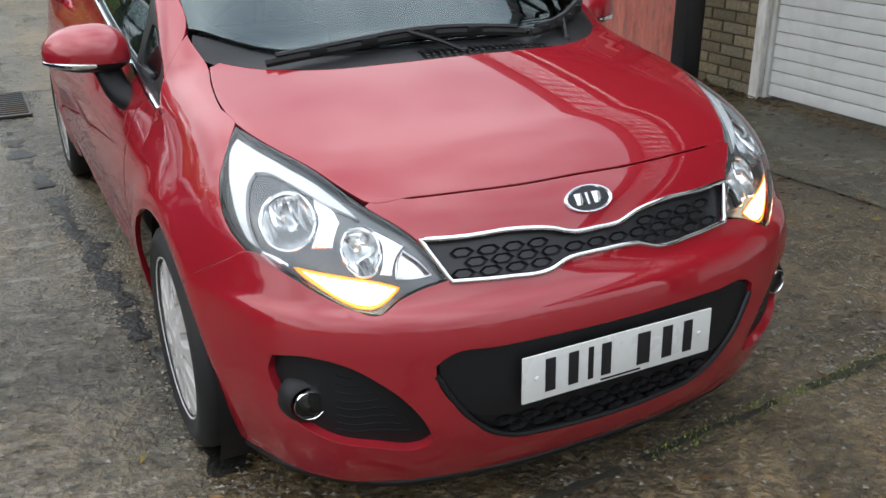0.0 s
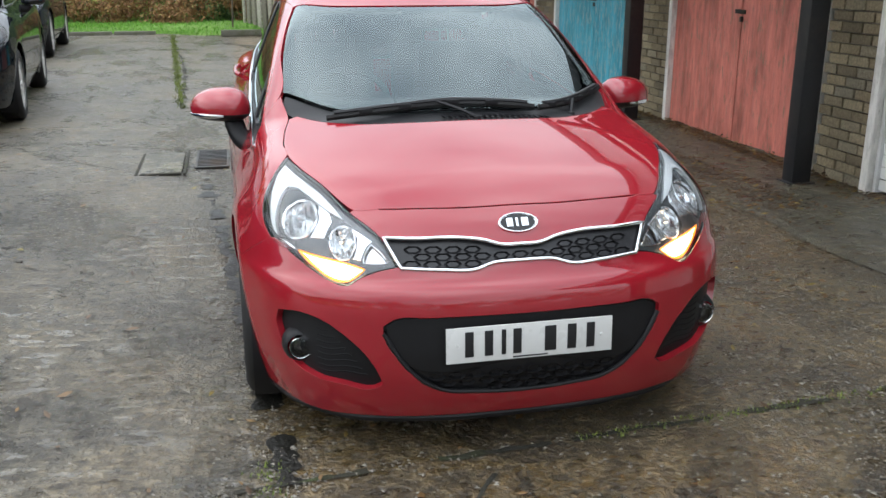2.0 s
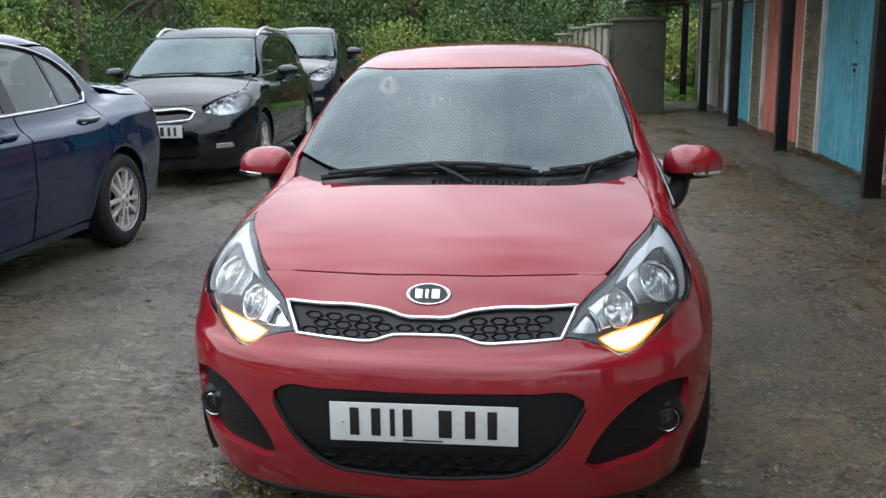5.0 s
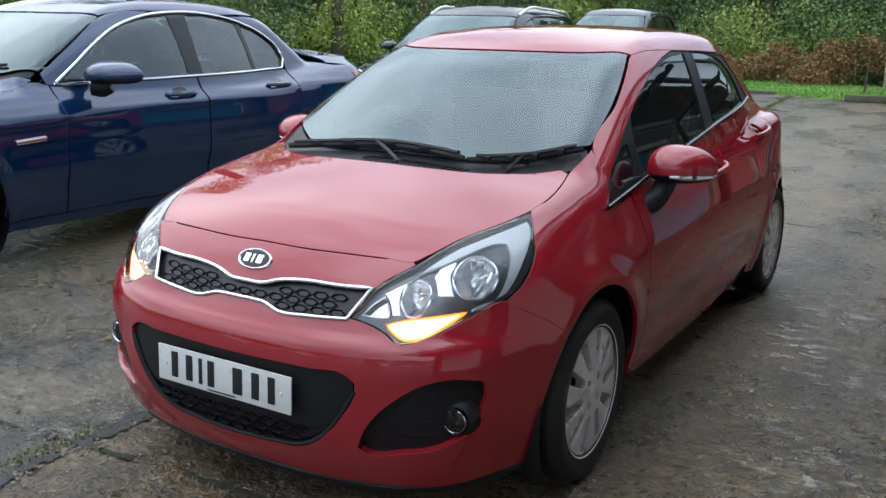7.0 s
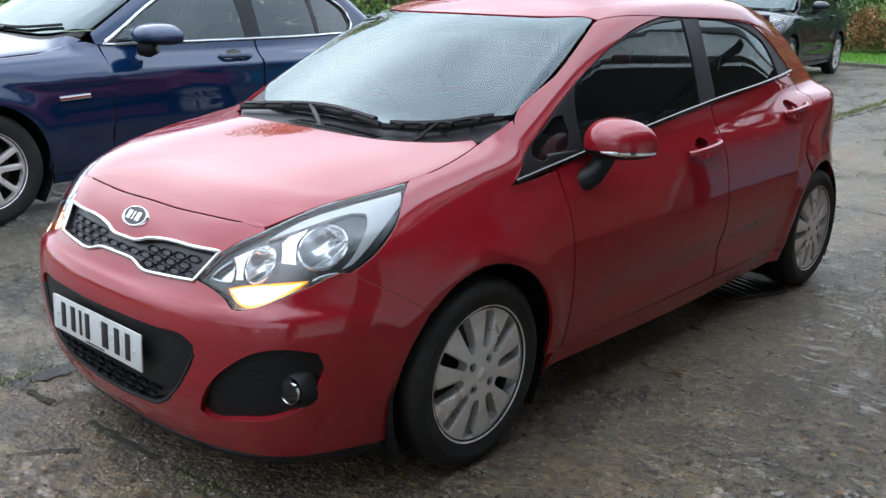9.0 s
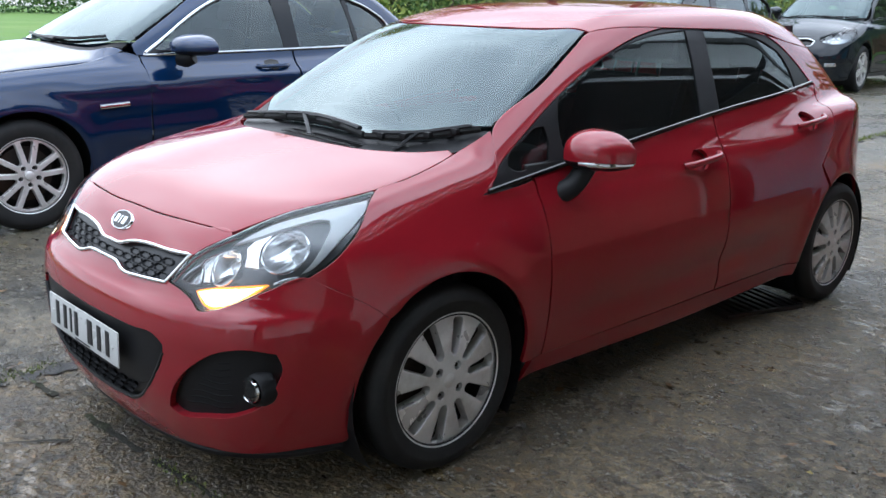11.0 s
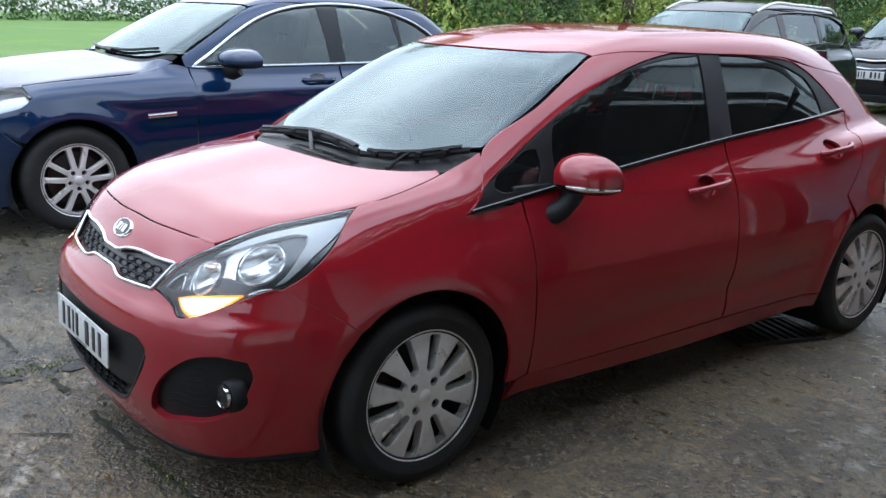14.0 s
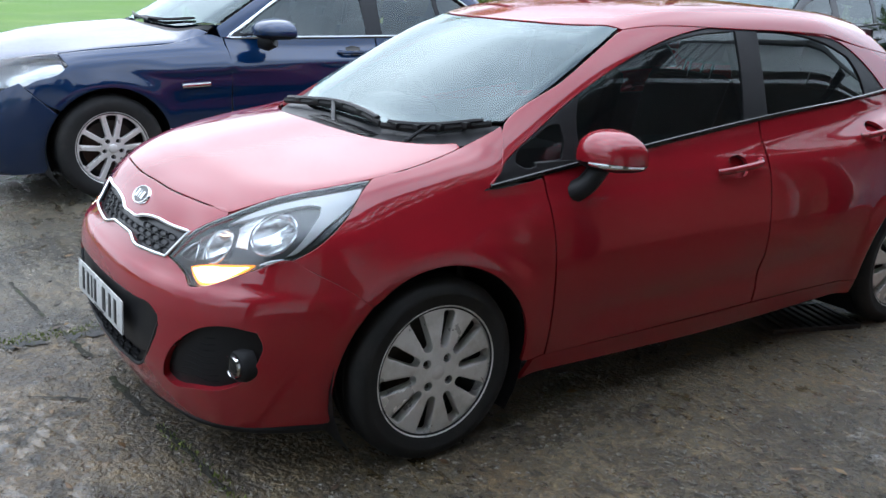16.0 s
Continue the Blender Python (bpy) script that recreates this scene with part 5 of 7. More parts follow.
saloon_spec = dict(
    lamp=S_LAMP, lamp_inner=0, seam=[S(.36, .70), S(.40, .66), S(.45, .61)], seam_angle=140,
    grille=[([F(.03, .70), F(.16, .70), F(.21, .665), F(.19, .60), F(.05, .59), F(.025, .62)], "pair"), ([F(0, .38), F(.40, .38), F(.46, .33), F(.42, .26), F(0, .25)], "both")],
    chrome_grille=True, bars=7,
    hood=[T(0, .15), T(.25, .165), T(.48, .235), T(.66, .38), T(.765, .57), T(.795, .82), T(.80, 1.2), T(.775, 1.50), T(.60, 1.33), T(.3, 1.23), T(0, 1.20)],
    hood_front=[T(0, .146), T(.25, .161), T(.48, .230), F(.52, .665), F(.66, .635), S(.26, .685), S(.34, .725)],
    low_front=[S(.45, .18), F(.75, .17), F(.4, .16), F(0, .16)],
    lamp_outer=[S(.40, .728), S(.56, .787), S(.605, .825)],
    wing_top=[T(.772, .575), T(.801, .82), T(.806, 1.2), T(.785, 1.51), S(1.585, .984)], belt_front=.980, doors=(1.585, 2.72, 3.70), belt=line_of((1.5, .977), (2.6, .99), (3.72, 1.014)),
    handles=((2.52, .895), (3.49, .915)), dlo=S_DLO, dlo_top=11,
    panes=[[S(1.71, 1.02), S(1.80, 1.085), S(1.97, 1.193), S(2.16, 1.291), S(2.40, 1.362), S(2.62, 1.388), S(2.645, 1.18), S(2.655, 1.01), S(2.1, 1.003)],
           [S(2.79, 1.392), S(3.0, 1.386), S(3.26, 1.34), S(3.29, 1.16), S(3.30, 1.024), S(2.79, 1.012), S(2.785, 1.18)], [S(3.31, 1.328), S(3.51, 1.252), S(3.635, 1.155), S(3.66, 1.08), S(3.63, 1.036), S(3.345, 1.028), S(3.33, 1.16)]],
    side_top=[T(.765, 1.56), T(.70, 1.85), T(.625, 2.10), T(.64, 2.6), T(.63, 3.2), T(.58, 3.63), T(.60, 3.98), T(.72, 4.22), S(4.5, 1.02), S(4.72, .95), S(4.78, .7), S(4.76, .4), S(4.6, .24)],
    side_end=[S(1.575, .985), S(1.57, .992)],
    roof=[T(0, 1.97), T(.3, 2.0), T(.61, 2.11), T(.635, 2.6), T(.622, 3.2), T(.565, 3.60), T(.3, 3.69), T(0, 3.71)],
    tail=[T(0, 4.34), T(.4, 4.31), T(.70, 4.24), S(4.52, 1.015), S(4.74, .95), S(4.80, .7), S(4.78, .4), S(4.62, .24)],
    screen=[T(0, 1.29), T(.35, 1.325), T(.6, 1.41), T(.755, 1.555), T(.69, 1.85), T(.618, 2.10), T(.3, 1.99), T(0, 1.96)],
    cowl=[T(0, 1.205), T(.3, 1.235), T(.60, 1.335), T(.76, 1.50), T(.75, 1.545), T(.6, 1.40), T(.35, 1.315), T(0, 1.28)],
    rear_glass=[T(0, 3.73), T(.3, 3.71), T(.56, 3.64), T(.585, 3.93), T(.60, 4.12), T(.3, 4.23), T(0, 4.27)],
    bowls=[(F(.60, .70), .040), (F(.71, .705), .042)], mirror=(1.03, 1.86, 1.035), squat=0.68, mirror_size=1.55, plate=(.0, .45), pane=CLEARGLASS, length=4.8, half=.915, dash=1.62, track=.80,
    wheel=(0.325, 0.225, 0.215, five_pairs, "star", 0.3), wipers=[[(-.55, 1.42), (-.2, 1.33), (.2, 1.30)], [(.05, 1.31), (.35, 1.36), (.60, 1.47)]])
saloon = road_car("saloon_car", "dark blue executive saloon with bright window trim", SALOON, BLUE, saloon_spec, pose(-3.625, -0.035, 0.07, 0, 0, 0), CHROME)
for sx in (1, -1):
    c = SALOON.spot([S(1.265, .695), S(1.45, .705)])
    part("side_vent", tube((c + (.004, 0, 0)) * (sx, 1, 1), 0.013, 8, flat=1.2), CHROME, saloon, "chrome side vent trim")
    tl = SALOON.panel("barrel", [S(4.46, .97), S(4.70, .93), S(4.76, .80), S(4.55, .82)], offset=-0.003, depth=0.01, spacing=0.04)
    link("tail_lamp", panel_mesh(tl, sx < 0), TAILRED, saloon, "red tail lamp")

ESTATE = Shell(
    hubs=((0.87, 0.315), (3.52, 0.315)), arch=0.36, plan=(0.12, 0.42), crown=0.11, belt=0.90, tumble=0.36, middle=(0, 1.2, 0.5), low=0.15,
    screen=(1.08, 0.99, 0.55, 0.34, 1.95), back=(4.22, 1.36, 0.42),
    width=curve((0, .80), (.3, .84), (.87, .88), (1.6, .892), (3.0, .895), (3.8, .88), (4.4, .82)),
    lean=curve((.14, .08), (.25, .045), (.4, .012), (.55, .0), (.7, .004), (.8, .02), (.9, .05), (1.0, .10)),
    nose=curve((.13, .12), (.22, .06), (.35, .02), (.48, .015), (.58, .04), (.68, .085), (.76, .15), (.84, .24)),
    top=curve((.08, .70), (.18, .775), (.35, .84), (.7, .92), (1.1, .99), (1.5, .985), (2.4, 1.0), (3.5, 1.03), (4.45, 1.0)),
    roof=curve((1.5, 1.37), (1.8, 1.425), (2.2, 1.465), (2.7, 1.48), (3.4, 1.465), (4.3, 1.40)),
    glass=curve((1.1, .775), (1.5, .80), (2.4, .815), (3.4, .80), (4.3, .73)),
    tail=curve((.15, 4.36), (.3, 4.43), (.6, 4.47), (.9, 4.45), (1.05, 4.42)),
    waist=((1.3, .80, 4.2, .90, 0.008, 0.04), (1.3, .40, 3.1, .43, -0.012, 0.07)))
E_DLO = [S(1.25, .955), S(1.42, 1.04), S(1.62, 1.15), S(1.82, 1.24), S(2.05, 1.305), S(2.4, 1.35), S(2.9, 1.365), S(3.4, 1.35), S(3.8, 1.31), S(4.02, 1.25), S(4.05, 1.15), S(3.95, 1.075), S(3.3, 1.05), S(2.3, 1.00), S(1.7, .97)]
E_LAMP = [F(.42, .690), F(.50, .745), F(.60, .800), F(.70, .842), S(.62, .872), S(.68, .850), S(.60, .790), S(.46, .715), F(.72, .660), F(.58, .655)]
estate_spec = dict(
    lamp=E_LAMP, lamp_inner=0, seam=[S(.40, .685), S(.45, .64), S(.50, .59)], seam_angle=140,
    grille=[([F(0, .70), F(.30, .70), F(.36, .68), F(.32, .62), F(0, .60)], "both"), ([F(0, .46), F(.36, .46), F(.42, .40), F(.36, .27), F(0, .26)], "both")],
    chrome_grille=True,
    hood=[T(0, .16), T(.25, .175), T(.43, .205), T(.55, .33), T(.66, .50), T(.715, .68), T(.715, .95), T(.70, 1.16), T(.5, 1.02), T(.25, .955), T(0, .94)],
    hood_front=[T(0, .155), T(.25, .17), T(.42, .20), F(.42, .690), F(.58, .655), F(.72, .660), S(.40, .685)],
    low_front=[S(.47, .18), F(.72, .17), F(.4, .16), F(0, .16)],
    lamp_outer=[S(.46, .715), S(.60, .790), S(.685, .850)],
    wing_top=[T(.72, .69), T(.72, .95), T(.71, 1.17), S(1.27, .952)], belt_front=.950, doors=(1.30, 2.36, 3.36), belt=line_of((1.3, .95), (2.3, .992), (3.4, 1.045)),
    handles=((2.15, .875), (3.12, .905)), dlo=E_DLO, dlo_top=12,
    panes=[[S(1.50, 1.00), S(1.66, 1.15), S(1.84, 1.228), S(2.06, 1.29), S(2.28, 1.325), S(2.29, 1.16), S(2.28, 1.018)], [S(2.44, 1.34), S(2.9, 1.348), S(3.22, 1.338), S(3.24, 1.2), S(3.22, 1.065), S(2.42, 1.024)], [S(3.34, 1.335), S(3.78, 1.295), S(3.97, 1.24), S(3.99, 1.15), S(3.90, 1.09), S(3.32, 1.07)]],
    side_top=[T(.735, 1.25), T(.66, 1.60), T(.60, 1.86), T(.615, 2.5), T(.61, 3.4), T(.56, 4.15), S(4.28, 1.2), S(4.36, 1.0), S(4.37, .7), S(4.36, .4), S(4.2, .24)],
    side_end=[S(1.235, .955), S(1.23, .965)],
    roof=[T(0, 1.73), T(.3, 1.76), T(.585, 1.87), T(.605, 2.5), T(.60, 3.4), T(.55, 4.12), T(.3, 4.16), T(0, 4.17)],
    tail=[T(0, 4.18), T(.3, 4.17), T(.54, 4.15), S(4.30, 1.2), S(4.38, 1.0), S(4.39, .7), S(4.38, .4), S(4.22, .24)],
    screen=[T(0, 1.06), T(.3, 1.09), T(.55, 1.155), T(.72, 1.255), T(.65, 1.60), T(.59, 1.855), T(.3, 1.75), T(0, 1.72)],
    cowl=[T(0, .945), T(.25, .96), T(.5, 1.025), T(.69, 1.165), T(.70, 1.235), T(.55, 1.145), T(.3, 1.08), T(0, 1.05)],
    bowls=[(F(.53, .715), .042), (F(.65, .755), .050)], mirror=(1.00, 1.62, 1.00), plate=(-.005, .52), length=4.4, half=.88, dash=1.40, track=.775,
    fogs=[[F(.56, .40), F(.70, .405), F(.71, .36), F(.55, .355)]], pane=CLEARGLASS, wheel=(0.315, 0.222, 0.205, wide_five, "star", 0.2), wipers=[[(-.5, 1.13), (-.15, 1.075), (.2, 1.07)], [(.05, 1.075), (.35, 1.10), (.60, 1.20)]])


def beside(outer, local, rz):
    r = Matrix.Rotation(radians(rz), 4, "Z")
    o = Vector(outer) - r @ Vector(local)
    return Matrix.Translation(o) @ r


estate = road_car("estate_car", "black family estate with silver roof rails", ESTATE, BLACK, estate_spec, beside((-2.82, 7.20, 0.07), (.88, .87, 0), 6) @ Matrix.Diagonal((1, 1.03, 1.092, 1)))
for sx in (1, -1):
    p = ESTATE.spot([T(.585, 1.95), T(.592, 2.2), T(.594, 2.8), T(.59, 3.4), T(.565, 3.8), T(.555, 3.95)])
    up = np.array([(0, 0, v) for v in (0.0, .045, .05, .05, .04, .0)])
    part("roof_rail", tube(smooth_line((p + up) * (sx, 1, 1), 0.05, False), 0.016, 8), ALLOY, estate, "silver roof rail")
suv_spec = dict(estate_spec)
suv_spec.update(mirror=(1.02, 1.66, 1.05), mirror_size=1.25, wheel=(0.315, 0.235, 0.21, wide_five, "star", 0.5), pane=CLEARGLASS)
road_car("compact_suv", "dark grey compact off-roader parked by the grass", ESTATE, GREY, suv_spec, beside((-3.75, 14.3, 0.07), (.88, .87, 0), 4) @ Matrix.Diagonal((1.02, 1, 1.18, 1)))


# ---- yard materials ----
def concrete(name, light, dark, wet=0.5, pebble=55.0, moss=0.35, slabs=False):
    """Worn concrete with bared pebbles, stains, moss and damp patches that darken and shine."""
    m = bpy.data.materials.new(name)
    m.use_nodes = True
    nt = m.node_tree
    p = nt.nodes["Principled BSDF"]
    co, vor = nt.nodes.new("ShaderNodeTexCoord"), nt.nodes.new("ShaderNodeTexVoronoi")
    vor.inputs["Scale"].default_value = pebble
    warp = nt.nodes.new("ShaderNodeVectorMath")
    warp.operation = "ADD"
    wob = nt.nodes.new("ShaderNodeTexNoise")
    wob.inputs["Scale"].default_value = 14
    wsc = nt.nodes.new("ShaderNodeVectorMath")
    wsc.operation = "SCALE"
    wsc.inputs["Scale"].default_value = 0.03
    nt.links.new(co.outputs["Object"], wob.inputs["Vector"])
    nt.links.new(wob.outputs["Color"], wsc.inputs[0])
    nt.links.new(co.outputs["Object"], warp.inputs[0])
    nt.links.new(wsc.outputs[0], warp.inputs[1])
    nt.links.new(warp.outputs[0], vor.inputs["Vector"])
    mid = tuple((a + b) / 2 for a, b in zip(light, dark))
    big = noise_node(nt, 0.45, 7, 0.62)
    med = noise_node(nt, 3.2, 6, 0.65)
    fine = noise_node(nt, 26, 5, 0.7)
    col = ramp_node(nt, big, [(0.30, dark), (0.52, mid), (0.72, light)])
    col = blend(nt, 0.55, col, ramp_node(nt, med, [(0.32, tuple(c * 0.55 for c in dark)), (0.5, mid), (0.72, light)]))
    col = blend(nt, 0.55, col, ramp_node(nt, fine, [(0.36, tuple(c * 0.2 for c in dark)), (0.5, mid), (0.68, tuple(c * 1.85 for c in light))]))
    stones = nt.nodes.new("ShaderNodeSeparateColor")
    nt.links.new(vor.outputs["Color"], stones.inputs[0])
    bright = ramp_node(nt, stones.outputs[0], [(0.80, (0, 0, 0)), (0.97, (0.55, 0.55, 0.55))])
    inside_stone = ramp_node(nt, vor.outputs["Distance"], [(0.25, (1, 1, 1)), (0.45, (0, 0, 0))])
    col = blend(nt, blend(nt, 1.0, bright, inside_stone, "MULTIPLY"), col, (0.27, 0.245, 0.205))
    darks = ramp_node(nt, stones.outputs[1], [(0.72, (0, 0, 0)), (0.95, (0.7, 0.7, 0.7))])
    col = blend(nt, blend(nt, 1.0, darks, inside_stone, "MULTIPLY"), col, tuple(c * 0.4 for c in dark))
    tan = ramp_node(nt, noise_node(nt, 0.9, 7, 0.7, stretch=(1, 1, 3)), [(0.5, (0, 0, 0)), (0.66, (0.6, 0.6, 0.6))])
    col = blend(nt, tan, col, blend(nt, 1.0, col, (1.25, 1.0, 0.70), "MULTIPLY"))
    green = ramp_node(nt, noise_node(nt, 1.1, 8, 0.72), [(0.56, (0, 0, 0)), (0.72, (moss,) * 3)])
    col = blend(nt, green, col, (0.086, 0.096, 0.036))
    damp = ramp_node(nt, noise_node(nt, 0.8, 6, 0.6, stretch=(1.6, 0.7, 1)), [(0.62 - 0.24 * wet, (0, 0, 0)), (0.74 - 0.2 * wet, (1, 1, 1))])
    col = blend(nt, damp, col, blend(nt, 1.0, col, (0.66, 0.66, 0.67), "MULTIPLY"))
    # the thin worn skin of the slab: where it is gone the rough bed lies lower and darker
    skin = ramp_node(nt, noise_node(nt, 1.7, 9, 0.72), [(0.46, (0, 0, 0)), (0.50, (1, 1, 1))])
    col = blend(nt, skin, blend(nt, 1.0, col, (0.76, 0.75, 0.73), "MULTIPLY"), blend(nt, 1.0, col, (1.12, 1.11, 1.08), "MULTIPLY"))
    pits = ramp_node(nt, noise_node(nt, 11, 8, 0.75, stretch=(0.7, 1.5, 1)), [(0.36, (1, 1, 1)), (0.42, (0, 0, 0))])
    col = blend(nt, pits, col, blend(nt, 1.0, col, (0.30, 0.28, 0.26), "MULTIPLY"))
    crack = nt.nodes.new("ShaderNodeTexVoronoi")
    crack.feature = "DISTANCE_TO_EDGE"
    crack.inputs["Scale"].default_value = 0.55
    cw, cs, ca = nt.nodes.new("ShaderNodeTexNoise"), nt.nodes.new("ShaderNodeVectorMath"), nt.nodes.new("ShaderNodeVectorMath")
    cw.inputs["Scale"].default_value, cw.inputs["Detail"].default_value = 2.5, 8
    cs.operation, ca.operation = "SCALE", "ADD"
    cs.inputs["Scale"].default_value = 0.8
    nt.links.new(co.outputs["Object"], cw.inputs["Vector"])
    nt.links.new(cw.outputs["Color"], cs.inputs[0])
    nt.links.new(cs.outputs[0], ca.inputs[0])
    nt.links.new(co.outputs["Object"], ca.inputs[1])
    nt.links.new(ca.outputs[0], crack.inputs["Vector"])
    split = ramp_node(nt, crack.outputs["Distance"], [(0.003, (0.8, 0.8, 0.8)), (0.010, (0, 0, 0))])
    split = blend(nt, 1.0, split, ramp_node(nt, noise_node(nt, 0.6, 3), [(0.48, (0, 0, 0)), (0.56, (1, 1, 1))]), "MULTIPLY")
    col = blend(nt, split, col, (0.016, 0.015, 0.010))
    if slabs:
        # the slabs beyond the long joint were cast of a greyer mix
        sx, sm = nt.nodes.new("ShaderNodeSeparateXYZ"), nt.nodes.new("ShaderNodeMapRange")
        sm.inputs["From Min"].default_value, sm.inputs["From Max"].default_value = -0.86, -0.74
        nt.links.new(co.outputs["Object"], sx.inputs[0])
        nt.links.new(sx.outputs["X"], sm.inputs["Value"])
        col = blend(nt, sm.outputs[0], blend(nt, 1.0, col, (0.79, 0.775, 0.70), "MULTIPLY"), blend(nt, 1.0, col, (1.02, 0.88, 0.63), "MULTIPLY"))
        # the ground is darker and browner before the red car, with a ragged edge
        wy, wa, wm = nt.nodes.new("ShaderNodeMath"), nt.nodes.new("ShaderNodeMath"), nt.nodes.new("ShaderNodeMapRange")
        wy.operation, wa.operation = "MULTIPLY_ADD", "ADD"
        nt.links.new(noise_node(nt, 1.6, 6, 0.6), wy.inputs[0])
        wy.inputs[1].default_value, wy.inputs[2].default_value = 1.8, -0.9
        nt.links.new(wy.outputs[0], wa.inputs[0])
        nt.links.new(sx.outputs["Y"], wa.inputs[1])
        wm.inputs["From Min"].default_value, wm.inputs["From Max"].default_value = -0.35, 0.35
        nt.links.new(wa.outputs[0], wm.inputs["Value"])
        col = blend(nt, wm.outputs[0], blend(nt, 1.0, col, (0.62, 0.57, 0.48), "MULTIPLY"), col)
    nt.links.new(col, p.inputs["Base Color"])
    p.inputs["Specular IOR Level"].default_value = 0.75
    dry = ramp_node(nt, fine, [(0.3, (0.36,) * 3), (0.7, (0.72,) * 3)])
    shine = ramp_node(nt, fine, [(0.35, (0.08,) * 3), (0.65, (0.34,) * 3)])
    # water standing in the hollows
    wet_spots = ramp_node(nt, noise_node(nt, 13, 7, 0.7, stretch=(0.6, 1.3, 1)), [(0.51, (0, 0, 0)), (0.58, (1, 1, 1))])
    wet_spots = blend(nt, 1.0, wet_spots, ramp_node(nt, noise_node(nt, 1.3, 5), [(0.42, (0.15, 0.15, 0.15)), (0.58, (1, 1, 1))]), "MULTIPLY")
    nt.links.new(blend(nt, wet_spots, blend(nt, damp, dry, shine), (0.07, 0.07, 0.07)), p.inputs["Roughness"])
    b1 = bump(nt, vor.outputs["Distance"], 0.8, -0.008)
    b2 = bump(nt, fine, 1.0, 0.022, b1)
    b3 = bump(nt, med, 0.6, 0.02, b2)
    b4 = bump(nt, skin, 0.5, 0.004, b3)
    b5 = bump(nt, pits, 0.6, -0.006, b4)
    geo, still = nt.nodes.new("ShaderNodeNewGeometry"), nt.nodes.new("ShaderNodeMix")
    still.data_type = "VECTOR"
    fac = nt.nodes.new("ShaderNodeMath")
    fac.operation = "MULTIPLY"
    fac.inputs[1].default_value = 0.75
    nt.links.new(wet_spots, fac.inputs[0])
    nt.links.new(fac.outputs[0], still.inputs[0])
    nt.links.new(b5, still.inputs[4])
    nt.links.new(geo.outputs["Normal"], still.inputs[5])
    nt.links.new(still.outputs[1], p.inputs["Normal"])
    return m


def flaky_paint(name, color, bare, vertical=True, worn=0.5):
    """Old gloss paint on boards, streaked, faded and flaked to bare wood low down and along the grain."""
    m = bpy.data.materials.new(name)
    m.use_nodes = True
    nt = m.node_tree
    p = nt.nodes["Principled BSDF"]
    info = nt.nodes.new("ShaderNodeObjectInfo")
    streak = noise_node(nt, 5, 8, 0.7, stretch=(3.2, 3.2, 0.4), space="World")
    wide = noise_node(nt, 3.0, 9, 0.7, stretch=(1.6, 1.6, 0.6), space="World")
    col = ramp_node(nt, streak, [(0.30, tuple(c * 0.45 for c in color)), (0.5, color), (0.70, tuple(min(c * 1.5 + 0.04, 1) for c in color))])
    col = blend(nt, 0.55, col, ramp_node(nt, wide, [(0.38, tuple(c * 0.42 for c in color)), (0.5, color), (0.66, tuple(min(c * 1.2 + 0.04, 1) for c in color))]))
    tone = ramp_node(nt, info.outputs["Random"], [(0.0, (0.94, 0.94, 0.94)), (1.0, (1.04, 1.04, 1.04))])
    col = blend(nt, 1.0, col, tone, "MULTIPLY")
    flake = ramp_node(nt, noise_node(nt, 9, 9, 0.75, stretch=(3, 3, 0.8), space="World"), [(0.64 - 0.06 * worn, (0, 0, 0)), (0.69 - 0.05 * worn, (0.85, 0.85, 0.85))])
    col = blend(nt, flake, col, bare)
    nt.links.new(col, p.inputs["Base Color"])
    p.inputs["Roughness"].default_value = 0.62
    h = bump(nt, streak, 0.4, 0.003)
    nt.links.new(bump(nt, flake, 0.5, -0.001, h), p.inputs["Normal"])
    return m


def varied(name, stops, rough=0.8, island=True, relief=0.0, grain=20.0):
    """A colour for each piece, drawn from a range, with some grain."""
    m = bpy.data.materials.new(name)
    m.use_nodes = True
    nt = m.node_tree
    p = nt.nodes["Principled BSDF"]
    if island:
        fac = nt.nodes.new("ShaderNodeNewGeometry").outputs["Random Per Island"]
    else:
        fac = nt.nodes.new("ShaderNodeObjectInfo").outputs["Random"]
    col = ramp_node(nt, fac, stops)
    gr = noise_node(nt, grain, 5, 0.65, space="World")
    col = blend(nt, 1.0, col, ramp_node(nt, gr, [(0.3, (0.6, 0.6, 0.6)), (0.7, (1.25, 1.25, 1.25))]), "MULTIPLY")
    nt.links.new(col, p.inputs["Base Color"])
    p.inputs["Roughness"].default_value = rough
    if relief:
        nt.links.new(bump(nt, gr, 0.6, relief), p.inputs["Normal"])
    return m


YARD = concrete("worn_wet_concrete", (0.178, 0.155, 0.113), (0.052, 0.044, 0.031), 0.72, slabs=True)
APRON = concrete("garage_apron_concrete", (0.150, 0.138, 0.095), (0.047, 0.043, 0.027), 0.4, 80, 0.85)
DIRT = surface("joint_dirt_and_moss", (0.030, 0.027, 0.016), 0.95, dark=(0.012, 0.011, 0.009), stain=(0.035, 0.045, 0.012), grain=60, patch_scale=5, relief=0.006)
WETDIRT = surface("wet_black_dirt", (0.014, 0.013, 0.010), 0.42, dark=(0.006, 0.006, 0.005), grain=50, patch_scale=6, relief=0.012, rough_vary=0.2, spec=0.35)
IRON = surface("cast_iron", (0.06, 0.058, 0.055), 0.45, 0.7, dark=(0.02, 0.02, 0.02), stain=(0.07, 0.04, 0.02), grain=60, relief=0.001)
MORTAR = surface("mortar", (0.22, 0.20, 0.165), 0.9, dark=(0.10, 0.092, 0.075), grain=80, patch_scale=3, relief=0.002)
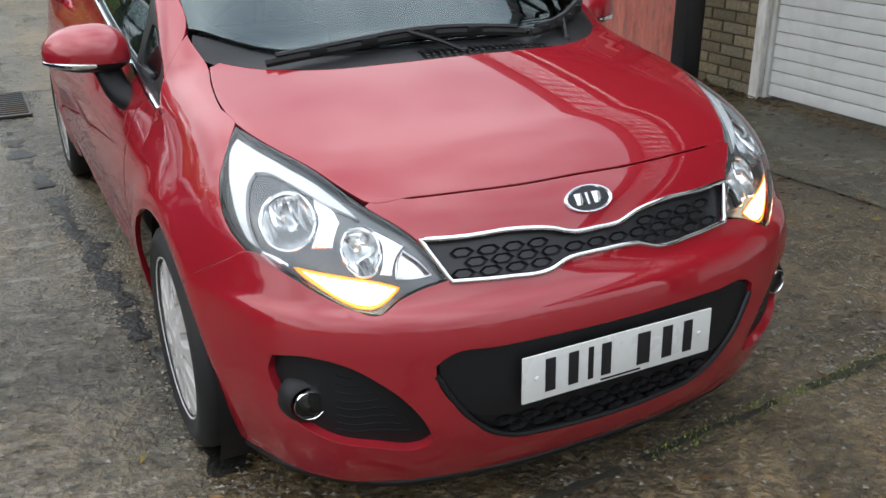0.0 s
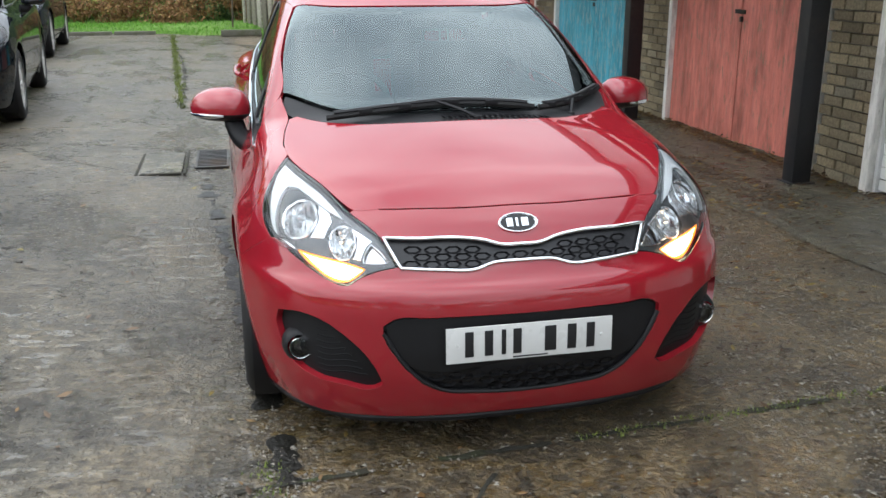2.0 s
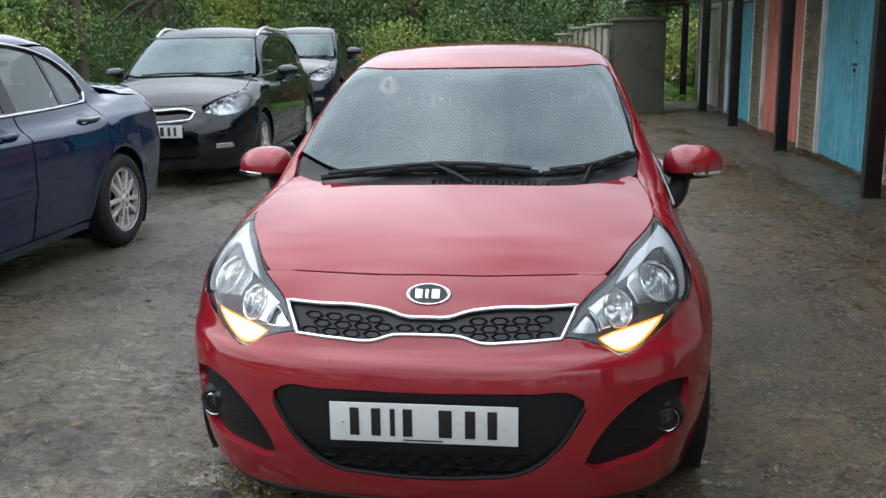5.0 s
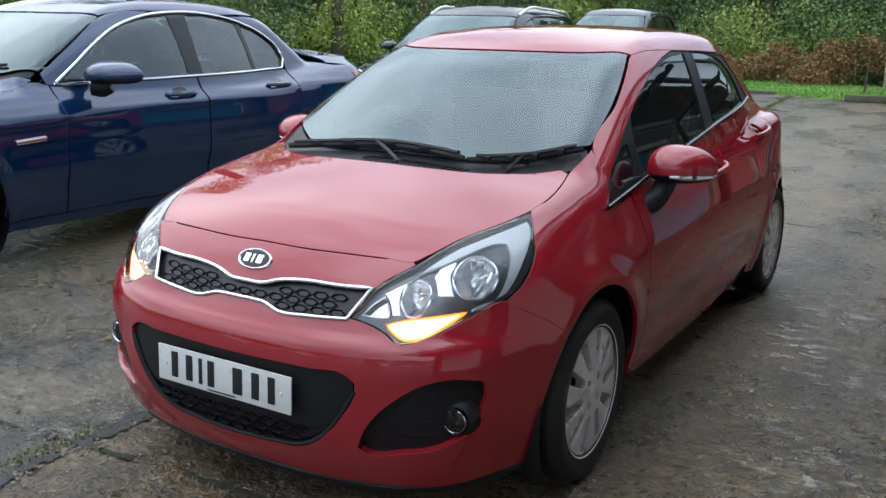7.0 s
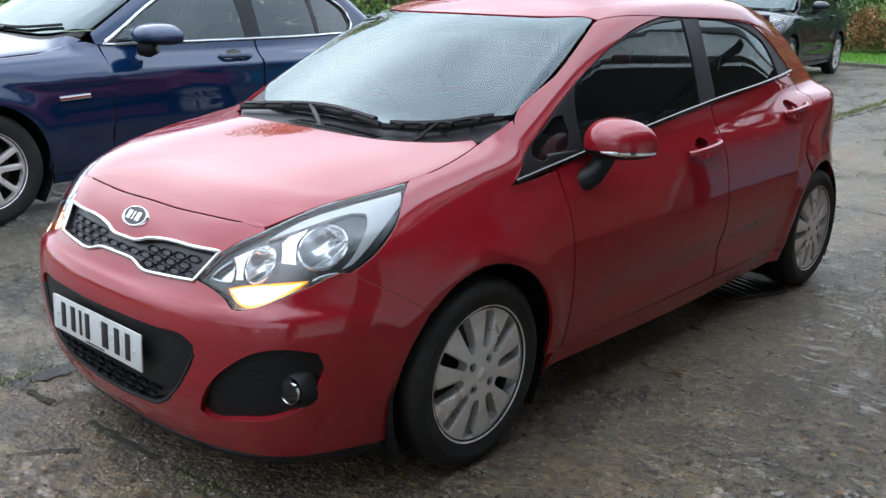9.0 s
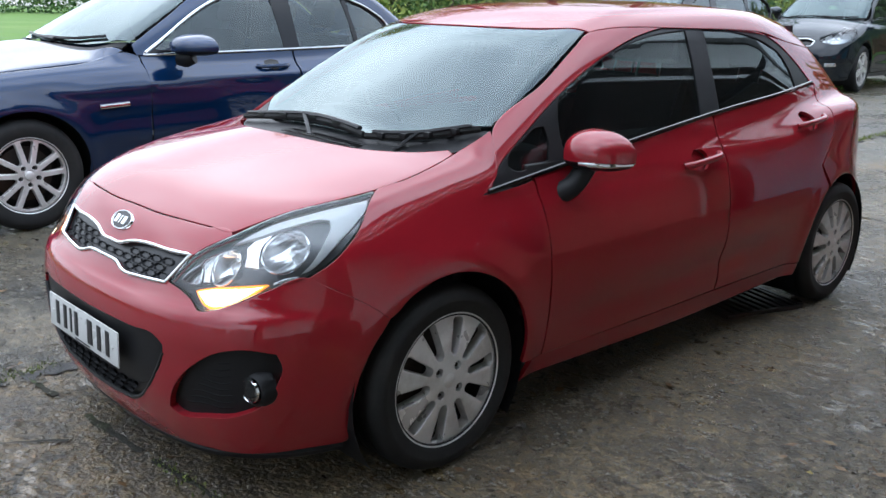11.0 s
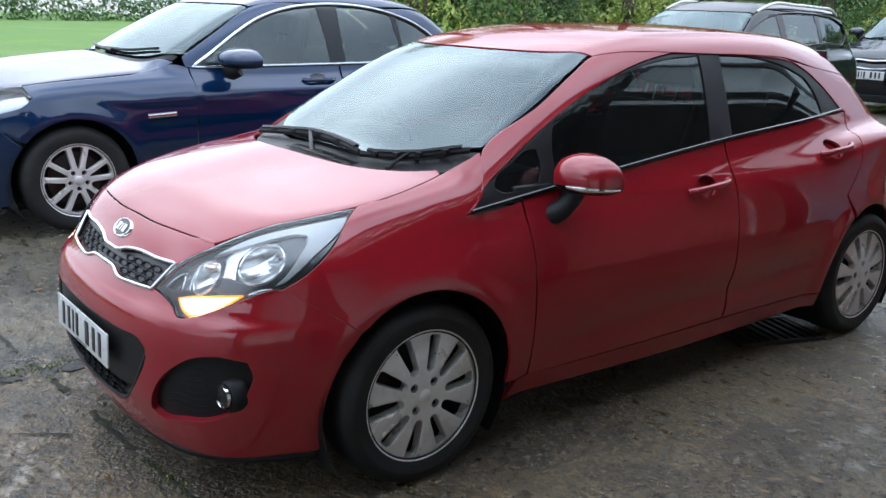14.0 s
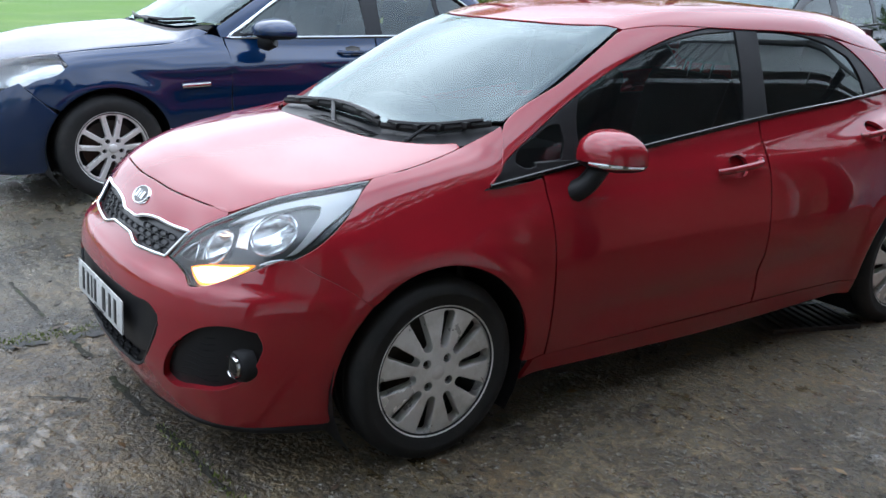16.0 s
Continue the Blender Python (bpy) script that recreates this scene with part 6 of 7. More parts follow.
BRICK = varied("yellow_brown_brick", [(0.0, (0.155, 0.126, 0.078)), (0.35, (0.227, 0.185, 0.113)), (0.7, (0.293, 0.244, 0.152)), (1.0, (0.195, 0.174, 0.125))], 0.85, False, 0.003, 45)
BRICKS_FAR = varied("far_brick", [(0.0, (0.155, 0.126, 0.078)), (0.5, (0.244, 0.198, 0.121)), (1.0, (0.195, 0.174, 0.125))], 0.85, True, 0.003, 45)
REDDOOR = flaky_paint("old_red_door_paint", (0.53, 0.165, 0.125), (0.22, 0.15, 0.10), worn=1.5)
BLUEDOOR = flaky_paint("old_blue_door_paint", (0.055, 0.36, 0.47), (0.32, 0.42, 0.42), worn=2.0)
WHITEFRAME = flaky_paint("old_white_frame_paint", (0.76, 0.75, 0.70), (0.25, 0.22, 0.17), worn=0.6)
WHITEDOOR = surface("white_sectional_door", (0.74, 0.75, 0.74), 0.45, dark=(0.64, 0.65, 0.63), stain=(0.50, 0.50, 0.45), grain=12, patch_scale=1.6, relief=0.0006)
POSTBLACK = surface("black_painted_steel", (0.012, 0.013, 0.016), 0.42, dark=(0.006, 0.006, 0.008), stain=(0.03, 0.024, 0.02), grain=60, relief=0.0006)
ROOFSHEET = surface("corrugated_roof_sheet", (0.46, 0.47, 0.46), 0.6, dark=(0.30, 0.30, 0.28), stain=(0.20, 0.20, 0.16), grain=20, patch_scale=2)
nt = ROOFSHEET.node_tree
tr, mx = nt.nodes.new("ShaderNodeBsdfTranslucent"), nt.nodes.new("ShaderNodeMixShader")
tr.inputs["Color"].default_value, mx.inputs[0].default_value = (0.75, 0.80, 0.78, 1), 0.6
nt.links.new(nt.nodes["Principled BSDF"].outputs[0], mx.inputs[1])
nt.links.new(tr.outputs[0], mx.inputs[2])
nt.links.new(mx.outputs[0], nt.nodes["Material Output"].inputs["Surface"])
CANOPY = bpy.data.materials.new("translucent_corrugated_sheet")
CANOPY.use_nodes = True
nt = CANOPY.node_tree
tr, mx = nt.nodes.new("ShaderNodeBsdfTranslucent"), nt.nodes.new("ShaderNodeMixShader")
cp = nt.nodes["Principled BSDF"]
co, wv = nt.nodes.new("ShaderNodeTexCoord"), nt.nodes.new("ShaderNodeTexWave")
wv.wave_type, wv.bands_direction, wv.wave_profile = "BANDS", "Y", "SIN"
wv.inputs["Scale"].default_value, wv.inputs["Distortion"].default_value, wv.inputs["Detail"].default_value = 0.3142 / 0.13, 0.25, 2
nt.links.new(co.outputs["Object"], wv.inputs["Vector"])
# the corrugation's light and dark are put into the colour as stripes
wash = ramp_node(nt, wv.outputs["Fac"], [(0.22, (0.05, 0.052, 0.05)), (0.42, (0.97, 0.98, 0.98))])
nt.links.new(wash, tr.inputs["Color"])
nt.links.new(ramp_node(nt, wv.outputs["Fac"], [(0.22, (0.03, 0.03, 0.028)), (0.42, (0.40, 0.41, 0.40))]), cp.inputs["Base Color"])
cp.inputs["Roughness"].default_value, mx.inputs[0].default_value = 0.6, 0.92
nt.links.new(cp.outputs[0], mx.inputs[1])
nt.links.new(tr.outputs[0], mx.inputs[2])
nt.links.new(mx.outputs[0], nt.nodes["Material Output"].inputs["Surface"])
TIMBER = surface("dark_timber", (0.10, 0.075, 0.05), 0.75, grain=40, stretch=(1, 0.1, 1), relief=0.002)
GRASSBASE = surface("lawn_soil", (0.115, 0.22, 0.030), 0.95, dark=(0.08, 0.16, 0.02), stain=(0.15, 0.23, 0.045), grain=30, patch_scale=0.5, relief=0.02)
MOSS = varied("joint_moss", [(0.0, (0.07, 0.10, 0.018)), (0.6, (0.15, 0.20, 0.035)), (1.0, (0.25, 0.29, 0.06))], 0.8)
GRASS = varied("grass_blades", [(0.0, (0.084, 0.220, 0.020)), (0.5, (0.142, 0.358, 0.035)), (1.0, (0.225, 0.413, 0.060))], 0.7, True)
KERBSTONE = surface("kerb_concrete", (0.17, 0.16, 0.125), 0.85, dark=(0.08, 0.08, 0.055), stain=(0.07, 0.08, 0.035), grain=50, relief=0.004)
PALECAP = surface("pale_weathered_board", (0.42, 0.42, 0.38), 0.8, dark=(0.22, 0.22, 0.18), grain=30, relief=0.003)
FENCEWOOD = varied("weathered_fence", [(0.0, (0.13, 0.12, 0.09)), (0.5, (0.28, 0.26, 0.20)), (1.0, (0.42, 0.40, 0.33))], 0.85, False, 0.003)
BLOCKWALL = surface("grey_rendered_wall", (0.13, 0.125, 0.09), 0.9, dark=(0.07, 0.068, 0.05), stain=(0.05, 0.056, 0.026), grain=30, patch_scale=1.2, relief=0.006)
BARK = surface("tree_bark", (0.13, 0.10, 0.07), 0.9, dark=(0.05, 0.04, 0.03), grain=30, stretch=(2, 2, 0.3), relief=0.02)
LEAF_GREEN = varied("green_leaves", [(0.0, (0.070, 0.140, 0.036)), (0.45, (0.120, 0.220, 0.050)), (0.8, (0.200, 0.290, 0.068)), (1.0, (0.350, 0.365, 0.090))], 0.6)
LEAF_DARK = varied("dark_leaves", [(0.0, (0.045, 0.100, 0.036)), (0.6, (0.095, 0.180, 0.058)), (1.0, (0.190, 0.270, 0.080))], 0.6)
LEAF_LIME = varied("yellow_green_leaves", [(0.0, (0.162, 0.250, 0.047)), (0.5, (0.325, 0.404, 0.079)), (1.0, (0.445, 0.455, 0.105))], 0.6)
LEAF_BROWN = varied("brown_bracken", [(0.0, (0.132, 0.067, 0.028)), (0.5, (0.265, 0.134, 0.051)), (0.85, (0.372, 0.207, 0.079)), (1.0, (0.177, 0.228, 0.059))], 0.8)
LITTER = varied("fallen_leaves", [(0.0, (0.045, 0.026, 0.012)), (0.5, (0.11, 0.06, 0.022)), (0.85, (0.20, 0.11, 0.035)), (1.0, (0.30, 0.24, 0.06))], 0.5)


# ---- ground ----
def lie(x, y):
    """Height of the yard: level under the red car, rising a little to the far side."""
    t = min(max((-x - 0.9) / 1.7, 0), 1)
    return 0.07 * t * t * (3 - 2 * t)


def axis_steps(lo, hi, fine_lo, fine_hi, fine, coarse):
    out = list(np.arange(fine_lo, fine_hi + 1e-6, fine))
    v, step = fine_hi, fine
    while v < hi:
        step = min(step * 1.5, coarse)
        v += step
        out.append(min(v, hi))
    v, step = fine_lo, fine
    while v > lo:
        step = min(step * 1.5, coarse)
        v -= step
        out.insert(0, max(v, lo))
    return out


xs, ys = axis_steps(-400, 400, -5, 4, 0.25, 80), axis_steps(-400, 400, -4, 20, 0.25, 80)
verts = [(x, y, lie(x, y) + (0.004 * noise.noise((x * 0.9, y * 0.9, 0)) - 0.003 if -5 < x < 4 and -4 < y < 20 else -0.003)) for y in ys for x in xs]
n = len(xs)
faces = [(j * n + i, j * n + i + 1, (j + 1) * n + i + 1, (j + 1) * n + i) for j in range(len(ys) - 1) for i in range(n - 1)]
tagged(link("ground", mesh_of(verts, faces), YARD), "worn concrete yard, damp and stained, with bared pebbles", "ground", kind="structure")


def strip(name, path, width, material, seed, lift=0.0012, rag=0.8):
    """A ragged band that lies along a line on the yard."""
    pts = smooth_line(path, 0.025, False)
    vs, fs = [], []
    for i, p in enumerate(pts):
        d = pts[min(i + 1, len(pts) - 1)] - pts[max(i - 1, 0)]
        d = d / np.linalg.norm(d)
        s = np.array((-d[1], d[0]))
        for side in (1, -1):
            w = width * (0.5 + rag * noise.noise((p[0] * 4 + seed, p[1] * 4, side * 3.1)) + 0.7 * rag * noise.noise((p[0] * 15, p[1] * 15 + seed, side)) + 0.45 * rag * noise.noise((p[0] * 45, p[1] * 45 + seed, side)))
            q = p + s * side * max(w, 0.002)
            vs.append((q[0], q[1], lie(q[0], q[1]) + lift * 0.2 + 0.0015))
        vs.insert(len(vs) - 1, (p[0], p[1], lie(p[0], p[1]) + lift + 0.002))
    for i in range(len(pts) - 1):
        b = 3 * i
        if noise.noise((pts[i][0] * 5, pts[i][1] * 5, seed + 4)) < -0.16:
            continue
        fs += [(b, b + 1, b + 4, b + 3), (b + 1, b + 2, b + 5, b + 4)]
    ob = link(name, mesh_of(vs, fs), material)
    return tagged(ob, "dark dirt and moss in a concrete joint", "joint", kind="structure")


for k, (path, w, mat) in enumerate([
        ([(-.70, -1.6), (-.72, -.3), (-.75, .35), (-.80, 1.0), (-.87, 1.9), (-.95, 3.0), (-1.02, 3.7), (-1.08, 4.4)], 0.072, WETDIRT),
        ([(-3.2, -.15), (-1.6, -.05), (-.82, .03), (-.39, .07), (.12, .10), (.56, .14), (1.30, .20), (2.3, .38)], 0.020, DIRT),
        ([(-.42, -.62), (-.27, -.28), (-.14, -.08), (0, .08)], 0.012, DIRT),
        ([(-5.5, 6.2), (-3.3, 6.0), (-2.2, 5.75), (-1.2, 5.55), (.6, 5.4), (2.4, 5.3)], 0.014, DIRT),
        ([(-1.40, 8.0), (-1.46, 10.2), (-1.6, 13), (-1.9, 16.5), (-2.1, 19.3)], 0.05, DIRT),
        ([(-2.8, 5.9), (-2.3, 5.2), (-1.9, 4.85), (-1.6, 4.65)], 0.010, DIRT)]):
    strip("joint", path, w, mat, k * 7.3)
# grass growing in the long joint
def blades(name, spots, tall, material, label, wide=0.006, seed=1):
    rnd = random.Random(seed)
    vs, fs = [], []
    for x, y, z in spots:
        a, h, lean = rnd.uniform(0, 6.28), tall * rnd.uniform(0.5, 1.2), rnd.uniform(0, 0.5)
        dx, dy = math.cos(a) * wide, math.sin(a) * wide
        lx, ly = math.cos(a + 1.5) * lean * h, math.sin(a + 1.5) * lean * h
        b = len(vs)
        vs += [(x - dx, y - dy, z), (x + dx, y + dy, z), (x + lx, y + ly, z + h)]
        fs.append((b, b + 1, b + 2))
    return tagged(link(name, mesh_of(vs, fs, False), material), label, "grass", kind="stuff")


rnd = random.Random(3)
spots = []
for _ in range(1500):
    y = 8 + 11.3 * rnd.random()
    x = -1.40 - 0.062 * (y - 8) + rnd.gauss(0, 0.03) * (1 + noise.noise((y * 2, 0, 0)))
    spots.append((x, y, lie(x, y)))

blades("joint_grass", spots, 0.035, MOSS, "tufts of grass along the concrete joint", 0.007, 4)

# drain cover and grates
cover = tagged(new("drain_cover"), "square concrete drain cover with a mossy frame", "drain cover")
cover.location = (-1.40, 4.95, lie(-1.4, 4.95))
part("cover_slab", box((.30, .78, .024), (0, 0, .002), .006), APRON, cover)
for nm, sz, at in (("cover_edge", (.022, .86, .016), (-.175, 0, .003)), ("cover_edge", (.022, .86, .016), (.175, 0, .003)), ("cover_edge", (.30, .022, .016), (0, .41, .003)), ("cover_edge", (.30, .022, .016), (0, -.41, .003))):
    part(nm, box(sz, at, .004), DIRT, cover, "mossy edge")


def grate(at, size, bars, label, turn=0):
    g = tagged(new("drain_grate"), label, "drain grate")
    g.matrix_basis = pose(*at, 0, 0, turn)
    w, d = size
    part("grate_pit", box((w, d, .01), (0, 0, -.001)), WETDIRT, g)
    for sx, sy, sz, x, y in ((w, .02, .02, 0, d / 2), (w, .02, .02, 0, -d / 2), (.02, d, .02, w / 2, 0), (.02, d, .02, -w / 2, 0)):
        part("grate_rim", box((sx, sy, sz), (x, y, .006), .003), IRON, g)
    for i in range(bars):
        part("grate_bar", box((w - .02, d / bars * .45, .014), (0, -d / 2 + (i + .5) * d / bars, .007), .002), IRON, g)
    return g


grate((-1.03, 5.12, lie(-1.03, 5.1)), (.24, .70), 12, "cast iron drain grate set in the concrete")
grate((.60, 3.02, 0), (.30, .46), 9, "cast iron drain grate in a puddle under the sill", -20)

# garage apron and lawn
verts, faces = [], []
xs2, ys2 = np.linspace(2.30, 3.30, 9), np.linspace(-3.5, 20.6, 80)
for y in ys2:
    for i, x in enumerate(xs2):
        xx = x + (0.10 * noise.noise((y * 1.3, 2.2, 0)) if i == 0 else 0)
        verts.append((xx, y, 0.003 if i == 0 else 0.010 + 0.003 * noise.noise((x * 3, y * 2, 5))))
for j in range(len(ys2) - 1):
    for i in range(8):
        faces.append((j * 9 + i, j * 9 + i + 1, (j + 1) * 9 + i + 1, (j + 1) * 9 + i))
tagged(link("pavement", mesh_of(verts, faces), APRON), "paler mossy concrete apron before the garages", "pavement", kind="structure")


def lawn(name, x0, x1, y0, y1, z, step):
    gx, gy = np.arange(x0, x1 + 0.01, step), np.arange(y0, y1 + 0.01, step)
    vs = [(x, y, z * (0.12 + 0.88 * min(max((y - 19.6) / 1.0, 0), 1) if x0 > -20 else 1) + 0.05 * noise.noise((x * 0.3, y * 0.3, 1)) * (y > 20.2 or x0 < -20)) for y in gy for x in gx]
    m = len(gx)
    fs = [(j * m + i, j * m + i + 1, (j + 1) * m + i + 1, (j + 1) * m + i) for j in range(len(gy) - 1) for i in range(m - 1)]
    return tagged(link(name, mesh_of(vs, fs), GRASSBASE), "bright green mown lawn", "lawn", kind="structure")


lawn("lawn", -9, 2.2, 19.6, 40, 0.17, 0.5)
lawn("lawn", -75, -8.5, -40, 60, 0.22, 1.5)
small = []
for _ in range(220):
    small.append((-.79 + rnd.gauss(0, .03), -.22 + rnd.random() * .4, 0))
for _ in range(500):
    x = .2 + rnd.random() * 2.0
    small.append((x, .09 + x * .085 + rnd.gauss(0, .018), 0))
blades("joint_moss", small, 0.013, MOSS, "thin moss along the concrete joint", 0.004, 5)
rnd = random.Random(8)
blades("lawn_grass", [(x, y, 0.02 + 0.145 * min(max((y - 19.6) / 1.0, 0), 1)) for x, y in ((rnd.uniform(-7, 4), 19.62 + abs(rnd.gauss(0, 1.6))) for _ in range(16000))], 0.07, GRASS, "short green grass", 0.010, 9)

# kerbs
for x0, length, tilt in ((-6.2, .9, 0), (-5.25, .9, 1), (-4.3, .9, 0), (-3.35, .88, -1), (-1.05, .9, 1), (-.1, .9, 0)):
    kb = tagged(link("kerb_stone", bm_mesh(box((length, .14, .14), bevel=.02)), KERBSTONE), "low mossy concrete kerb stone by the grass", "kerb", group="kerb stones")
    kb.matrix_basis = pose(x0 + length / 2, 19.5, .075, 0, 0, tilt)


# ---- garages ----
WALLX, DOORX, TOPZ = 3.40, 3.46, 2.05
BAYS = [(-2.75, -.35, "white"), (.45, 3.00, "white"), (3.60, 6.17, "red"), (6.95, 9.57, "blue"), (10.35, 12.95, "red"), (13.75, 16.35, "blue"), (17.15, 19.75, "white")]
core = bmesh.new()
edges = [-3.4] + [v for b in BAYS for v in b[:2]] + [20.6]
piers = [(edges[i], edges[i + 1]) for i in range(0, len(edges), 2)]
for a, b in piers:
    add_box(core, (.24, b - a - .10, 2.35), (WALLX + .145, (a + b) / 2, 1.175))
for a, b, _ in BAYS:
    add_box(core, (.24, b - a + .10, .30), (WALLX + .145, (a + b) / 2, 2.20))
wall = tagged(link("wall_garages", bm_mesh(core, False), MORTAR), "yellow-brown brick garage wall with mortar joints", "wall", kind="structure")
back = bmesh.new()
add_box(back, (.2, 24, 2.3), (8.6, 8.6, 1.15)), add_box(back, (5.0, .2, 2.3), (6.1, 20.5, 1.15)), add_box(back, (5.0, .2, 2.3), (6.1, -3.3, 1.15))
tagged(link("wall_garage_back", bm_mesh(back, False), BLOCKWALL), "rear and end walls of the garage row", "wall", kind="structure")
roof_bm = box((5.6, 24.2, .14), (6.15, 8.6, 2.42), .02)
tagged(link("garage_roof", bm_mesh(roof_bm, False), ROOFSHEET), "flat grey garage roof", "roof", kind="structure")


def plank_door(a, b, material, name, label):
    """A pair of boarded leaves in a white frame, each board a part of its own."""
    d = tagged(new(name), label, "garage door", group="garage doors")
    d.location = (DOORX, (a + b) / 2, 0)
    half = (b - a) / 2 - .06
    for sgn in (-1, 1):
        part("door_frame", box((.09, .065, TOPZ), (-.02, sgn * ((b - a) / 2 - .034), TOPZ / 2), .006), WHITEFRAME, d, "flaking white frame")
    part("door_frame", box((.09, b - a, .07), (-.02, 0, TOPZ + .035), .006), WHITEFRAME, d)
    for leaf in (-1, 1):
        lf = new("door_leaf")
        lf.parent = d
        n = 9
        w = (half - .010) / n
        base = None
        for i in range(n):
            y = leaf * (.007 + (i + .5) * w)
            if base is None:
                bm = box((.022, w - .0012, TOPZ - .06), (0, 0, 0), .001)
                base = part("board", bm, material, lf)
                ob = base
            else:
                ob = new("board", base.data)
                ob.parent = lf
            ob.location = (0.0008 * ((i * 7) % 3 - 1), y, TOPZ / 2 + .015 * (((i * 5) % 4) / 4 - .5))
        for z in (.28, 1.05, 1.82):
            part("ledge", box((.03, half - .04, .11), (.028, leaf * half / 2, z), .004), TIMBER, lf)
    part("hasp", box((.012, .16, .035), (-.02, .02, 1.13), .003), IRON, d, "rusty hasp")
    part("padlock", box((.02, .035, .045), (-.03, -.02, 1.07), .006), IRON, d, "brass padlock")
    part("door_lock", lathe([(0.0, -.022), (.018, -.020), (.022, -.010)], 16, "x"), IRON, d).location = (0, .03, 1.36)
    return d


def section_door(a, b, name):
    """A white up-and-over door of ribbed sections between white posts."""
    d = tagged(new(name), "white ribbed garage door with a white frame", "garage door", group="garage doors")
    d.location = (DOORX - .02, (a + b) / 2, 0)
    for sgn in (-1, 1):
        part("door_frame", box((.10, .075, TOPZ), (-.03, sgn * ((b - a) / 2 - .038), TOPZ / 2), .006), WHITEFRAME, d)
        part("inner_frame", box((.06, .03, TOPZ - .03), (0, sgn * ((b - a) / 2 - .093), TOPZ / 2), .004), WHITEDOOR, d)
    part("door_frame", box((.10, b - a, .08), (-.03, 0, TOPZ + .04), .006), WHITEFRAME, d)
    w, n = (b - a) - .22, 24
    h = (TOPZ - .05) / n
    base = part("section", box((.024, w, h - .005), (0, 0, 0), .005), WHITEDOOR, d)
    base.location = (.005, 0, .03 + h / 2)
    for i in range(1, n):
        ob = new("section", base.data)
        ob.parent = d
        ob.location = (.005, 0, .03 + (i + .5) * h)
    part("backing", box((.012, w, TOPZ - .06), (.022, 0, TOPZ / 2)), WHITEDOOR, d)
    part("door_grip", box((.03, .12, .03), (-.025, 0, .95), .008), IRON, d)
    return d


for k, (a, b, kind) in enumerate(BAYS):
    if kind == "white":
        section_door(a, b, "garage_door")
    else:
        plank_door(a, b, REDDOOR if kind == "red" else BLUEDOOR, "garage_door", "peeling red boarded garage door" if kind == "red" else "peeling blue boarded garage door")
notice = tagged(link("notice", bm_mesh(box((.003, .22, .30), (DOORX - .016, 7.62, 1.86), .0005)), PLATE), "small white notice on the blue door", "notice")

# posts and canopy
tagged(link("eave_trim", bm_mesh(box((.03, 24.0, .13), (1.535, 8.6, 2.335), .004)), POSTBLACK), "black trim along the canopy eave", "trim", kind="structure")
for y in (-3.1, 0.15, 3.33, 6.30, 9.95, 13.5, 17.0, 20.4):
    pst = tagged(new("canopy_post"), "black steel post under the garage canopy", "post", group="canopy posts")
    pst.location = (3.09, y, 0)
    part("post_shaft", box((.15, .13, 2.22), (0, 0, 1.11), .012), POSTBLACK, pst)
    part("post_foot", box((.20, .18, .016), (0, 0, .012), .004), POSTBLACK, pst)
for x, z in ((1.95, 2.275),):
    tagged(link("canopy_purlin", bm_mesh(box((.05, 24.0, .07), (x, 8.6, z), .004)), TIMBER), "long dark timber purlin under the canopy", "purlin", group="canopy purlins")
tagged(link("canopy_beam", bm_mesh(box((.09, 24.0, .16), (3.09, 8.6, 2.30), .01)), POSTBLACK), "long black steel canopy beam", "beam")
vs, fs = [], []
wave = np.arange(-3.4, 20.6, 0.0145)
EAVE = 1.55
for y in wave:
    dz = 0.030 * math.cos(2 * math.pi * y / 0.13)
    vs += [(EAVE, y, 2.33 + dz), (3.6, y, 2.43 + dz), (EAVE, y, 2.336 + dz), (3.6, y, 2.436 + dz)]
for j in range(len(wave) - 1):
    b = 4 * j
    fs += [(b, b + 1, b + 5, b + 4), (b + 2, b + 6, b + 7, b + 3), (b, b + 4, b + 6, b + 2)]
canopy = tagged(link("canopy_roof", mesh_of(vs, fs), CANOPY), "corrugated pale canopy sheet over the garage fronts", "canopy")
for y in (-3.1, 0.15, 3.33, 6.30, 9.95, 13.5, 17.0, 20.4):
    part("canopy_arm", box((1.56, .06, .09), m=Matrix.Translation((2.28, y, 2.205)) @ Matrix.Rotation(radians(-3), 4, "Y"), bevel=.006), POSTBLACK, canopy, "black steel arm")
# unseen boards, added to darken the lower part of the side-window reflections
for i in range(5):
    part("shade_board", box((.172, 24.0, .018), (2.12 + .178 * i, 8.6, 2.235 + .003 * (i % 2)), .002), TIMBER, canopy, "added dark board under the canopy")

for y0, y1 in ((6.24, 6.90), (9.63, 10.30), (3.06, 3.55)):
    tagged(link("padstone", bm_mesh(box((.13, y1 - y0, .20), (WALLX + .058, (y0 + y1) / 2, 1.83), .008)), KERBSTONE, wall), "")

# bricks: those of the near piers one by one, the rest joined
def brick_rows(a, b, z0, z1):
    out, row = [], 0
    z = z0
    while z + .065 <= z1 + .001:
        y = a + (0.0 if row % 2 == 0 else -.1125)
        while y < b - .03:
            s, e = max(y, a), min(y + .215, b)
            if e - s > .04:
                out.append(((s + e) / 2, z + .0325, e - s))
            y += .225
        z += .075
        row += 1
    return out


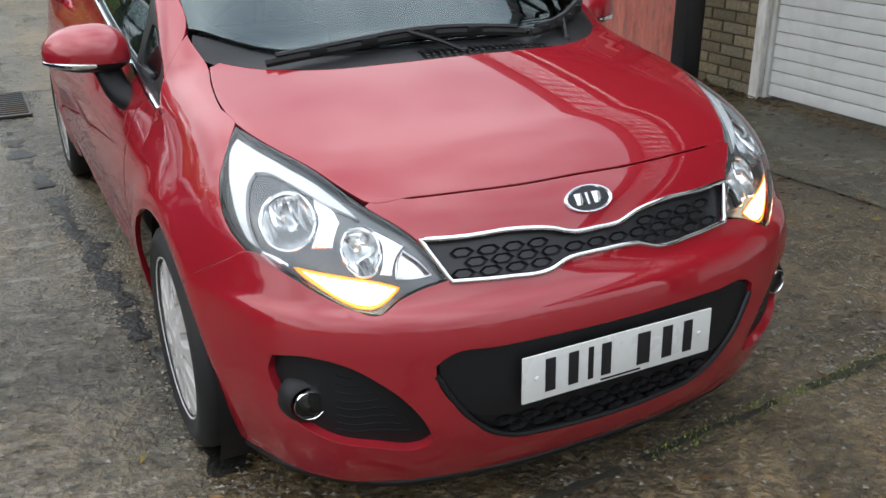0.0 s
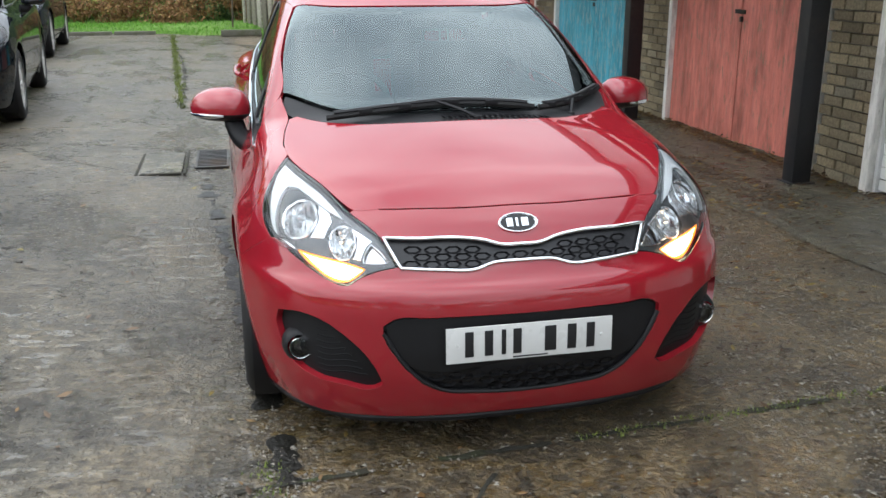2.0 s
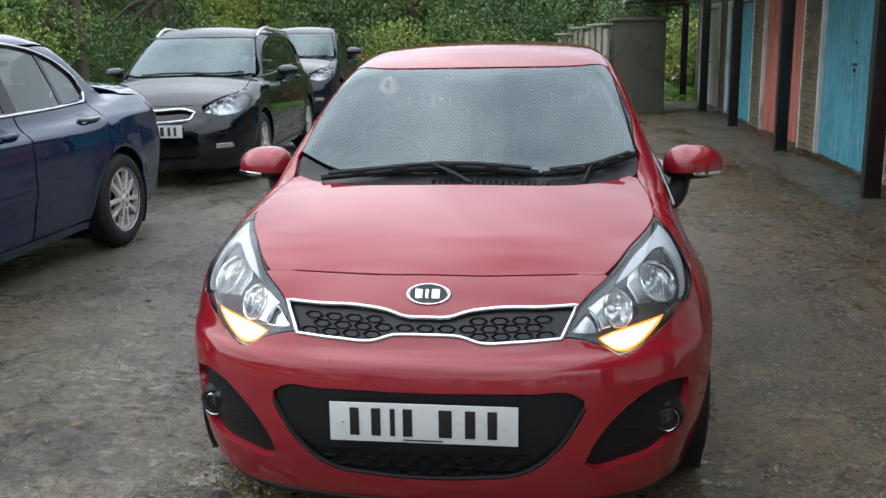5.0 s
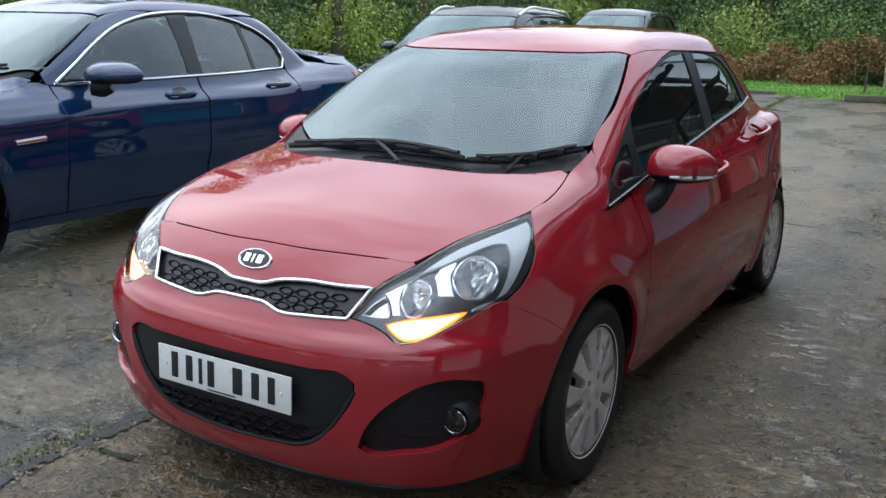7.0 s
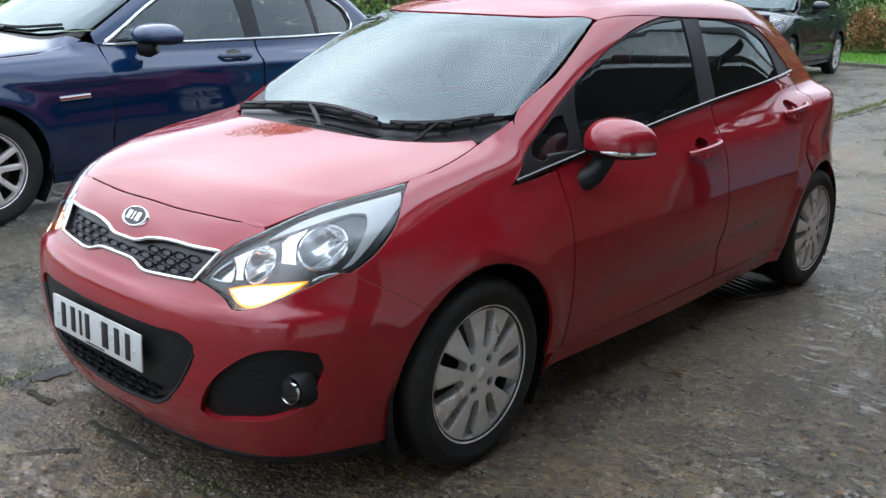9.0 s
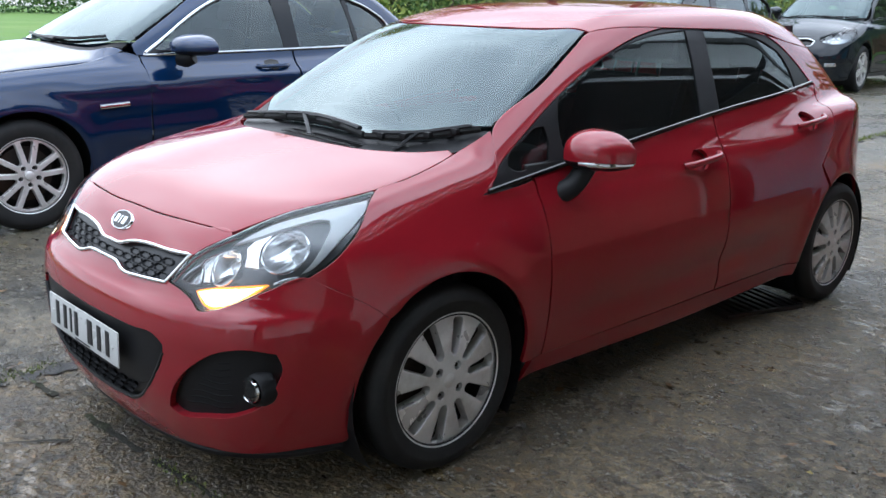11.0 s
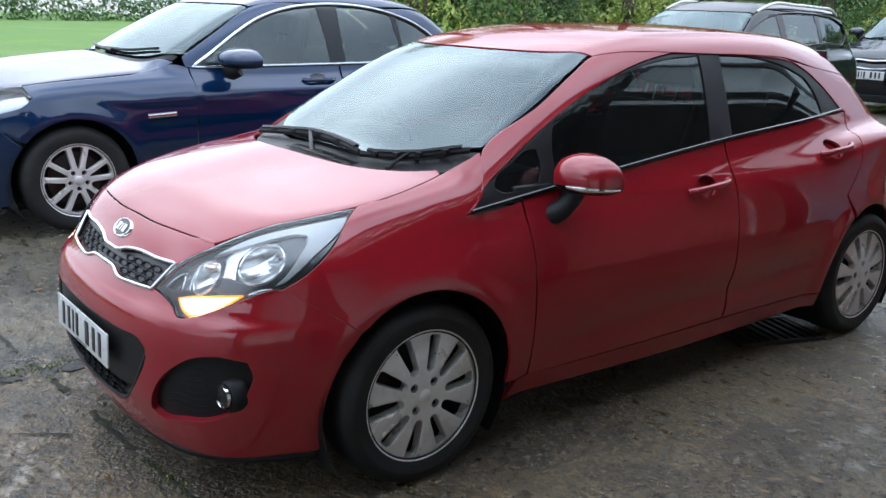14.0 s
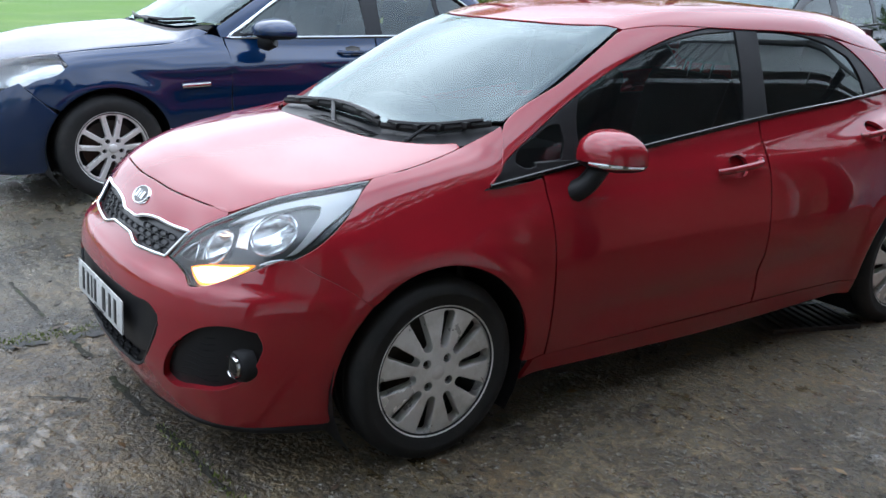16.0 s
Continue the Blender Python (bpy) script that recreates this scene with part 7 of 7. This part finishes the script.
brick_meshes = {}
far_v, far_f = [], []
cube_f = [(0, 3, 2, 1), (4, 5, 6, 7), (0, 1, 5, 4), (1, 2, 6, 5), (2, 3, 7, 6), (3, 0, 4, 7)]
rnd = random.Random(11)
for a, b in piers:
    near = 2.9 < a < 10
    for y, z, w in brick_rows(a + .005, b - .005, .01, 2.32):
        x = WALLX + rnd.uniform(-.003, .003)
        if near and (a < 6.9 or z > .9):
            key = round(w, 2)
            if key not in brick_meshes:
                brick_meshes[key] = bm_mesh(box((.10, key, .065), bevel=.004), False)
                brick_meshes[key].materials.append(BRICK)
            ob = new("brick", brick_meshes[key])
            ob.parent = wall
            ob.location = (x + .05, y, z)
        else:
            q = len(far_v)
            far_v += [(x + dx, y + dy * w / 2, z + dz * .0325) for dz in (-1, 1) for dx, dy in ((0, -1), (.1, -1), (.1, 1), (0, 1))]
            far_f += [tuple(q + i for i in f) for f in cube_f]
    # returns of the piers beside the doors
fb = link("brick_courses", mesh_of(far_v, far_f, False), BRICKS_FAR, wall)
tagged(fb, kind="stuff")


# ---- fence and shed ----
shed = tagged(new("block_shed"), "low grey rendered block shed at the end of the garages", "shed")
part("shed_wall", box((1.0, 2.2, 1.80), (1.76, 17.5, .90), .02), BLOCKWALL, shed)
part("shed_roof", box((1.12, 2.32, .06), (1.76, 17.5, 1.83), .012), KERBSTONE, shed, "flat mossy concrete roof")
fence = tagged(new("garden_fence"), "weathered fence of pale upright planks with flat caps", "fence")
NP = 15
for i in range(NP):
    u = i / (NP - 1)
    x, y = 1.12 - 1.60 * u, 16.6 + 4.7 * u
    h = (1.66, 1.62, 1.50, 1.30, 1.18)[min(i // 3, 4)] + .02 * ((i * 5) % 3)
    if i == NP - 1:
        h = 1.52
    m = Matrix.Translation((x, y, h / 2)) @ Matrix.Rotation(radians(18.8 + 2 * ((i * 3) % 3 - 1)), 4, "Z")
    part("fence_plank", box((.05, .24 if i < NP - 1 else .11, h), bevel=.006, m=m), FENCEWOOD, fence)
    if i % 3 == 1 and i < NP - 2:
        part("fence_cap", box((.20, 1.02, .035), bevel=.008, m=Matrix.Translation((x, y, h + .05)) @ Matrix.Rotation(radians(18.8), 4, "Z")), PALECAP, fence, "flat pale cap")
for z in (.35, 1.0):
    part("fence_rail", box((.045, 4.9, .09), bevel=.005, m=Matrix.Translation((.36, 18.95, z)) @ Matrix.Rotation(radians(18.8), 4, "Z")), TIMBER, fence, "dark rail")
tagged(link("wooden_stake", bm_mesh(tube([(-.78, 20.4, 0.1), (-.75, 20.4, 0.95)], .022, 8)), TIMBER), "thin wooden stake on the grass", "stake")


# ---- plants ----
def foliage(name, blobs, count, leaf, material, label, category, seed, trunk=None, droop=0.3):
    """A shrub or tree: leaves scattered over and inside lumpy crowns, on a tapered trunk with limbs."""
    rnd = random.Random(seed)
    total = sum(r * r for *_, r in blobs)
    vs, fs = [], []
    for bx, by, bz, r in blobs:
        for _ in range(int(count * r * r / total)):
            u, a = rnd.uniform(-1, 1), rnd.uniform(0, 2 * math.pi)
            s = math.sqrt(1 - u * u)
            d = Vector((s * math.cos(a), s * math.sin(a), u))
            lump = 1 + 0.35 * noise.noise(d * 2.3 + Vector((bx, by, bz))) + 0.18 * noise.noise(d * 6.1 + Vector((by, bz, bx)))
            rad = r * lump * (1 - 0.5 * rnd.random() ** 2.2)
            p = Vector((bx, by, bz)) + Vector((d.x * rad, d.y * rad, d.z * rad * 0.85))
            if p.z < 0.05:
                continue
            t1 = Vector((rnd.gauss(0, 1), rnd.gauss(0, 1), rnd.gauss(0, 1) - droop)).normalized()
            t2 = t1.cross(Vector((rnd.gauss(0, 1), rnd.gauss(0, 1), rnd.gauss(0, 1)))).normalized()
            size = leaf * rnd.uniform(0.55, 1.35)
            q = len(vs)
            vs += [p - t1 * size, p + t2 * size * 0.42, p + t1 * size, p - t2 * size * 0.42]
            fs.append((q, q + 1, q + 2, q + 3))
    root = tagged(new(name), label, category)
    link("crown", mesh_of(vs, fs, False), material, root)
    if trunk:
        x, y, h, r = trunk
        path = [(x, y, 0), (x + .05, y, h * .3), (x - .03, y + .04, h * .6), (x + .06, y, h)]
        part("trunk", tube(smooth_line(path, .3, False), [r * (1 - .6 * i / 30) for i in range(31)][:len(smooth_line(path, .3, False))], 10), BARK, root)
        for bx, by, bz, br in blobs[:5]:
            part("limb", tube([(x, y, h * .55), ((x + bx) / 2, (y + by) / 2, (h * .6 + bz) / 2 + .1), (bx, by, bz)], [r * .4, r * .3, r * .12], 7), BARK, root)
    return root


rnd = random.Random(21)


def clump(x, y, z, r, n, spread):
    return [(x + rnd.uniform(-1, 1) * spread, y + rnd.uniform(-1, 1) * spread * .7, z + rnd.uniform(-.5, .8) * r, r * rnd.uniform(.55, 1.0)) for _ in range(n)]


# woodland edge beyond the grass
x = -17.0
k = 0
while x < 13:
    y = 25.5 + rnd.uniform(-1.2, 1.6)
    mat, lab = ((LEAF_GREEN, "green leafy tree at the woodland edge"), (LEAF_DARK, "dark green tree at the woodland edge"), (LEAF_LIME, "tree turning yellow-green at the woodland edge"))[(0, 1, 0, 2, 1, 0, 1)[k % 7]]
    foliage("tree", clump(x, y, 2.3, 1.6, 8, 1.5) + clump(x, y, 3.9, 1.0, 3, 1.2), 12000, .058, mat, lab, "tree", 100 + k, (x, y, 4.5, .16))
    x += rnd.uniform(2.0, 2.9)
    k += 1
x = -13.0
while x < 6:
    foliage("shrub", clump(x, 23.6 + rnd.uniform(-.4, .4), .9, .95, 5, .9), 4600, .045, (LEAF_DARK, LEAF_GREEN, LEAF_LIME, LEAF_GREEN)[k % 4], ("dark green shrub", "green leafy shrub", "yellow-green shrub", "green leafy shrub")[k % 4] + " behind the grass", "shrub", 200 + k)
    x += rnd.uniform(1.3, 1.9)
    k += 1
for i, x in enumerate((-6.2, -4.9, -3.5, -2.6, -1.3, -.4)):
    foliage("bracken", clump(x, 22.2 + .4 * (i % 3), .25 + .22 * ((i * 2) % 3), .5, 6, .65), 3000, .045, LEAF_BROWN, "rust-brown autumn bracken at the grass edge", "bracken", 300 + i)
# trees along the far side behind the parked cars
y = 8.5
while y < 24:
    x = -11.5 + rnd.uniform(-1.0, 1.0)
    mat, lab = ((LEAF_LIME, "autumn tree with yellowing leaves"), (LEAF_GREEN, "green tree beside the yard"), (LEAF_DARK, "dark green tree beside the yard"))[k % 3]
    foliage("tree", clump(x, y, 1.1, 1.1, 6, 1.3) + clump(x, y, 3.6, 1.1, 4, 1.5) + clump(x - .6, y, 5.4, .9, 4, 1.6), 12000, .055, mat, lab, "tree", 400 + k, (x + .8, y, 5.2, .17))
    y += rnd.uniform(2.2, 3.0)
    k += 1
foliage("ivy", clump(1.5, 16.9, 1.95, .28, 7, .40) + clump(1.85, 17.8, 2.0, .4, 5, .5) + clump(.9, 18.2, 1.2, .6, 6, .6), 5200, .035, LEAF_DARK, "dark ivy growing over the shed roof", "ivy", 480)
# far hedges round the lawn, in front and behind
far = []
for t in np.linspace(-40, 60, 56):
    far += clump(-52 + rnd.uniform(-2, 2), t, 2.0, 2.6, 2, 2.0) + clump(-50.5, t, .7, 1.3, 2, 1.0)
tagged(foliage("far_hedge", far, 60000, .15, LEAF_DARK, "long hedge beyond the lawn", "hedge", 501), kind="stuff")
far = []
for t in np.linspace(-60, 30, 40):
    far += clump(t, -32 + rnd.uniform(-2, 2), 2.2, 2.8, 2, 2.0)
tagged(foliage("far_hedge", far, 12000, .32, LEAF_DARK, "hedge behind the yard", "hedge", 502), kind="stuff")
far = []
for t in np.linspace(-30, 16, 34):
    far += clump(t, 30 + rnd.uniform(-.8, .8), 2.5, 2.6, 3, 1.4) + clump(t, 31, 3.6, 1.5, 2, 1.4)
tagged(foliage("far_woods", far, 40000, .34, LEAF_GREEN, "dark woodland behind the trees", "woods", 503), kind="stuff")

far = []
for t in np.linspace(12, 34, 18):
    far += clump(-16 + rnd.uniform(-.8, .8), t, 1.2, 1.6, 3, 1.4)
tagged(foliage("far_woods", far, 32000, .28, LEAF_GREEN, "green woodland beside the yard", "woods", 504), kind="stuff")

# fallen leaves: along the garages and on the yard
def litter(name, spots, size, label, seed):
    r = random.Random(seed)
    vs, fs = [], []
    for x, y, z in spots:
        a, s = r.uniform(0, 6.28), size * r.uniform(.5, 1.4)
        c, d = math.cos(a) * s, math.sin(a) * s
        q = len(vs)
        w = r.uniform(.28, .5)
        vs += [(x - c, y - d, z + .002), (x - d * w, y + c * w, z + .003 + r.random() * .008), (x + c, y + d, z + .002 + r.random() * .012), (x + d * w, y - c * w, z + .003), (x, y, z + .007)]
        fs += [(q, q + 1, q + 4), (q + 1, q + 2, q + 4), (q + 2, q + 3, q + 4), (q + 3, q, q + 4)]
    return tagged(link(name, mesh_of(vs, fs), LITTER), label, "leaves", kind="stuff")


rnd = random.Random(31)
spots = []
for _ in range(5200):
    y = rnd.uniform(-1, 16.5)
    x = 3.42 - abs(rnd.gauss(0, .14)) if rnd.random() < .6 else rnd.uniform(1.5, 3.3)
    spots.append((x, y, .012))
for _ in range(2600):
    y = rnd.uniform(3.4, 10)
    spots.append((3.44 - abs(rnd.gauss(0, .09)), y, .012 + abs(rnd.gauss(0, .012))))
for _ in range(2400):
    y = rnd.uniform(5.5, 15)
    spots.append((rnd.uniform(1.0, 2.6), y, .002))
for _ in range(500):
    x, y = rnd.uniform(-2.6, 2.4), rnd.uniform(-2.2, 7)
    spots.append((x, y, lie(x, y) + .002))
for _ in range(260):
    x, y = rnd.uniform(-6, -2.4), rnd.uniform(-1.5, 6)
    spots.append((x, y, lie(x, y) + .002))
for _ in range(3600):
    y = rnd.uniform(2.6, 10)
    x = 3.0 - abs(rnd.gauss(0, .55)) - .05 * y
    spots.append((x, y, .012 if x > 2.4 else .003))
litter("leaf_litter", spots, .022, "wet brown leaves fallen on the concrete", 33)
chips = []
for _ in range(9000):
    x, y = rnd.uniform(-2.4, 2.6), rnd.uniform(-1.8, 5.5)
    chips.append((x, y, lie(x, y) - .001))
for _ in range(12000):
    x, y = rnd.uniform(.7, 2.7), rnd.uniform(-1.6, 5.5)
    chips.append((x, y, lie(x, y) - .001))
joint_lines = [((-.70, -1.6), (-.75, .35), .045), ((-.75, .35), (-.95, 3.0), .05), ((-1.6, -.05), (-.39, .07), .02), ((-.39, .07), (2.0, .30), .02), ((-3.3, 6.0), (-1.2, 5.55), .03), ((-1.2, 5.55), (2.4, 5.3), .03)]
for (ax, ay), (bx, by), wide in joint_lines:
    for _ in range(900 if wide > .04 else 220):
        u = rnd.random()
        x, y = ax + (bx - ax) * u + rnd.gauss(0, wide), ay + (by - ay) * u + rnd.gauss(0, wide)
        chips.append((x, y, lie(x, y)))
pv, pf = [], []
for x, y, z in chips:
    s = rnd.uniform(.003, .009) + .006 * rnd.random() ** 4
    q = len(pv)
    a = rnd.uniform(0, 6.28)
    pv += [(x + s * math.cos(a + t), y + s * math.sin(a + t), z) for t in (0, 2.1, 4.2)] + [(x, y, z + s * .4)]
    pf += [(q, q + 1, q + 3), (q + 1, q + 2, q + 3), (q + 2, q, q + 3)]
CHIP = varied("gravel_chips", [(0.0, (0.10, 0.088, 0.07)), (0.55, (0.15, 0.13, 0.10)), (0.85, (0.20, 0.18, 0.145)), (1.0, (0.27, 0.25, 0.21))], 0.4)
tagged(link("gravel", mesh_of(pv, pf, False), CHIP), "loose grit and pebbles on the concrete", "gravel", kind="stuff")
